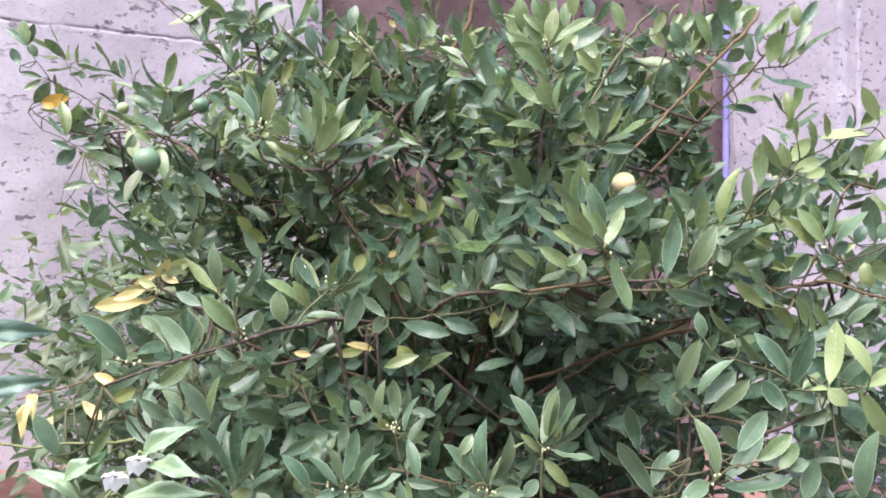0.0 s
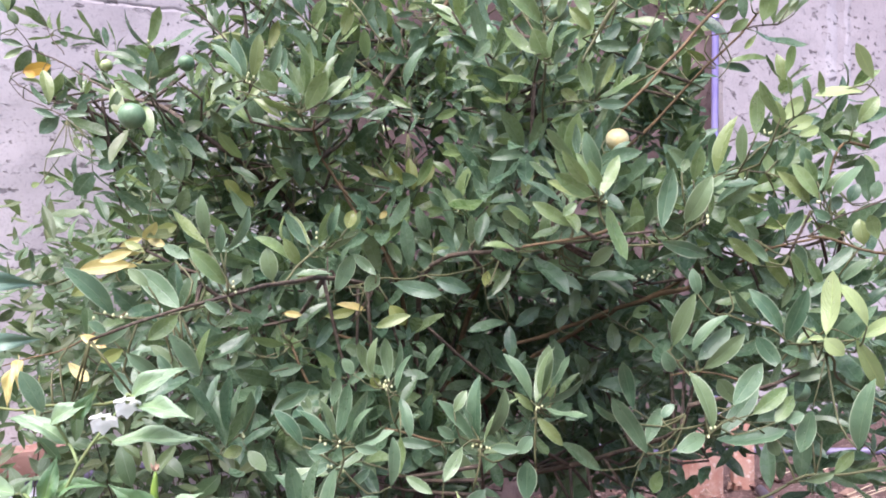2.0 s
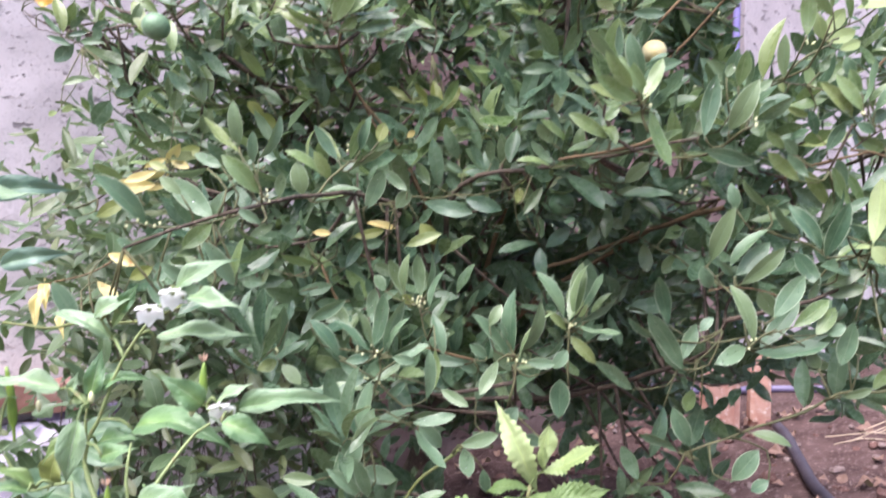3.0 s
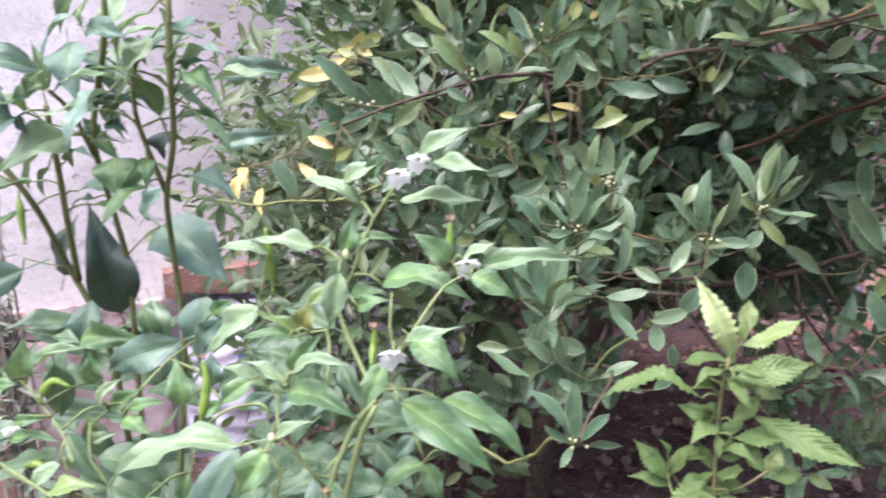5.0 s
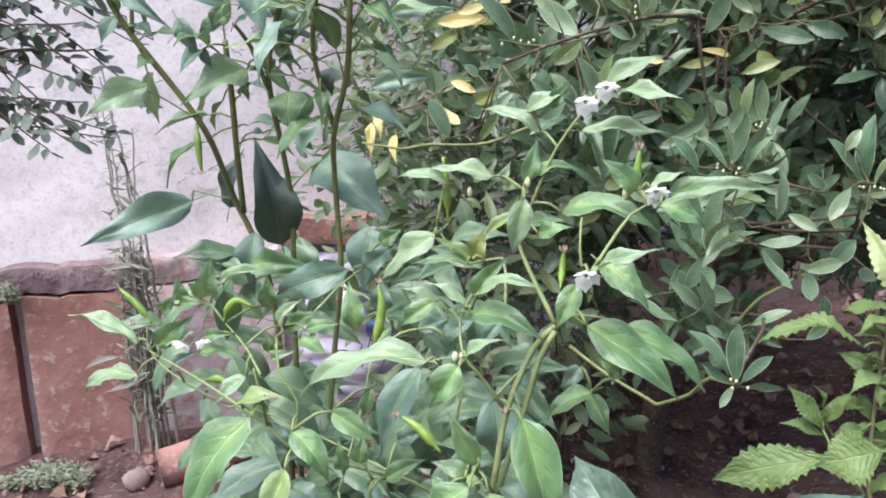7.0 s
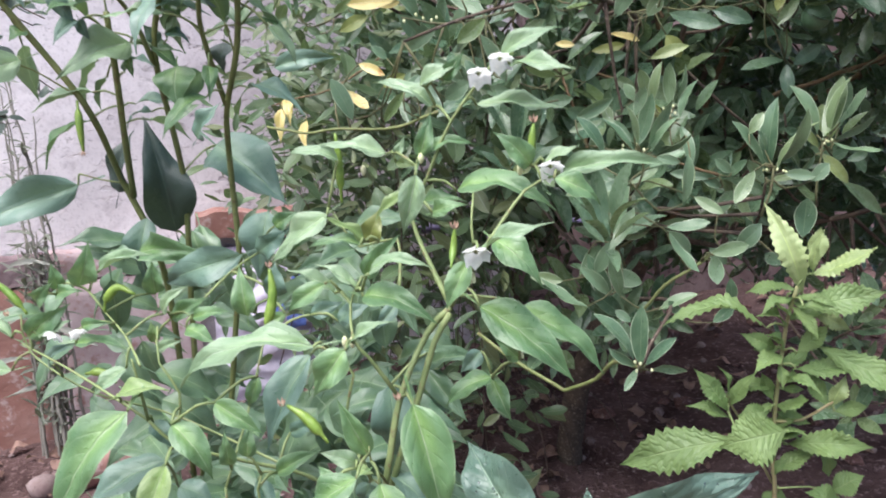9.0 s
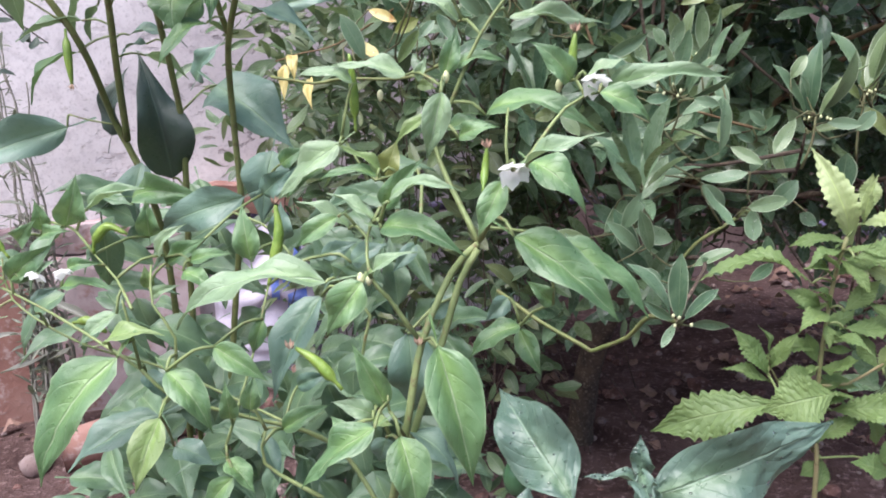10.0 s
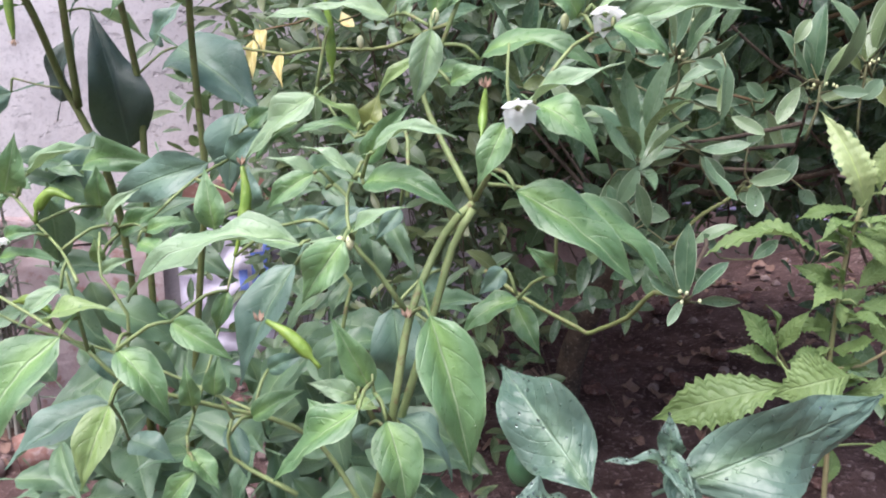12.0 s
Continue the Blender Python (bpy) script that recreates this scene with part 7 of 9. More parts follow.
def front_chili():
    plant = root("chili_plant", (-0.30, 0.52, ground_height(-0.30, 0.52)), "leafy green chili plant with white flowers and slim pods", "plant")
    stem(plant, ((-0.31, 0.53, 0.03), (-0.30, 0.51, 0.30), (-0.287, 0.500, 0.532)), 0.0075, 0.006)
    stem(plant, ((-0.287, 0.500, 0.532), (-0.274, 0.490, 0.591), (-0.266, 0.500, 0.642), (-0.251, 0.520, 0.680), (-0.236, 0.523, 0.697)), 0.0045, 0.0036)
    stem(plant, ((-0.287, 0.500, 0.532), (-0.272, 0.500, 0.583), (-0.254, 0.510, 0.645), (-0.246, 0.515, 0.675), (-0.236, 0.520, 0.694)), 0.0045, 0.0036)
    stem(plant, ((-0.236, 0.523, 0.697), (-0.266, 0.550, 0.750), (-0.256, 0.550, 0.777), (-0.239, 0.550, 0.816), (-0.212, 0.555, 0.853)), 0.0034, 0.0014)
    stem(plant, ((-0.266, 0.550, 0.746), (-0.264, 0.550, 0.777), (-0.261, 0.550, 0.794)), 0.0022, 0.001)
    stem(plant, ((-0.235, 0.522, 0.699), (-0.215, 0.490, 0.737), (-0.188, 0.520, 0.776), (-0.168, 0.525, 0.785)), 0.0032, 0.0014)
    stem(plant, ((-0.215, 0.490, 0.737), (-0.218, 0.490, 0.758), (-0.218, 0.500, 0.777)), 0.0018, 0.0011)
    stem(plant, ((-0.267, 0.500, 0.642), (-0.284, 0.495, 0.669), (-0.295, 0.495, 0.682), (-0.300, 0.510, 0.701), (-0.296, 0.510, 0.710)), 0.0028, 0.0012)
    stem(plant, ((-0.282, 0.480, 0.592), (-0.300, 0.490, 0.632), (-0.294, 0.490, 0.660), (-0.309, 0.490, 0.676)), 0.0026, 0.0014)
    stem(plant, ((-0.272, 0.530, 0.698), (-0.279, 0.560, 0.734), (-0.309, 0.570, 0.725), (-0.330, 0.575, 0.750)), 0.0024, 0.0013)
    stem(plant, ((-0.300, 0.560, 0.480), (-0.340, 0.560, 0.540), (-0.392, 0.530, 0.572), (-0.428, 0.505, 0.594), (-0.445, 0.500, 0.614), (-0.509, 0.520, 0.637), (-0.565, 0.540, 0.650)), 0.0032, 0.0014)
    stem(plant, ((-0.445, 0.500, 0.614), (-0.451, 0.500, 0.649), (-0.453, 0.500, 0.659)), 0.0022, 0.0012)
    stem(plant, ((-0.425, 0.500, 0.600), (-0.420, 0.500, 0.636), (-0.433, 0.500, 0.657), (-0.443, 0.520, 0.676)), 0.0022, 0.0012)
    stem(plant, ((-0.340, 0.560, 0.540), (-0.471, 0.590, 0.574), (-0.525, 0.560, 0.605), (-0.586, 0.575, 0.630), (-0.590, 0.575, 0.661)), 0.0022, 0.0013)
    stem(plant, ((-0.330, 0.500, 0.535), (-0.367, 0.500, 0.556), (-0.365, 0.500, 0.579)), 0.0028, 0.0014)
    stem(plant, ((-0.274, 0.490, 0.585), (-0.279, 0.470, 0.611), (-0.280, 0.470, 0.621)), 0.0018, 0.001)
    stem(plant, ((-0.392, 0.500, 0.566), (-0.385, 0.530, 0.610), (-0.381, 0.558, 0.655)), 0.002, 0.0011)
    stem(plant, ((-0.453, 0.510, 0.650), (-0.480, 0.540, 0.660), (-0.507, 0.560, 0.671)), 0.002, 0.0011)
    turned_leaf(plant, "broad", "chili", (-0.533, 0.570, 0.688), (-0.517, 0.564, 0.726), 0.87, -9)
    turned_leaf(plant, "broad", "chili", (-0.554, 0.574, 0.684), (-0.553, 0.567, 0.707), 0.91, 0)
    turned_leaf(plant, "chili", "chili", (-0.556, 0.575, 0.679), (-0.527, 0.567, 0.685), 0.91, 1)
    turned_leaf(plant, "chili", "chili_pale", (-0.515, 0.571, 0.700), (-0.462, 0.556, 0.719), 0.63, 36)
    turned_leaf(plant, "broad", "chili", (-0.470, 0.679, 0.846), (-0.505, 0.680, 0.823), 1.05, -1)
    turned_leaf(plant, "broad", "chili", (-0.489, 0.603, 0.674), (-0.485, 0.595, 0.704), 1.00, -6)
    turned_leaf(plant, "chili", "chili_pale", (-0.462, 0.565, 0.670), (-0.439, 0.563, 0.694), 0.92, 36)
    turned_leaf(plant, "chili", "chili", (-0.462, 0.575, 0.663), (-0.430, 0.574, 0.682), 1.06, 7)
    turned_leaf(plant, "chili", "chili", (-0.441, 0.569, 0.666), (-0.411, 0.571, 0.672), 1.01, 23)
    turned_leaf(plant, "broad", "chili", (-0.445, 0.565, 0.660), (-0.419, 0.560, 0.649), 0.86, 4)
    turned_leaf(plant, "broad", "chili_fresh", (-0.476, 0.573, 0.644), (-0.477, 0.571, 0.662), 0.93, -10)
    turned_leaf(plant, "chili", "chili_pale", (-0.471, 0.567, 0.640), (-0.446, 0.561, 0.651), 0.84, 8)
    turned_leaf(plant, "chili", "chili", (-0.557, 0.537, 0.658), (-0.523, 0.542, 0.683), 1.18, -7)
    turned_leaf(plant, "chili", "chili_pale", (-0.548, 0.535, 0.659), (-0.521, 0.539, 0.671), 1.07, 25)
    turned_leaf(plant, "chili", "chili", (-0.511, 0.535, 0.667), (-0.483, 0.531, 0.673), 0.93, 0)
    turned_leaf(plant, "chili", "chili", (-0.517, 0.534, 0.653), (-0.474, 0.530, 0.655), 0.76, 36)
    turned_leaf(plant, "chili", "bigleaf", (-0.554, 0.555, 0.627), (-0.523, 0.546, 0.651), 0.74, 36)
    turned_leaf(plant, "broad", "chili", (-0.565, 0.561, 0.677), (-0.544, 0.555, 0.696), 0.87, 2)
    turned_leaf(plant, "chili", "chili", (-0.451, 0.485, 0.627), (-0.493, 0.459, 0.552), 1.00, 36)
    turned_leaf(plant, "chili", "bigleaf", (-0.443, 0.514, 0.576), (-0.495, 0.488, 0.545), 1.20, 36)
    turned_leaf(plant, "chili", "chili_fresh", (-0.424, 0.480, 0.592), (-0.433, 0.461, 0.552), 1.22, 19)
    turned_leaf(plant, "chili", "chili", (-0.414, 0.475, 0.625), (-0.386, 0.471, 0.589), 1.12, 10)
    turned_leaf(plant, "broad", "bigleaf", (-0.447, 0.509, 0.609), (-0.433, 0.506, 0.591), 1.06, 3)
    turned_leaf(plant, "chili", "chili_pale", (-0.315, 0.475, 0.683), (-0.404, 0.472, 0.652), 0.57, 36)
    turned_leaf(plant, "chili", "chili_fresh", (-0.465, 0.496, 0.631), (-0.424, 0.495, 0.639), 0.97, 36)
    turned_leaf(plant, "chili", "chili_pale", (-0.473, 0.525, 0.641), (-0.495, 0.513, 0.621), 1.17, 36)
    turned_leaf(plant, "chili", "chili", (-0.388, 0.501, 0.584), (-0.390, 0.500, 0.611), 1.01, -8)
    turned_leaf(plant, "chili", "chili", (-0.373, 0.497, 0.593), (-0.371, 0.502, 0.615), 1.40, 12)
    turned_leaf(plant, "broad", "bigleaf", (-0.452, 0.545, 0.538), (-0.423, 0.547, 0.524), 1.09, 11)
    turned_leaf(plant, "chili", "chili", (-0.384, 0.477, 0.641), (-0.352, 0.476, 0.622), 1.10, -11)
    turned_leaf(plant, "chili", "chili", (-0.362, 0.498, 0.652), (-0.370, 0.499, 0.629), 1.05, 2)
    turned_leaf(plant, "chili", "bigleaf", (-0.330, 0.513, 0.663), (-0.355, 0.489, 0.603), 1.05, 36)
    turned_leaf(plant, "chili", "chili", (-0.361, 0.518, 0.571), (-0.330, 0.523, 0.588), 1.04, 8)
    turned_leaf(plant, "chili", "bigleaf", (-0.358, 0.541, 0.591), (-0.333, 0.538, 0.603), 1.18, -2)
    turned_leaf(plant, "chili", "chili", (-0.285, 0.486, 0.607), (-0.304, 0.484, 0.645), 1.00, -12)
    turned_leaf(plant, "chili", "chili_pale", (-0.289, 0.474, 0.606), (-0.313, 0.469, 0.615), 1.07, -2)
    turned_leaf(plant, "broad", "chili_fresh", (-0.288, 0.467, 0.607), (-0.276, 0.465, 0.605), 1.00, -4)
    turned_leaf(plant, "chili", "chili", (-0.279, 0.435, 0.618), (-0.320, 0.435, 0.580), 0.97, 36)
    turned_leaf(plant, "broad", "chili", (-0.299, 0.455, 0.602), (-0.309, 0.456, 0.613), 1.16, -11)
    turned_leaf(plant, "broad", "bigleaf", (-0.287, 0.493, 0.583), (-0.292, 0.495, 0.566), 1.48, 0)
    turned_leaf(plant, "chili", "chili", (-0.272, 0.463, 0.600), (-0.261, 0.452, 0.557), 1.35, 6)
    turned_leaf(plant, "chili", "bigleaf", (-0.274, 0.499, 0.585), (-0.243, 0.489, 0.555), 1.03, 33)
    turned_leaf(plant, "chili", "chili", (-0.251, 0.466, 0.653), (-0.230, 0.455, 0.578), 1.03, 4)
    turned_leaf(plant, "broad", "bigleaf", (-0.282, 0.538, 0.633), (-0.280, 0.545, 0.577), 0.97, -3)
    turned_leaf(plant, "broad", "chili", (-0.388, 0.492, 0.561), (-0.368, 0.485, 0.543), 0.97, 8)
    turned_leaf(plant, "chili", "bigleaf", (-0.375, 0.517, 0.565), (-0.361, 0.506, 0.539), 1.17, 11)
    turned_leaf(plant, "chili", "chili", (-0.382, 0.486, 0.553), (-0.403, 0.491, 0.524), 1.03, 12)
    turned_leaf(plant, "chili", "chili", (-0.289, 0.501, 0.709), (-0.238, 0.484, 0.698), 0.90, 16)
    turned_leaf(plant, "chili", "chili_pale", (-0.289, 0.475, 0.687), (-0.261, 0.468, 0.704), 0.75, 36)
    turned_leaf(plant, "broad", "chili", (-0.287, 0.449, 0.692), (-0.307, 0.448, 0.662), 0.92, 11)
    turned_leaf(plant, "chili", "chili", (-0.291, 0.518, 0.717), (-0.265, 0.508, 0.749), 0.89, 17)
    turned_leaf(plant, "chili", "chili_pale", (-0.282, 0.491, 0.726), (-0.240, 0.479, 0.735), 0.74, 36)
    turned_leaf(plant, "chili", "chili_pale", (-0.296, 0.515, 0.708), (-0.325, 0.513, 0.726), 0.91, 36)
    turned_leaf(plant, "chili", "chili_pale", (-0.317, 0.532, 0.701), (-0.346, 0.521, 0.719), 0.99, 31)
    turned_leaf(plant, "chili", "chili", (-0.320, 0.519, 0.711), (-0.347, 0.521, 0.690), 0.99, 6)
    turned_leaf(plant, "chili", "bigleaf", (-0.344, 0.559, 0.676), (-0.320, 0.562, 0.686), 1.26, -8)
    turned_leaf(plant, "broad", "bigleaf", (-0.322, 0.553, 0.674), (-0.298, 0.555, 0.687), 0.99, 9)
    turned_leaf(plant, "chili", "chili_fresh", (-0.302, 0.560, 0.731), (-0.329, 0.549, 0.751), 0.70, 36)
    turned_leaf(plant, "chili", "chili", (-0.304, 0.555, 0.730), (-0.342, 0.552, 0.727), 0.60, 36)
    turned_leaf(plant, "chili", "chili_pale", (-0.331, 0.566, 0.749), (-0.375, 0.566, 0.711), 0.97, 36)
    turned_leaf(plant, "chili", "chili", (-0.344, 0.575, 0.733), (-0.373, 0.578, 0.708), 0.94, 36)
    turned_leaf(plant, "broad", "bigleaf", (-0.413, 0.637, 0.702), (-0.379, 0.624, 0.727), 0.78, -8)
    turned_leaf(plant, "broad", "chili", (-0.395, 0.629, 0.726), (-0.375, 0.628, 0.739), 1.11, -3)
    turned_leaf(plant, "broad", "bigleaf", (-0.388, 0.606, 0.674), (-0.387, 0.604, 0.703), 1.14, 11)
    turned_leaf(plant, "chili", "chili", (-0.402, 0.580, 0.666), (-0.409, 0.587, 0.704), 1.12, -11)
    turned_leaf(plant, "broad", "chili", (-0.374, 0.586, 0.667), (-0.393, 0.589, 0.653), 0.84, 1)
    turned_leaf(plant, "broad", "yellowish", (-0.307, 0.590, 0.723), (-0.298, 0.589, 0.750), 1.12, 10)
    turned_leaf(plant, "chili", "chili_pale", (-0.258, 0.525, 0.784), (-0.267, 0.525, 0.745), 1.09, 1)
    turned_leaf(plant, "chili", "chili_fresh", (-0.268, 0.548, 0.769), (-0.292, 0.549, 0.749), 0.76, 36)
    turned_leaf(plant, "chili", "chili", (-0.263, 0.563, 0.757), (-0.228, 0.553, 0.762), 0.90, 31)
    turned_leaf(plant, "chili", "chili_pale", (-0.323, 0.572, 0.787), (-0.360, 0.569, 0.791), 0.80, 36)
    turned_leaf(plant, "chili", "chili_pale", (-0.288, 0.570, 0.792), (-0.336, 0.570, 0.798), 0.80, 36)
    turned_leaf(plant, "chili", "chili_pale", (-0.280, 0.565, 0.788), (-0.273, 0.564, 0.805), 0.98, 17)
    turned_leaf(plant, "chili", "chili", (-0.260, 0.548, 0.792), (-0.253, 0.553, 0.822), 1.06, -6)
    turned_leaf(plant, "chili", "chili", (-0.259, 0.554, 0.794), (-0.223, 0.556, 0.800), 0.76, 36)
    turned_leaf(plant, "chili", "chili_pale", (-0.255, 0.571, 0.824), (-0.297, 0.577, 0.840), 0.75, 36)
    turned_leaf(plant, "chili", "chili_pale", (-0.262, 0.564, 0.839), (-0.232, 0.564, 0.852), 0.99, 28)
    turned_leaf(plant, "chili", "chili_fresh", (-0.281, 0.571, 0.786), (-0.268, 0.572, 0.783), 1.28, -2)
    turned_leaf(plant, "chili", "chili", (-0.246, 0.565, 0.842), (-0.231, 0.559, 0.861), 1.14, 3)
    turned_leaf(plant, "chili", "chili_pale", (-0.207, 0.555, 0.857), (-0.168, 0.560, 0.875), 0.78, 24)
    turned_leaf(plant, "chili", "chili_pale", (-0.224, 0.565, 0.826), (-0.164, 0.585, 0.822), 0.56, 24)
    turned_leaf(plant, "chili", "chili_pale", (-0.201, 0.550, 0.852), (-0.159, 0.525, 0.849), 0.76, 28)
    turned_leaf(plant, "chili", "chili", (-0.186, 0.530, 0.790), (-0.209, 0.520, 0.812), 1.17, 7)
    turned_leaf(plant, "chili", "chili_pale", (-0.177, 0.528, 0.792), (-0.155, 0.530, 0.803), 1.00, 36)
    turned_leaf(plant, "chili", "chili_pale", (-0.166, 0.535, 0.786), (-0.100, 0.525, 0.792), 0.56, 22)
    turned_leaf(plant, "chili", "chili", (-0.170, 0.511, 0.785), (-0.142, 0.517, 0.768), 1.06, 12)
    turned_leaf(plant, "chili", "chili", (-0.236, 0.554, 0.769), (-0.169, 0.534, 0.761), 0.85, 36)
    turned_leaf(plant, "chili", "chili", (-0.250, 0.538, 0.757), (-0.225, 0.532, 0.764), 1.01, 7)
    turned_leaf(plant, "chili", "chili_pale", (-0.211, 0.466, 0.749), (-0.168, 0.455, 0.769), 0.62, 36)
    turned_leaf(plant, "chili", "chili", (-0.205, 0.495, 0.749), (-0.175, 0.484, 0.724), 1.18, 11)
    turned_leaf(plant, "chili", "chili", (-0.217, 0.466, 0.743), (-0.229, 0.461, 0.715), 1.24, 6)
    turned_leaf(plant, "chili", "chili", (-0.213, 0.490, 0.709), (-0.155, 0.485, 0.665), 0.99, 14)
    turned_leaf(plant, "chili", "chili", (-0.193, 0.528, 0.696), (-0.136, 0.528, 0.654), 0.90, 36)
    turned_leaf(plant, "broad", "chili", (-0.192, 0.547, 0.654), (-0.209, 0.542, 0.670), 0.88, 0)
    turned_leaf(plant, "chili", "chili", (-0.213, 0.566, 0.632), (-0.246, 0.562, 0.608), 1.02, 29)
    turned_leaf(plant, "chili", "chili", (-0.215, 0.585, 0.623), (-0.199, 0.573, 0.595), 1.23, -10)
    turned_leaf(plant, "chili", "bigleaf", (-0.282, 0.564, 0.685), (-0.296, 0.555, 0.667), 1.10, -6)
    turned_leaf(plant, "broad", "bigleaf", (-0.259, 0.564, 0.649), (-0.275, 0.564, 0.633), 1.08, -7)
    turned_leaf(plant, "broad", "bigleaf", (-0.222, 0.575, 0.648), (-0.237, 0.570, 0.632), 1.03, -5)
    turned_leaf(plant, "chili", "chili_pale", (-0.605, 0.580, 0.639), (-0.672, 0.580, 0.662), 0.75, 36)
    turned_leaf(plant, "chili", "chili_pale", (-0.601, 0.570, 0.615), (-0.656, 0.570, 0.595), 0.75, 36)
    chili_pod(plant, ((-0.376, 0.565, 0.708), (-0.374, 0.562, 0.687), (-0.381, 0.558, 0.655)), 0.0044)
    chili_pod(plant, ((-0.330, 0.464, 0.648), (-0.318, 0.462, 0.642), (-0.303, 0.460, 0.627)), 0.0038)
    chili_pod(plant, ((-0.327, 0.580, 0.805), (-0.325, 0.580, 0.786), (-0.324, 0.580, 0.755)), 0.0036)
    chili_pod(plant, ((-0.184, 0.530, 0.816), (-0.185, 0.530, 0.804), (-0.185, 0.530, 0.791)), 0.0030)
    chili_pod(plant, ((-0.481, 0.560, 0.686), (-0.495, 0.560, 0.691), (-0.506, 0.560, 0.679), (-0.507, 0.560, 0.671)), 0.0040)
    chili_pod(plant, ((-0.616, 0.580, 0.689), (-0.600, 0.580, 0.675), (-0.588, 0.580, 0.660)), 0.0036)
    chili_pod(plant, ((-0.504, 0.560, 0.614), (-0.516, 0.560, 0.622), (-0.529, 0.560, 0.620)), 0.0040)
    chili_pod(plant, ((-0.228, 0.490, 0.757), (-0.229, 0.490, 0.745), (-0.229, 0.480, 0.735)), 0.0026)
    flower(plant, (-0.212, 0.462, 0.750), (0.25, -0.62, -0.60), 0.82)
    flower(plant, (-0.173, 0.523, 0.791), (0.25, -0.62, -0.60), 0.82)
    flower(plant, (-0.521, 0.518, 0.668), (-0.35, -0.40, -0.85), 0.62)
    flower(plant, (-0.504, 0.518, 0.671), (0.45, -0.30, -0.85), 0.58)
    flower(plant, (-0.220, 0.543, 0.847), (0.25, -0.62, -0.60), 0.82)
    flower(plant, (-0.207, 0.548, 0.856), (0.25, -0.62, -0.60), 0.82)
    for spot in ((-0.307, 0.580, 0.779), (-0.295, 0.493, 0.681), (-0.300, 0.493, 0.681), (-0.259, 0.548, 0.792), (-0.192, 0.528, 0.788)):
        flower_bud(plant, spot)
    for spot in ((-0.228, 0.488, 0.757), (-0.333, 0.463, 0.648), (-0.184, 0.529, 0.817), (-0.605, 0.578, 0.658), (-0.267, 0.495, 0.642), (-0.376, 0.564, 0.709)):
        dried_flower(plant, spot)
    v, f = lathe([(max(0.0088 * math.sin(math.pi * i / 8) ** 0.8, 0.0008), 0.0105 * -math.cos(math.pi * i / 8)) for i in range(9)], 12)
    part("pepper", mesh_of("pepper", v, f, PEPPER_FRUIT), plant, Matrix.Translation((-0.205, 0.450, 0.588)), "round dark green unripe pepper")

    # leaves in the shade behind the near ones
    rng = random.Random(17)
    poses = []
    while len(poses) < 430:
        x, y, z = rng.uniform(-0.62, -0.22), rng.uniform(0.63, 0.90), rng.uniform(0.18, 0.70)
        if z > 0.66 - 0.25 * (y - 0.53) + 0.10 * math.sin(x * 30) or x > -0.22 - 0.25 * (y - 0.53):
            continue
        base = Vector((x, y, z))
        d = Vector((rng.uniform(-1, 1 if x < -0.3 else 0.1), rng.uniform(-0.6, 0.3), rng.uniform(-0.9, 0.35))).normalized()
        poses.append(leaf_pose(base, base + d * rng.uniform(0.04, 0.078), (rng.uniform(-0.5, 0.5), -0.6, 0.9), rng.uniform(0.8, 1.15)))
    part("foliage", joined_leaves("foliage", poses, "chili", "chili_joined"), plant, None, "", "stuff")


front_chili()


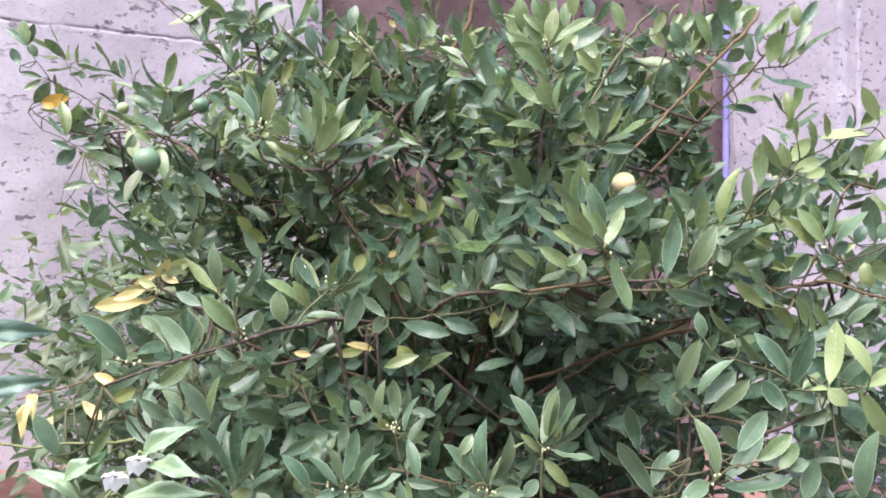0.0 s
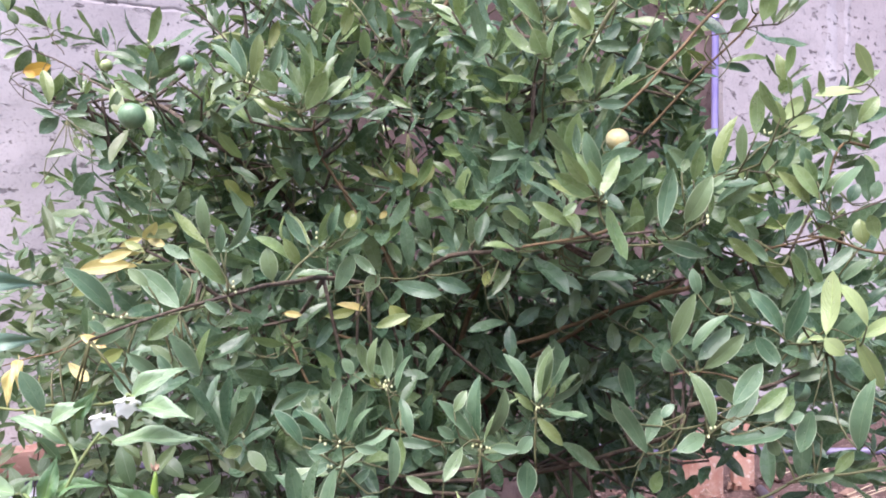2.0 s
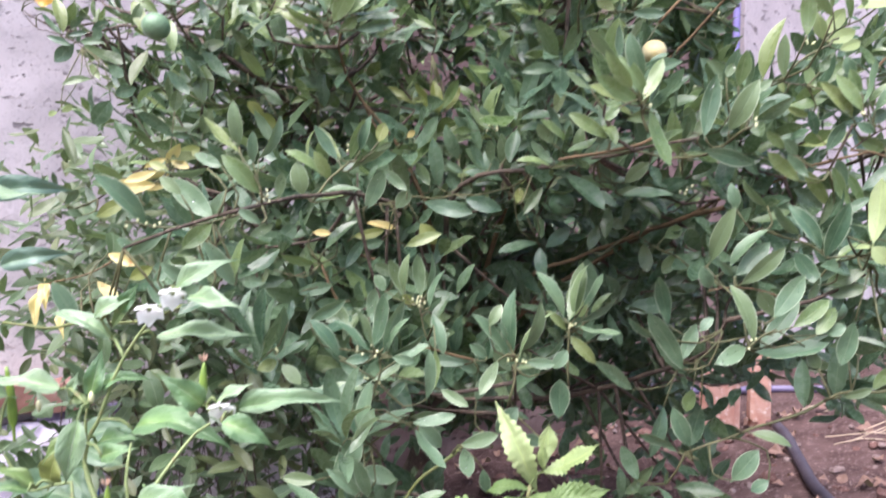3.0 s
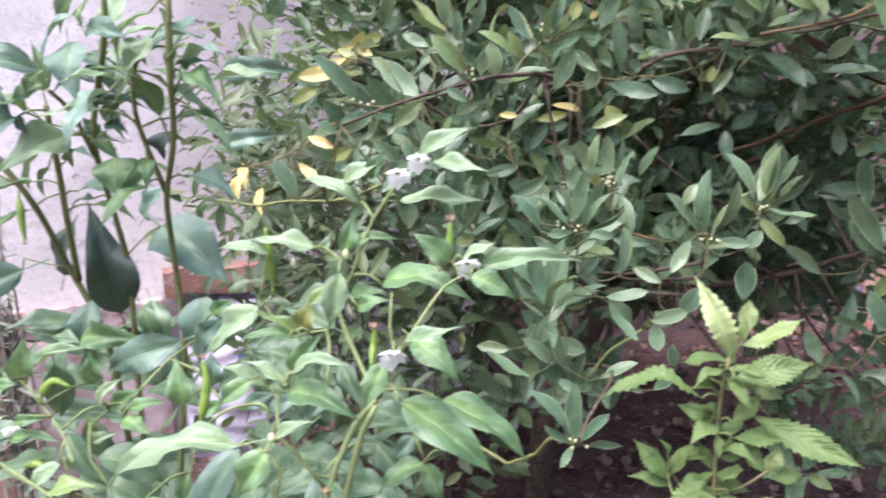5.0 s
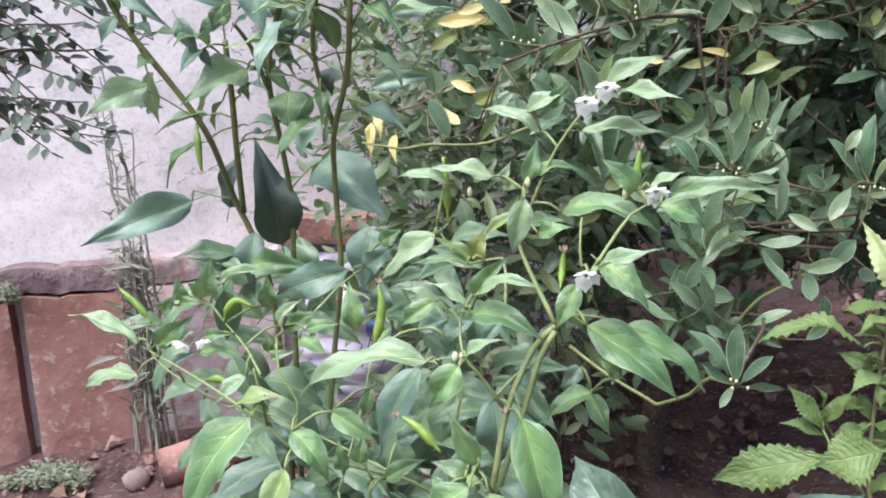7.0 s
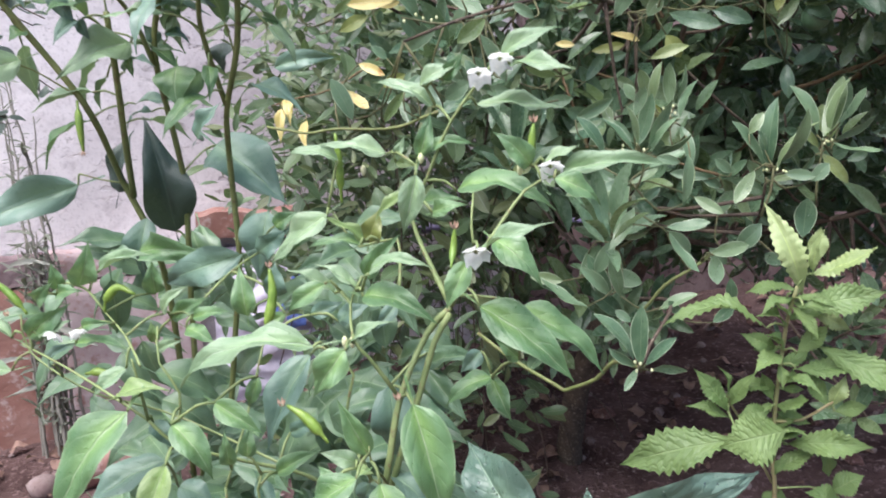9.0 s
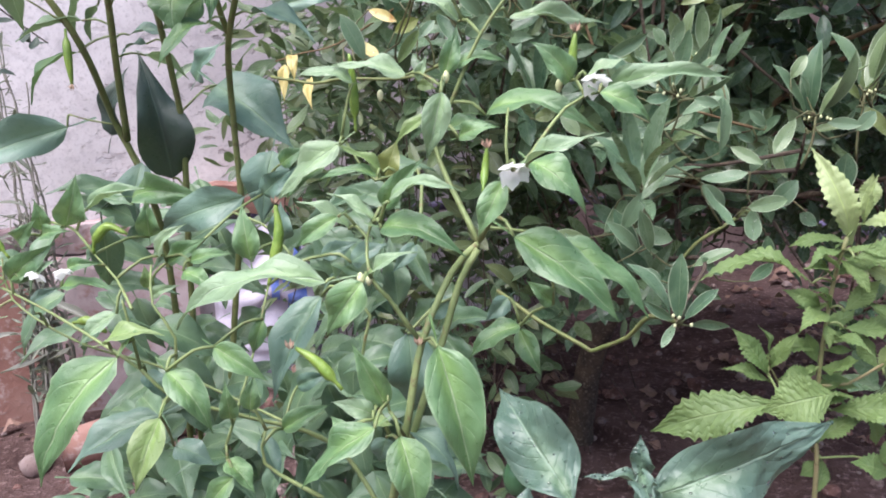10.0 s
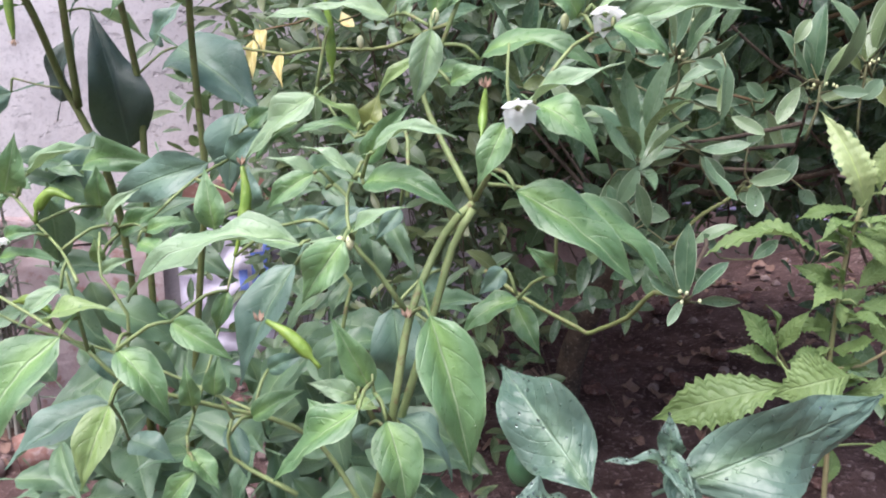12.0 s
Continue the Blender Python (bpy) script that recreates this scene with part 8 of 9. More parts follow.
def tall_chili():
    plant = root("tall_chili_plant", (-0.54, 0.79, ground_height(-0.54, 0.79)), "tall chili plant with bare stems and broad leaves", "plant")
    foot = (-0.55, 0.78, 0.02)
    stem(plant, (foot, (-0.557, 0.77, 0.40), (-0.554, 0.750, 0.604), (-0.557, 0.730, 0.686), (-0.578, 0.720, 0.749), (-0.576, 0.670, 0.821), (-0.625, 0.640, 0.910), (-0.632, 0.620, 0.953), (-0.64, 0.61, 1.02)), 0.0070, 0.0046, OLIVE_STEM)
    stem(plant, ((-0.55, 0.775, 0.35), (-0.534, 0.750, 0.605), (-0.521, 0.730, 0.687), (-0.515, 0.720, 0.744), (-0.511, 0.700, 0.791), (-0.507, 0.670, 0.861), (-0.495, 0.660, 0.900), (-0.459, 0.620, 0.951), (-0.45, 0.61, 1.01)), 0.0060, 0.0042, OLIVE_STEM)
    stem(plant, ((-0.545, 0.78, 0.25), (-0.491, 0.750, 0.576), (-0.471, 0.730, 0.669), (-0.468, 0.720, 0.734), (-0.461, 0.700, 0.792), (-0.450, 0.680, 0.820), (-0.425, 0.650, 0.870), (-0.409, 0.620, 0.927), (-0.40, 0.61, 0.98)), 0.0064, 0.0042, OLIVE_STEM)
    stem(plant, ((-0.451, 0.680, 0.820), (-0.455, 0.670, 0.846), (-0.451, 0.640, 0.889), (-0.437, 0.620, 0.928)), 0.0046, 0.0034, OLIVE_STEM)
    stem(plant, ((-0.570, 0.725, 0.731), (-0.559, 0.700, 0.791), (-0.549, 0.680, 0.838), (-0.541, 0.660, 0.896)), 0.0060, 0.0045, OLIVE_STEM)
    stem(plant, ((-0.508, 0.670, 0.853), (-0.512, 0.650, 0.890), (-0.511, 0.620, 0.908)), 0.0042, 0.0028, OLIVE_STEM)
    stem(plant, ((-0.620, 0.642, 0.905), (-0.616, 0.640, 0.931), (-0.597, 0.620, 0.952)), 0.0038, 0.0026, OLIVE_STEM)
    stem(plant, ((-0.578, 0.720, 0.745), (-0.600, 0.72, 0.748), (-0.62, 0.72, 0.753)), 0.0016, 0.0012, OLIVE_STEM)
    stem(plant, ((-0.576, 0.671, 0.824), (-0.61, 0.655, 0.85), (-0.63, 0.645, 0.858)), 0.0016, 0.0012, OLIVE_STEM)
    turned_leaf(plant, "broad", "chili_pale", (-0.609, 0.640, 0.858), (-0.660, 0.620, 0.834), 0.80, 20)
    turned_leaf(plant, "broad", "chili_pale", (-0.522, 0.660, 0.871), (-0.566, 0.620, 0.842), 0.85, 16)
    turned_leaf(plant, "chili", "bigleaf", (-0.623, 0.720, 0.742), (-0.714, 0.660, 0.705), 0.86, 10)
    turned_leaf(plant, "broad", "shaded", (-0.533, 0.730, 0.697), (-0.556, 0.730, 0.806), 0.74, 0)
    leaf(plant, "broad", "shaded", (-0.588, 0.730, 0.734), (-0.572, 0.740, 0.793), FRONT, 0.76)
    turned_leaf(plant, "broad", "bigleaf", (-0.500, 0.760, 0.777), (-0.419, 0.730, 0.724), 1.05, 6)
    leaf(plant, "broad", "chili", (-0.483, 0.660, 0.852), (-0.480, 0.650, 0.819), FRONT, 1.60)
    leaf(plant, "broad", "shaded", (-0.458, 0.700, 0.871), (-0.459, 0.700, 0.846), FRONT, 1.52)
    turned_leaf(plant, "chili", "bigleaf", (-0.474, 0.860, 0.848), (-0.409, 0.880, 0.858), 0.80, 10)
    turned_leaf(plant, "chili", "bigleaf", (-0.410, 0.720, 0.919), (-0.345, 0.740, 0.920), 0.80, 12)
    leaf(plant, "broad", "bigleaf", (-0.490, 0.620, 0.944), (-0.474, 0.600, 0.895), FRONT, 0.82)
    leaf(plant, "broad", "bigleaf", (-0.495, 0.700, 0.937), (-0.498, 0.700, 0.899), FRONT, 1.39)
    leaf(plant, "chili", "bigleaf", (-0.518, 0.620, 0.924), (-0.599, 0.600, 0.932), FRONT, 0.61)
    leaf(plant, "chili", "bigleaf", (-0.607, 0.620, 0.943), (-0.555, 0.600, 0.904), FRONT, 0.67)
    leaf(plant, "chili", "bigleaf", (-0.672, 0.600, 0.950), (-0.624, 0.600, 0.921), FRONT, 0.95)
    leaf(plant, "chili", "chili", (-0.523, 0.630, 0.914), (-0.544, 0.620, 0.897), FRONT, 1.25)
    leaf(plant, "broad", "chili_pale", (-0.551, 0.630, 0.900), (-0.573, 0.620, 0.893), ABOVE, 0.97)
    leaf(plant, "chili", "bigleaf", (-0.509, 0.660, 0.897), (-0.450, 0.660, 0.891), ABOVE, 0.56)
    leaf(plant, "chili", "chili", (-0.525, 0.660, 0.860), (-0.522, 0.660, 0.843), FRONT, 1.26)
    leaf(plant, "broad", "chili", (-0.533, 0.660, 0.693), (-0.460, 0.650, 0.695), FRONT, 0.56)
    leaf(plant, "chili", "bigleaf", (-0.429, 0.640, 0.699), (-0.508, 0.660, 0.666), FRONT, 0.77)
    leaf(plant, "broad", "bigleaf", (-0.556, 0.720, 0.712), (-0.561, 0.720, 0.647), FRONT, 0.70)
    leaf(plant, "broad", "bigleaf", (-0.412, 0.660, 0.732), (-0.420, 0.650, 0.675), FRONT, 0.97)
    leaf(plant, "chili", "young", (-0.411, 0.620, 0.927), (-0.385, 0.620, 0.937), ABOVE, 1.02)
    leaf(plant, "chili", "young", (-0.430, 0.620, 0.926), (-0.415, 0.620, 0.945), ABOVE, 1.19)
    leaf(plant, "chili", "bigleaf", (-0.494, 0.660, 0.914), (-0.535, 0.660, 0.903), ABOVE, 0.87)
    leaf(plant, "broad", "bigleaf", (-0.538, 0.800, 0.779), (-0.510, 0.800, 0.815), FRONT, 1.02)
    leaf(plant, "chili", "chili", (-0.520, 0.620, 0.922), (-0.531, 0.620, 0.905), FRONT, 1.60)
    leaf(plant, "chili", "bigleaf", (-0.628, 0.630, 0.917), (-0.637, 0.620, 0.895), FRONT, 1.46)
    leaf(plant, "chili", "bigleaf", (-0.607, 0.630, 0.925), (-0.565, 0.620, 0.933), ABOVE, 0.82)
    leaf(plant, "broad", "chili", (-0.609, 0.650, 0.883), (-0.618, 0.640, 0.873), FRONT, 1.60)
    leaf(plant, "chili", "bigleaf", (-0.547, 0.630, 0.889), (-0.538, 0.630, 0.872), FRONT, 1.15)
    leaf(plant, "chili", "bigleaf", (-0.502, 0.670, 0.871), (-0.510, 0.660, 0.886), FRONT, 1.60)
    leaf(plant, "chili", "bigleaf", (-0.496, 0.670, 0.878), (-0.475, 0.670, 0.870), ABOVE, 1.52)
    leaf(plant, "chili", "bigleaf", (-0.447, 0.640, 0.912), (-0.430, 0.640, 0.893), FRONT, 1.43)
    leaf(plant, "chili", "young", (-0.416, 0.630, 0.906), (-0.431, 0.620, 0.919), ABOVE, 1.55)
    leaf(plant, "chili", "bigleaf", (-0.407, 0.620, 0.923), (-0.374, 0.620, 0.926), ABOVE, 1.02)
    leaf(plant, "chili", "bigleaf", (-0.562, 0.620, 0.914), (-0.544, 0.620, 0.882), FRONT, 1.06)
    leaf(plant, "chili", "bigleaf", (-0.641, 0.620, 0.931), (-0.654, 0.620, 0.954), FRONT, 1.34)
    leaf(plant, "broad", "bigleaf", (-0.462, 0.600, 0.953), (-0.430, 0.600, 0.944), FRONT, 1.00)
    # the leafy top, each leaf on a stalk from a stem
    rng = random.Random(77)
    ways = (((-0.576, 0.671, 0.821), (-0.625, 0.640, 0.910), (-0.64, 0.61, 1.02)), ((-0.511, 0.700, 0.791), (-0.495, 0.660, 0.900), (-0.45, 0.61, 1.01)),
            ((-0.450, 0.680, 0.820), (-0.425, 0.650, 0.870), (-0.40, 0.61, 0.98)), ((-0.559, 0.700, 0.791), (-0.549, 0.680, 0.838), (-0.541, 0.660, 0.896)),
            ((-0.451, 0.680, 0.820), (-0.451, 0.640, 0.889), (-0.437, 0.620, 0.928)))
    for k in range(66):
        line = curve_points(ways[k % 5], 0.004)
        foot_at = line[int((len(line) - 1) * rng.random() ** 0.6)]
        d = Vector((rng.uniform(-1, 1), rng.uniform(-0.6, 0.6), rng.uniform(-0.5, 0.7))).normalized()
        base = foot_at + d * rng.uniform(0.012, 0.035)
        tip = base + (d + Vector((0, 0, -0.5))).normalized() * rng.uniform(0.03, 0.062)
        skin = ("bigleaf", "chili_pale", "chili", "chili_pale")[k % 4]
        part("leaf", leaf_mesh("chili", k, skin), plant, leaf_pose(base, tip, (rng.uniform(-0.5, 0.5), -0.4, 1.0), rng.uniform(0.65, 0.95)))
        stem(plant, (foot_at, foot_at.lerp(base, 0.5) + Vector((0, 0, 0.003)), base), 0.0018, 0.0014)
    chili_pod(plant, ((-0.575, 0.660, 0.781), (-0.576, 0.660, 0.804), (-0.579, 0.665, 0.824)), 0.0038)
    dried_flower(plant, (-0.575, 0.660, 0.782), (0, -0.2, -1))


tall_chili()


def toothed_weed():
    plant = root("toothed_weed", (0.04, 0.75, ground_height(0.04, 0.75)), "light green weed with toothed leaves on a pale stem", "plant")
    stem(plant, ((0.045, 0.75, 0.03), (0.036, 0.745, 0.414), (0.030, 0.745, 0.490), (0.028, 0.745, 0.546), (0.031, 0.745, 0.621), (0.036, 0.740, 0.660)), 0.0056, 0.003, WEED_STEM)
    stem(plant, ((0.028, 0.745, 0.53), (0.050, 0.740, 0.535), (0.077, 0.740, 0.556)), 0.003, 0.002, WEED_STEM)
    stem(plant, ((0.032, 0.750, 0.466), (0.004, 0.760, 0.518), (-0.010, 0.760, 0.541)), 0.0028, 0.0016, WEED_STEM)
    turned_leaf(plant, "toothed", "lime", (0.043, 0.748, 0.651), (0.008, 0.765, 0.729), 0.80, 7)
    turned_leaf(plant, "toothed", "lime", (0.049, 0.745, 0.670), (0.052, 0.735, 0.712), 0.72, 30)
    turned_leaf(plant, "toothed", "lime", (0.053, 0.750, 0.679), (0.055, 0.756, 0.710), 1.48, -10)
    turned_leaf(plant, "toothed", "lime", (0.046, 0.743, 0.670), (0.094, 0.730, 0.699), 1.09, 39)
    turned_leaf(plant, "toothed", "weed", (0.037, 0.721, 0.648), (0.101, 0.716, 0.664), 1.15, -4)
    turned_leaf(plant, "toothed", "lime", (0.051, 0.749, 0.636), (0.085, 0.744, 0.620), 1.15, -7)
    turned_leaf(plant, "toothed", "weed", (0.014, 0.742, 0.620), (-0.077, 0.734, 0.620), 1.04, 62)
    turned_leaf(plant, "toothed", "weed", (0.024, 0.746, 0.599), (-0.008, 0.745, 0.613), 1.31, -1)
    turned_leaf(plant, "toothed", "weed", (0.041, 0.741, 0.598), (0.064, 0.736, 0.627), 1.26, -4)
    turned_leaf(plant, "toothed", "weed", (0.042, 0.741, 0.583), (0.108, 0.738, 0.599), 1.08, 30)
    turned_leaf(plant, "toothed", "weed", (-0.014, 0.741, 0.539), (-0.046, 0.743, 0.578), 1.08, 14)
    turned_leaf(plant, "toothed", "weed", (-0.011, 0.747, 0.542), (0.007, 0.736, 0.580), 0.97, 16)
    turned_leaf(plant, "toothed", "weed", (-0.014, 0.747, 0.552), (-0.025, 0.742, 0.582), 0.98, 53)
    turned_leaf(plant, "toothed", "weed", (-0.011, 0.744, 0.531), (-0.051, 0.744, 0.541), 1.06, 20)
    turned_leaf(plant, "toothed", "weed", (-0.012, 0.703, 0.530), (-0.110, 0.717, 0.491), 1.11, 6)
    turned_leaf(plant, "toothed", "weed", (0.026, 0.697, 0.543), (-0.028, 0.694, 0.526), 2.33, -4)
    turned_leaf(plant, "toothed", "weed", (0.022, 0.739, 0.542), (-0.006, 0.738, 0.536), 1.95, -1)
    turned_leaf(plant, "toothed", "weed", (0.030, 0.749, 0.538), (0.060, 0.744, 0.530), 1.12, 8)
    turned_leaf(plant, "toothed", "weed", (0.041, 0.745, 0.508), (0.107, 0.723, 0.520), 1.15, 5)
    turned_leaf(plant, "toothed", "lime", (0.073, 0.742, 0.548), (0.084, 0.741, 0.580), 1.43, -10)
    turned_leaf(plant, "toothed", "weed", (0.072, 0.739, 0.550), (0.052, 0.745, 0.581), 1.14, 13)
    turned_leaf(plant, "toothed", "weed", (0.077, 0.740, 0.545), (0.102, 0.732, 0.555), 1.40, -8)
    turned_leaf(plant, "toothed", "weed", (0.067, 0.740, 0.512), (0.079, 0.744, 0.479), 1.21, 12)
    turned_leaf(plant, "toothed", "weed", (0.084, 0.747, 0.462), (0.109, 0.742, 0.483), 2.12, 9)
    turned_leaf(plant, "toothed", "weed", (0.093, 0.745, 0.452), (0.058, 0.736, 0.466), 1.74, 5)
    turned_leaf(plant, "toothed", "weed", (0.025, 0.743, 0.551), (0.012, 0.738, 0.579), 1.10, -4)
    turned_leaf(plant, "toothed", "weed", (0.031, 0.744, 0.562), (0.050, 0.738, 0.565), 1.26, 3)
    turned_leaf(plant, "toothed", "weed", (0.039, 0.749, 0.458), (0.023, 0.749, 0.443), 2.00, -12)
    leaf(plant, "toothed", "weed", (0.057, 0.740, 0.606), (0.142, 0.700, 0.577), FRONT, 0.74)
    # small leaves in the axils
    rng = random.Random(41)
    axis = curve_points(((0.036, 0.745, 0.414), (0.030, 0.745, 0.490), (0.028, 0.745, 0.546), (0.031, 0.745, 0.621), (0.036, 0.740, 0.660)), 0.004)
    for k in range(34):
        foot_at = axis[rng.randrange(len(axis))]
        d = Vector((rng.uniform(-1, 1), rng.uniform(-0.8, 0.5), rng.uniform(-0.3, 0.6))).normalized()
        part("leaf", leaf_mesh("toothed", k, "lime" if foot_at.z > 0.655 and k % 2 else "weed"), plant, leaf_pose(foot_at, foot_at + d * rng.uniform(0.020, 0.050), (rng.uniform(-0.4, 0.4), -0.6, 0.9), rng.uniform(0.9, 1.4)))


toothed_weed()


def puckered_seedling():
    plant = root("puckered_chili", (-0.13, 0.43, ground_height(-0.13, 0.43)), "young chili plant with large wet puckered blue-green leaves", "plant")
    placed = []
    stem(plant, ((-0.13, 0.43, 0.03), (-0.142, 0.420, 0.40), (-0.142, 0.420, 0.573), (-0.144, 0.420, 0.606)), 0.005, 0.003)
    placed.append(leaf(plant, "puckered", "wetleaf", (-0.142, 0.425, 0.596), (-0.052, 0.455, 0.629), FRONT, 0.86))
    placed.append(leaf(plant, "puckered", "wetleaf", (-0.177, 0.420, 0.594), (-0.218, 0.470, 0.629), FRONT, 1.04))
    placed.append(leaf(plant, "puckered", "wetleaf", (-0.144, 0.420, 0.609), (-0.147, 0.420, 0.631), FRONT, 1.13))
    placed.append(leaf(plant, "puckered", "wetleaf", (-0.144, 0.420, 0.605), (-0.173, 0.410, 0.613), ABOVE, 0.58))
    placed.append(leaf(plant, "puckered", "wetleaf", (-0.146, 0.420, 0.612), (-0.141, 0.380, 0.613), FRONT, 0.59))
    placed.append(leaf(plant, "puckered", "wetleaf", (-0.187, 0.420, 0.588), (-0.210, 0.400, 0.598), ABOVE, 0.94))
    placed.append(leaf(plant, "puckered", "wetleaf", (-0.147, 0.418, 0.608), (-0.133, 0.395, 0.592), FRONT, 0.95))
    placed.append(leaf(plant, "puckered", "wetleaf", (-0.179, 0.420, 0.578), (-0.212, 0.420, 0.581), ABOVE, 1.25))
    rain_on(plant, placed, 30, 0.0012)


puckered_seedling()


# ---- along the foot of the wall ----
def slab(name, s0, s1, z0, z1, thick, rough, skin, seed, label, category, group=""):
    """A worn slab standing against the wall."""
    cell = 0.011 if z1 - z0 < 0.1 else 0.02
    v, f, front = wall_panel(s0, s1, z0, z1, thick, rough, seed, cell, 0.005 if z1 - z0 < 0.1 else 0.012, 0.010)
    ns, nz = max(2, int((s1 - s0) / cell)), max(2, int((z1 - z0) / cell))
    n = (ns + 1) * (nz + 1) + 2 * (ns + nz)
    v = [p if i < n else Vector(p) + OUT * 0.16 for i, p in enumerate(v)]
    ob = new(name, mesh_of(name, v, f, skin, None, front))
    return tagged(ob, label, category, group)


slab("terracotta_slab", -1.838, -1.590, -0.12, 0.345, 0.075, 0.005, TERRACOTTA, 31, "red-brown terracotta slab standing against the wall", "slab", "slabs along the wall")
slab("terracotta_slab", -2.135, -1.870, -0.14, 0.335, 0.068, 0.006, TERRACOTTA, 37, "dusty terracotta slab standing against the wall", "slab", "slabs along the wall")
slab("painted_slab", -1.565, -1.235, -0.10, 0.350, 0.060, 0.006, PALE_SLAB, 41, "pale pink slab with peeling paint against the wall", "slab", "slabs along the wall")
slab("mortar_ledge", -2.14, -1.58, 0.352, 0.415, 0.070, 0.010, MORTAR, 43, "crumbling dark mortar ledge above terracotta slabs", "ledge")
slab("broken_ledge", -1.57, -1.235, 0.356, 0.422, 0.058, 0.020, PALE_SLAB, 47, "broken pale mortar ledge with chipped edge", "ledge")
slab("terracotta_tile", -1.228, -0.98, 0.427, 0.492, 0.085, 0.004, TERRACOTTA, 53, "red terracotta tile lying along the wall foot", "tile")


def printed_sack():
    """A folded plastic sack, creased and bulging, with a blue print."""
    s0, s1, z0, z1, ns, nz = -1.20, -0.94, -0.04, 0.405, 26, 36
    verts, faces = [], []
    for j in range(nz + 1):
        for i in range(ns + 1):
            u, w = i / ns, j / nz
            belly = 0.05 + 0.07 * math.sin(math.pi * u) ** 0.6 * math.sin(math.pi * min(1, 0.12 + w * 0.85)) ** 0.6
            crease = 0.010 * noise.noise(Vector((u * 5, w * 9, 2))) + 0.006 * math.sin(w * 46 + 5 * noise.noise(Vector((u * 3, w * 3, 5))))
            verts.append(on_wall(s0 + (s1 - s0) * u, z0 + (z1 - z0) * w + 0.012 * noise.noise(Vector((u * 4, 0, 1))), belly + crease))
    n = ns + 1
    for j in range(nz):
        for i in range(ns):
            a = j * n + i
            faces.append((a, a + 1, a + 1 + n, a + n))
    k = len(verts)
    rim = [i for i in range(n)] + [j * n + ns for j in range(1, nz + 1)] + [nz * n + i for i in range(ns - 1, -1, -1)] + [j * n for j in range(nz - 1, 0, -1)]
    for i in rim:
        p = Vector(verts[i])
        verts.append(p - OUT * ((p - FOOT).dot(OUT) - 0.035))
    for q in range(len(rim)):
        r = (q + 1) % len(rim)
        faces.append((rim[r], rim[q], k + q, k + r))
    faces.append(tuple(k + q for q in range(len(rim)))[::-1])
    sack = root("printed_sack", on_wall(-1.07, ground_height(-0.9, 1.9), 0.06), "white plastic sack with blue print slumped against wall", "sack")
    part("bag", mesh_of("bag", verts, faces, SACK), sack)
    for u0, u1, w0, w1 in ((0.62, 0.70, 0.66, 0.80), (0.74, 0.80, 0.70, 0.86), (0.50, 0.56, 0.60, 0.70), (0.66, 0.84, 0.54, 0.60)):
        i0, i1, j0, j1 = int(u0 * ns), int(u1 * ns) + 1, int(w0 * nz), int(w1 * nz) + 1
        pv = [Vector(verts[j * n + i]) + OUT * 0.003 for j in range(j0, j1 + 1) for i in range(i0, i1 + 1)]
        m = i1 - i0 + 1
        pf = [(b * m + a, b * m + a + 1, (b + 1) * m + a + 1, (b + 1) * m + a) for b in range(j1 - j0) for a in range(i1 - i0)]
        part("print", mesh_of("print", pv, pf, SACK_BLUE), sack, None, "blue printed bar")


printed_sack()


def clay_pipe():
    a, b = Vector((-1.195, 1.435, ground_height(-1.195, 1.435) + 0.032)), Vector((-0.97, 1.62, ground_height(-0.97, 1.62) + 0.036))
    line = curve_points((a, a.lerp(b, 0.5) + Vector((0, 0, 0.004)), b), 0.02)
    v, f = tube(line, 0.044, 0.042, 14, 0.03, random.Random(3))
    v2, f2 = tube(line[:4], 0.034, 0.033, 14)
    ring = [(k, (k + 1) % 14, 14 * len(line) + (k + 1) % 14, 14 * len(line) + k) for k in range(14)]
    faces = f[:-2] + [tuple(reversed([i + len(v) for i in q])) for q in f2[:-2]] + ring + [f[-1]]
    ob = new("clay_pipe", mesh_of("clay_pipe", list(v) + list(v2), faces, TERRACOTTA))
    tagged(ob, "broken terracotta pipe lying on the soil", "pipe")
    v, f = lathe([(max(0.03 * math.sin(math.pi * i / 6) ** 0.7, 0.002), -0.022 * math.cos(math.pi * i / 6)) for i in range(7)], 10)
    v = [Vector(p) * (1 + 0.25 * noise.noise(Vector(p) * 40)) for p in v]
    ob = new("stone", mesh_of("stone", v, f, STONE))
    ob.matrix_basis = Matrix.Translation((-1.245, 1.42, ground_height(-1.245, 1.42) + 0.016))
    tagged(ob, "grey rounded stone at the end of a clay pipe", "stone")


clay_pipe()


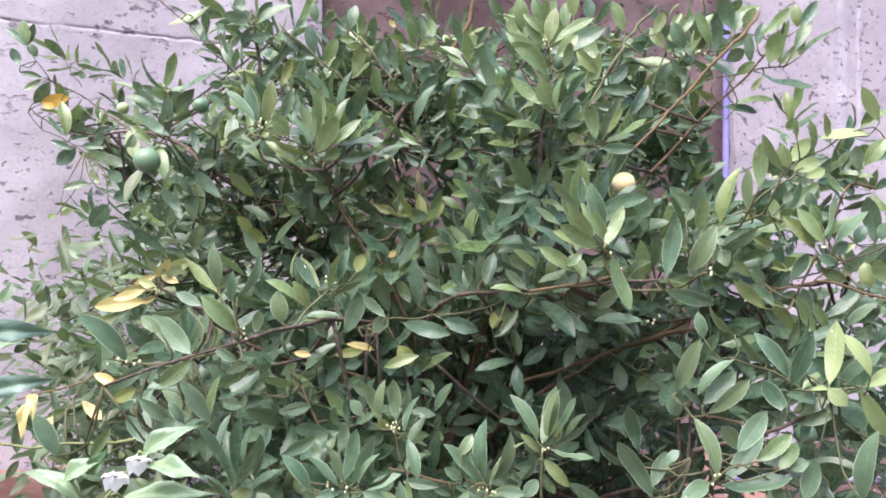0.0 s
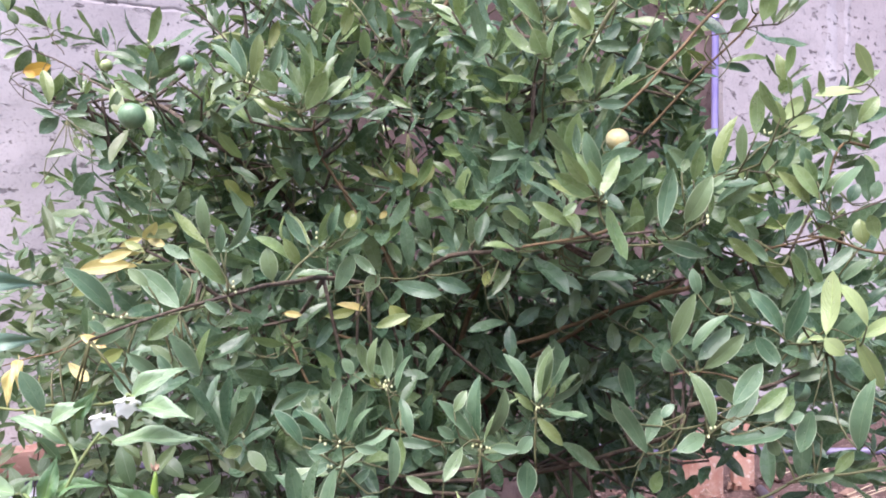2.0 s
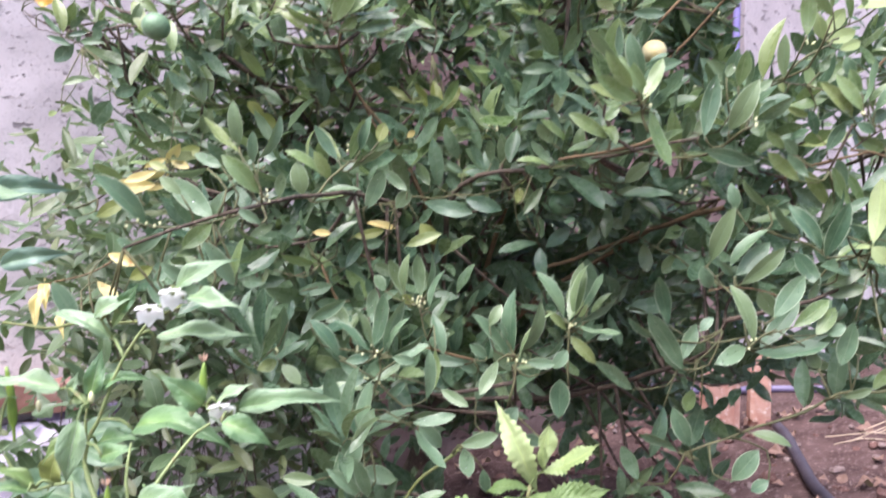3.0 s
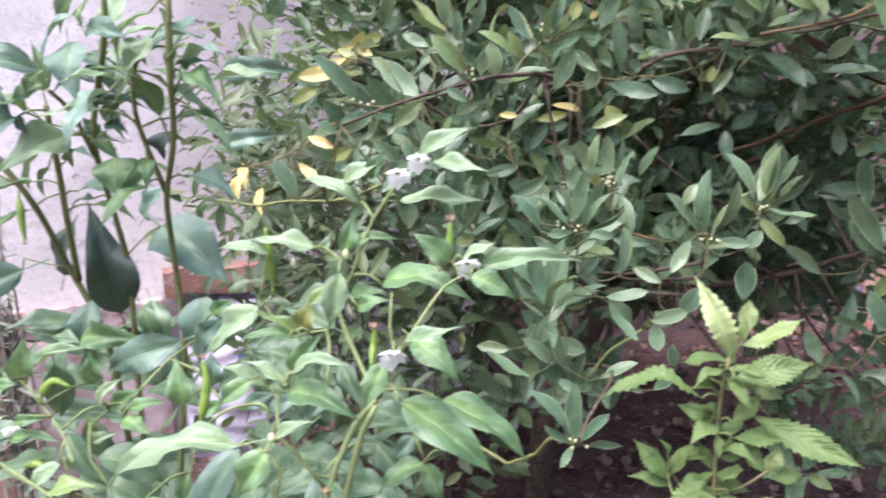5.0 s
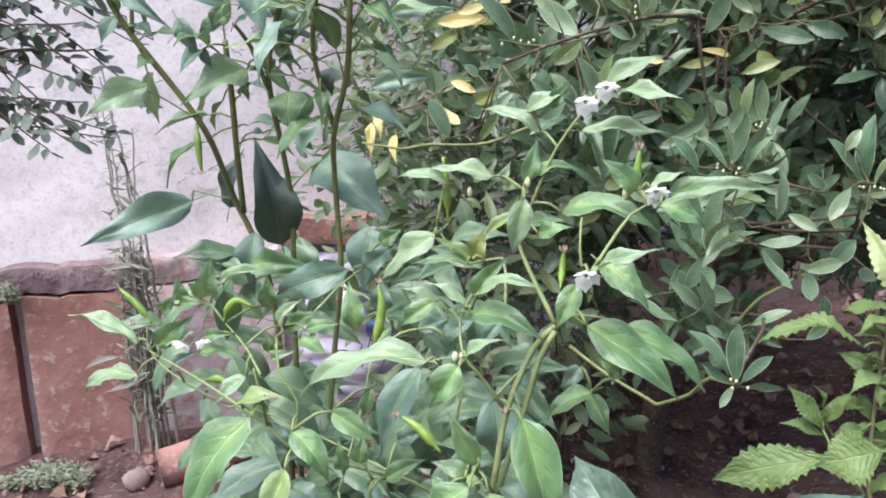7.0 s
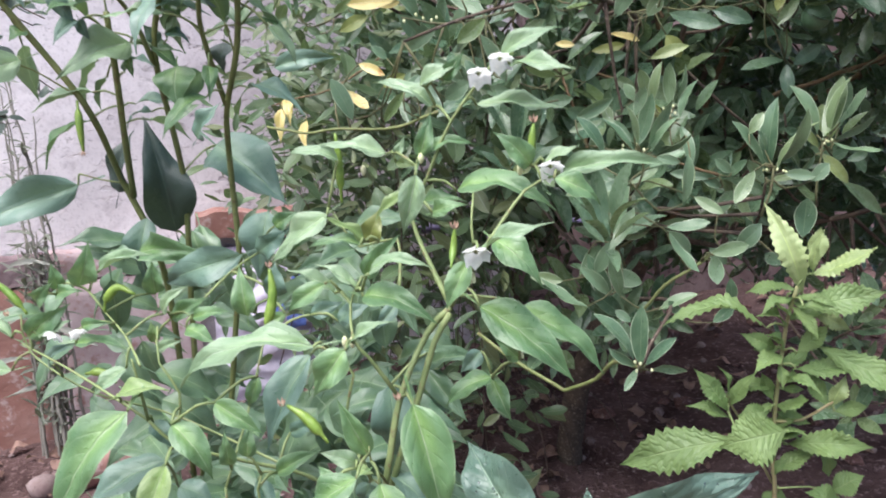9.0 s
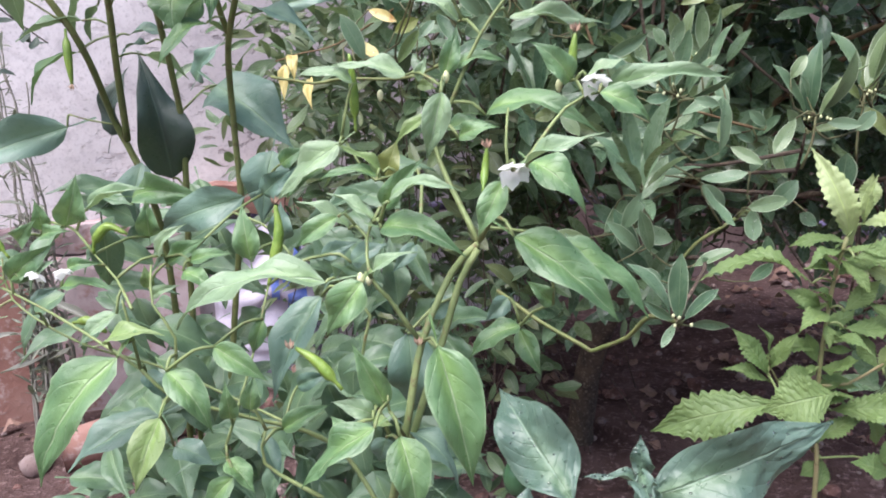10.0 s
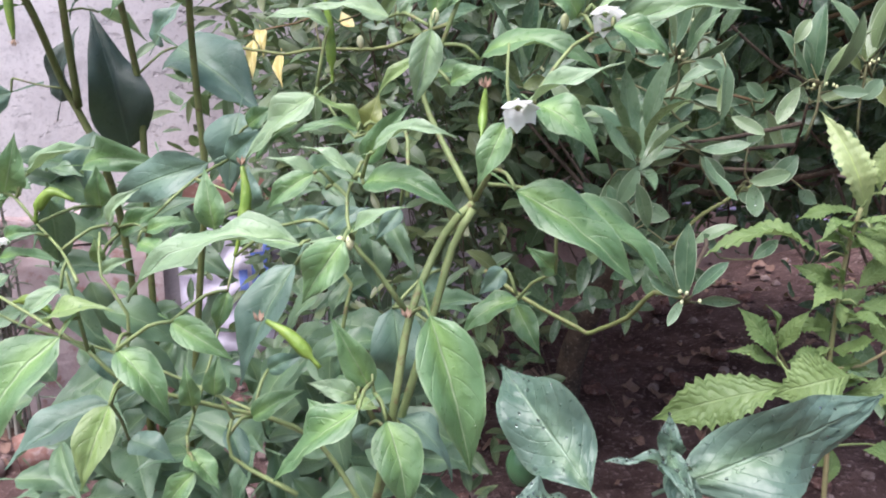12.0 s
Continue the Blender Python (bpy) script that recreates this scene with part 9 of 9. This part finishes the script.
def split_post(at, width, deep, high, turn, slant, seed, label):
    """A split piece of timber with a slanting, splintered top."""
    bm = bmesh.new()
    rings = 9
    loops = []
    for j in range(rings):
        w = j / (rings - 1)
        ring = []
        for k in range(10):
            a = 2 * math.pi * k / 10
            x = width / 2 * math.copysign(abs(math.cos(a)) ** 0.55, math.cos(a))
            y = deep / 2 * math.copysign(abs(math.sin(a)) ** 0.55, math.sin(a))
            z = high * w + w * (slant * x + 0.012 * noise.noise(Vector((x * 60, y * 60, seed))))
            bulge = 1 + 0.06 * noise.noise(Vector((a, w * 5, seed)))
            ring.append(bm.verts.new((x * bulge, y * bulge, z)))
        loops.append(ring)
    for j in range(rings - 1):
        for k in range(10):
            bm.faces.new((loops[j][k], loops[j][(k + 1) % 10], loops[j + 1][(k + 1) % 10], loops[j + 1][k]))
    bm.faces.new(loops[0][::-1])
    bm.faces.new(loops[-1])
    me = bpy.data.meshes.new("wooden_stake")
    bm.to_mesh(me)
    bm.free()
    me.materials.append(WOOD)
    ob = new("wooden_stake", me)
    x, y = at
    ob.matrix_basis = pose(x, y, ground_height(x, y) - 0.02, 0, 0, turn)
    tagged(ob, label, "stake", "stakes by the wall")


split_post((0.814, 2.44), 0.125, 0.05, 0.22, 12, -0.9, 3, "short split reddish timber stake with slanted top")
split_post((0.945, 2.47), 0.068, 0.05, 0.27, -8, 0.5, 8, "narrow peeling reddish timber stake in soil")


def hoses():
    g = ground_height
    line = curve_points([(x, y, z + 0.012) for x, y, z in ((-0.95, 1.90, 0.40), (-0.17, 2.30, 0.39), (0.40, 2.58, 0.30), (0.85, 2.76, 0.22), (1.13, 2.82, g(1.13, 2.82)), (1.42, 2.66, g(1.42, 2.66)), (2.0, 2.55, g(2.0, 2.55)))], 0.03)
    v, f = tube(line, 0.0125, 0.0125, 9)
    tagged(new("garden_hose", mesh_of("garden_hose", v, f, HOSE)), "dull violet garden hose trailing along the wall foot", "hose")
    line = curve_points([(x, y, g(x, y) + 0.016) for x, y in ((0.97, 2.40), (0.946, 2.28), (0.90, 2.08), (0.859, 1.90), (0.86, 1.6), (0.95, 1.3))], 0.03)
    v, f = tube(line, 0.015, 0.015, 9)
    tagged(new("black_hose", mesh_of("black_hose", v, f, BLACK_HOSE)), "dark rubber hose lying on the soil", "hose")
    line = curve_points((on_wall(1.168, 0.12, 0.03), on_wall(1.165, 1.0, 0.028), on_wall(1.172, 1.7, 0.03), on_wall(1.18, 2.85, 0.03)), 0.05)
    v, f = tube(line, 0.0125, 0.0125, 9)
    pipe = root("wall_conduit", on_wall(1.168, 0.12, 0.03), "violet plastic conduit running up the wall", "conduit")
    part("tube", mesh_of("tube", v, f, CABLE), pipe)
    for z in (0.5, 1.1, 1.75, 2.4):
        v, f = tube(curve_points((on_wall(1.169, z - 0.012, 0.03), on_wall(1.169, z + 0.012, 0.03)), 0.01), 0.0155, 0.0155, 9)
        part("clip", mesh_of("clip", v, f, CABLE), pipe)


hoses()


# ---- weeds by the wall and the dark shrub ----
def wall_weed():
    rng = random.Random(21)
    weed = root("dry_weed", (-1.30, 1.58, ground_height(-1.30, 1.58)), "half-dry grey-green weed, a thick leafy bundle before the wall", "weed")
    for k in range(12):
        x, y = -1.30 + rng.uniform(-0.045, 0.05), 1.58 + rng.uniform(-0.03, 0.03)
        tall = k < 6
        top = Vector((x + (rng.uniform(-0.12, 0.04) if tall else rng.uniform(-0.06, 0.10)), y + rng.uniform(-0.03, 0.02), rng.uniform(0.70, 0.92) if tall else rng.uniform(0.36, 0.52)))
        line = [p + 0.006 * noise.noise_vector(p * 18) for p in curve_points(((x, y, ground_height(x, y) - 0.02), Vector((x, y, 0.3)).lerp(top, 0.3), top), 0.016)]
        v, f = tube(line, 0.0042, 0.0014, 5)
        part("stalk", mesh_of("stalk", v, f, DRY_STEM), weed)
        poses = []
        for i in range(6, len(line) - 1):
            for n in range(1 if tall and line[i].z > 0.5 else 2):
                if rng.random() < 0.62:
                    d = Vector((rng.uniform(-1, 1), rng.uniform(-0.8, 0.4), rng.uniform(-0.5, 0.7))).normalized()
                    poses.append(leaf_pose(line[i], line[i] + d * rng.uniform(0.015, 0.055), (0, -0.4, 1), rng.uniform(0.35, 0.7)))
        part("foliage", joined_leaves("foliage", poses, "citrus", "dry_joined"), weed, None, "", "stuff")
    # long withered blades hanging out of the bundle
    for k in range(9):
        p = Vector((-1.30 + rng.uniform(-0.04, 0.05), 1.56, rng.uniform(0.15, 0.47)))
        d = Vector((rng.choice((-1, 1)) * rng.uniform(0.6, 1.0), -0.2, rng.uniform(-0.4, 0.5)))
        part("withered_blade", leaf_mesh("citrus", k, "dry"), weed, leaf_pose(p, p + d * rng.uniform(0.07, 0.14), (0, -0.5, 1), 0.42))


SKINS["dry_joined"] = leaf_material("dry weed leaf", (0.12, 0.135, 0.10), (0.22, 0.235, 0.185), (0.28, 0.28, 0.22), glow=0.15, joined=True)
SKINS["dry"] = leaf_material("withered blade", (0.13, 0.135, 0.11), (0.20, 0.20, 0.17), (0.26, 0.26, 0.22), glow=0.15)
wall_weed()


def ground_tufts():
    """Low pale weeds on the soil at the foot of the slabs, and one in a chink of the ledge."""
    rng = random.Random(63)
    for name, at, spread, count, high, label in (
            ("ground_weed", (-1.43, 1.40, 0.0), 0.085, 230, 0.050, "low pale grey-green weed spreading on soil before terracotta slabs"),
            ("ground_weed", (-1.52, 1.37, 0.0), 0.035, 60, 0.035, "small pale weed on soil before terracotta slabs"),
            ("ledge_weed", (-1.597, 1.52, 0.345), 0.022, 60, 0.05, "small grey-green weed growing from a chink in the ledge")):
        at = Vector(at)
        if name == "ground_weed":
            at.z = ground_height(at.x, at.y)
        weed = root(name, at, label, "weed", "low weeds")
        poses, stems = [], []
        for k in range(count):
            a, r = rng.uniform(0, 6.3), spread * rng.random() ** 0.6
            foot = at + Vector((math.cos(a) * r, 0.6 * math.sin(a) * r, 0))
            if name == "ground_weed":
                foot.z = ground_height(foot.x, foot.y)
            top = foot + Vector((rng.uniform(-0.012, 0.012), rng.uniform(-0.015, 0.005), high * rng.uniform(0.25, 1.0)))
            stems.append(tube([foot, foot.lerp(top, 0.5), top], 0.0009, 0.0006, 4))
            for n in range(3):
                d = Vector((rng.uniform(-1, 1), rng.uniform(-1, 0.3), rng.uniform(-0.2, 0.8))).normalized()
                p = foot.lerp(top, rng.uniform(0.4, 1.0))
                poses.append(leaf_pose(p, p + d * rng.uniform(0.007, 0.016), (rng.uniform(-0.4, 0.4), -0.5, 1), rng.uniform(0.9, 1.7)))
        part("foliage", joined_leaves("foliage", poses, "citrus", "moss_joined"), weed, None, "", "stuff")
        v, f = join(stems)
        part("stalk_mass", mesh_of("stalk_mass", v, f, DRY_STEM), weed, None, "", "stuff")


SKINS["moss_joined"] = leaf_material("pale weed leaf", (0.13, 0.165, 0.105), (0.26, 0.30, 0.20), (0.30, 0.34, 0.24), rough=0.6, glow=0.2, joined=True)
ground_tufts()


def dark_shrub():
    rng = random.Random(8)
    shrub = root("small_leaved_shrub", (-1.35, 0.98, ground_height(-1.35, 0.98)), "dark shrub with small oval leaves on drooping twigs", "shrub")
    v, f = tube(curve_points(((-1.35, 0.98, -0.05), (-1.33, 0.97, 0.5), (-1.28, 0.96, 0.95)), 0.04), 0.014, 0.007, 8, 0.05, rng)
    part("trunk", mesh_of("trunk", v, f, BARK), shrub)
    poses = []
    for k in range(38):
        start = Vector((-1.31, 0.97, rng.uniform(0.6, 0.98)))
        end = Vector((rng.uniform(-1.02, -0.86), 0.95 + rng.uniform(-0.10, 0.12), rng.uniform(0.77, 1.12)))
        if end.x > -0.93 and end.z < 0.78:
            end.x = -0.95
        mid = start.lerp(end, 0.5) + Vector((0, 0, 0.09))
        line = curve_points((start, mid, end), 0.015)
        v, f = tube(line, 0.0024, 0.001, 5)
        part("twig", mesh_of("twig", v, f, BARK), shrub)
        for i in range(4, len(line)):
            for side in (-1, 1):
                if rng.random() < 0.46:
                    d = Vector((rng.uniform(-0.2, 0.6), side * rng.uniform(0.3, 0.9), rng.uniform(-0.9, 0.3))).normalized()
                    poses.append(leaf_pose(line[i], line[i] + d * rng.uniform(0.019, 0.034), (0.2, -0.7, 0.8), 1.45))
    part("foliage", joined_leaves("foliage", poses, "citrus", "shady_joined"), shrub, None, "", "stuff")


dark_shrub()


def undergrowth():
    """Broad-leaved climbers and weeds between the shrub and the wall."""
    rng = random.Random(29)
    weed = root("undergrowth", (-0.55, 1.55, ground_height(-0.55, 1.55)), "tangle of dull green broad-leaved weeds beside the wall", "weeds")
    poses, small, stems = [], [], []
    while len(poses) < 2500:
        x, y, z = rng.uniform(-0.78, -0.20), rng.uniform(1.12, 2.1), rng.uniform(0.12, 1.20)
        if y > 2.30 + 0.52 * x or x < -0.78 + 0.22 * (1.75 - y) or z > 1.18 - 0.7 * max(0.0, -0.35 - x):
            continue
        if y < 1.12 + 0.4 * max(0.0, -0.30 - x) or (z < 0.35 and rng.random() < 0.5):
            continue
        base = Vector((x, y, z))
        d = Vector((rng.uniform(-1, 1), rng.uniform(-1, 0.1), rng.uniform(-0.8, 0.6))).normalized()
        poses.append(leaf_pose(base, base + d * rng.uniform(0.028, 0.064), (rng.uniform(-0.8, 0.8), -0.5, 0.9), rng.uniform(0.85, 1.5)))
        if len(poses) % 14 == 0:
            foot = Vector((x + rng.uniform(-0.1, 0.2), y + rng.uniform(0, 0.1), max(z - 0.3, 0.05)))
            stems.append(tube(curve_points((foot, foot.lerp(base, 0.5) + Vector((rng.uniform(-0.03, 0.03), 0, 0.02)), base), 0.04), 0.0014, 0.0008, 4))
    while len(poses) < 3400:
        y = rng.uniform(1.25, 1.95)
        x, z = -0.79 + 0.30 * rng.random() + 0.10 * (1.6 - y), rng.uniform(0.45, 1.04) - 0.10 * rng.random()
        if y > 2.26 + 0.52 * x:
            continue
        base = Vector((x, y, z))
        d = Vector((rng.uniform(-1, 1), rng.uniform(-1, 0.1), rng.uniform(-0.8, 0.6))).normalized()
        poses.append(leaf_pose(base, base + d * rng.uniform(0.028, 0.060), (rng.uniform(-0.8, 0.8), -0.5, 0.9), rng.uniform(0.8, 1.4)))
    part("foliage", joined_leaves("foliage", poses, "citrus", "under_joined"), weed, None, "", "stuff")
    v, f = join(stems)
    part("stalk_mass", mesh_of("stalk_mass", v, f, BARK), weed, None, "", "stuff")


undergrowth()


def fern():
    """Feathery fronds: a thin rib with a row of narrow leaflets on each side."""
    rng = random.Random(71)
    foot = Vector((-0.76, 1.88, ground_height(-0.76, 1.88)))
    plant = root("fern", foot, "feathery grey-green fern with arching fronds by the wall", "fern")
    for way, high, reach in ((-0.35, 0.80, 0.14), (-0.10, 0.77, 0.12), (-0.6, 0.76, 0.16), (0.25, 0.80, 0.14)):
        top = Vector((foot.x + way * reach, foot.y - 0.05 - 0.03 * abs(way), high))
        mid = foot.lerp(top, 0.6) + Vector((-0.15 * way * reach, 0.05, 0.06))
        line = curve_points((foot, mid, top, top + Vector((way * 0.09, -0.03, -0.045))), 0.011)
        v, f = tube(line, 0.0016, 0.0007, 4)
        frond = part("frond", mesh_of("frond", v, f, TWIG), plant)
        poses = []
        for i in range(int(len(line) * 0.68), len(line) - 1):
            axis = (line[i + 1] - line[i]).normalized()
            out = axis.cross(Vector((0.1, -0.7, 0.7))).normalized()
            u = (i / len(line) - 0.68) / 0.32
            size = 0.045 * (1 - 0.75 * u) * rng.uniform(0.85, 1.15)
            for side in (-1, 1):
                poses.append(leaf_pose(line[i], line[i] + (out * side + axis * 0.35 + Vector((0, 0, -0.15))).normalized() * size, (0.1, -0.6, 0.8), 0.75))
        part("foliage", joined_leaves("foliage", poses, "citrus", "under_joined"), frond, None, "", "stuff")


fern()


# ---- litter ----
def litter():
    rng = random.Random(14)
    poses = []
    for k in range(800):
        x, y = rng.uniform(-1.5, 1.5), rng.uniform(0.5, 2.6)
        if y > 2.34 + 0.52 * x:
            continue
        p = Vector((x, y, ground_height(x, y) + rng.uniform(0.004, 0.012)))
        a = rng.uniform(0, 6.3)
        d = Vector((math.cos(a), math.sin(a), rng.uniform(-0.05, 0.3)))
        poses.append(leaf_pose(p, p + d * rng.uniform(0.014, 0.05), (rng.uniform(-0.5, 0.5), rng.uniform(-0.5, 0.5), 1), rng.uniform(0.8, 1.4)))
    SKINS["litter"] = leaf_material("dead leaves", (0.11, 0.055, 0.042), (0.28, 0.17, 0.135), (0.25, 0.16, 0.12), rough=0.8, glow=0.1, joined=True)
    ob = new("leaf_litter", joined_leaves("leaf_litter", poses, "broad", "litter"))
    tagged(ob, "curled reddish brown dead leaves scattered on soil", "leaf litter", kind="stuff")
    chunks = []
    for k in range(1700):
        x, y = rng.uniform(-1.8, 1.6), rng.uniform(0.4, 2.7)
        if y > 2.34 + 0.52 * x:
            continue
        r = 0.003 + 0.012 * rng.random() ** 4
        v, f = lathe([(max(r * math.sin(math.pi * i / 4), r * 0.1), -0.7 * r * math.cos(math.pi * i / 4)) for i in range(5)], 6)
        c = Vector((x, y, ground_height(x, y) + 0.3 * r))
        chunks.append(([Vector(p) * (1 + 0.3 * noise.noise(Vector(p) / r + c)) + c for p in v], f))
    v, f = join(chunks)
    tagged(new("soil_crumbs", mesh_of("soil_crumbs", v, f, STONE, None, False)), "small stones and crumbs on the soil", "pebbles", kind="stuff")
    # clods of red earth
    clod = rough_material("red earth clod", (0.085, 0.045, 0.040), (0.19, 0.105, 0.092), (0.27, 0.19, 0.175), 26.0, 0.95, 0.008, 120.0, 0.15)
    chunks = []
    for k in range(420):
        x, y = rng.uniform(-1.3, 1.2), rng.uniform(0.6, 2.5)
        if y > 2.28 + 0.52 * x:
            continue
        r = 0.006 + 0.018 * rng.random() ** 2.5
        v, f = lathe([(max(r * math.sin(math.pi * i / 6), r * 0.1), -0.62 * r * math.cos(math.pi * i / 6)) for i in range(7)], 9)
        c = Vector((x, y, ground_height(x, y) + 0.2 * r))
        chunks.append(([Vector(p) * (1 + 0.55 * noise.noise(Vector(p) / r * 1.3 + c * 9)) + c for p in v], f))
    v, f = join(chunks)
    tagged(new("soil_clods", mesh_of("soil_clods", v, f, clod, None, False)), "crumbly lumps of red-brown earth on the soil", "clods", kind="stuff")
    # a few straws
    for k in range(14):
        x, y = rng.uniform(0.9, 1.35), rng.uniform(1.9, 2.5)
        a = rng.uniform(-0.5, 0.7)
        p = Vector((x, y, ground_height(x, y) + 0.012))
        q = p + Vector((math.cos(a), math.sin(a), 0)) * rng.uniform(0.12, 0.3)
        q.z = ground_height(q.x, q.y) + 0.014
        v, f = tube([p, p.lerp(q, 0.5) + Vector((0, 0, 0.01)), q], 0.0018, 0.0012, 5)
        tagged(new("straw", mesh_of("straw", v, f, STRAW)), "pale dry straw lying on soil", "straw", "straws on the soil")


STRAW = rough_material("straw", (0.42, 0.33, 0.24), (0.55, 0.45, 0.34), None, 40.0, 0.8, 0.0006, 150.0)
litter()
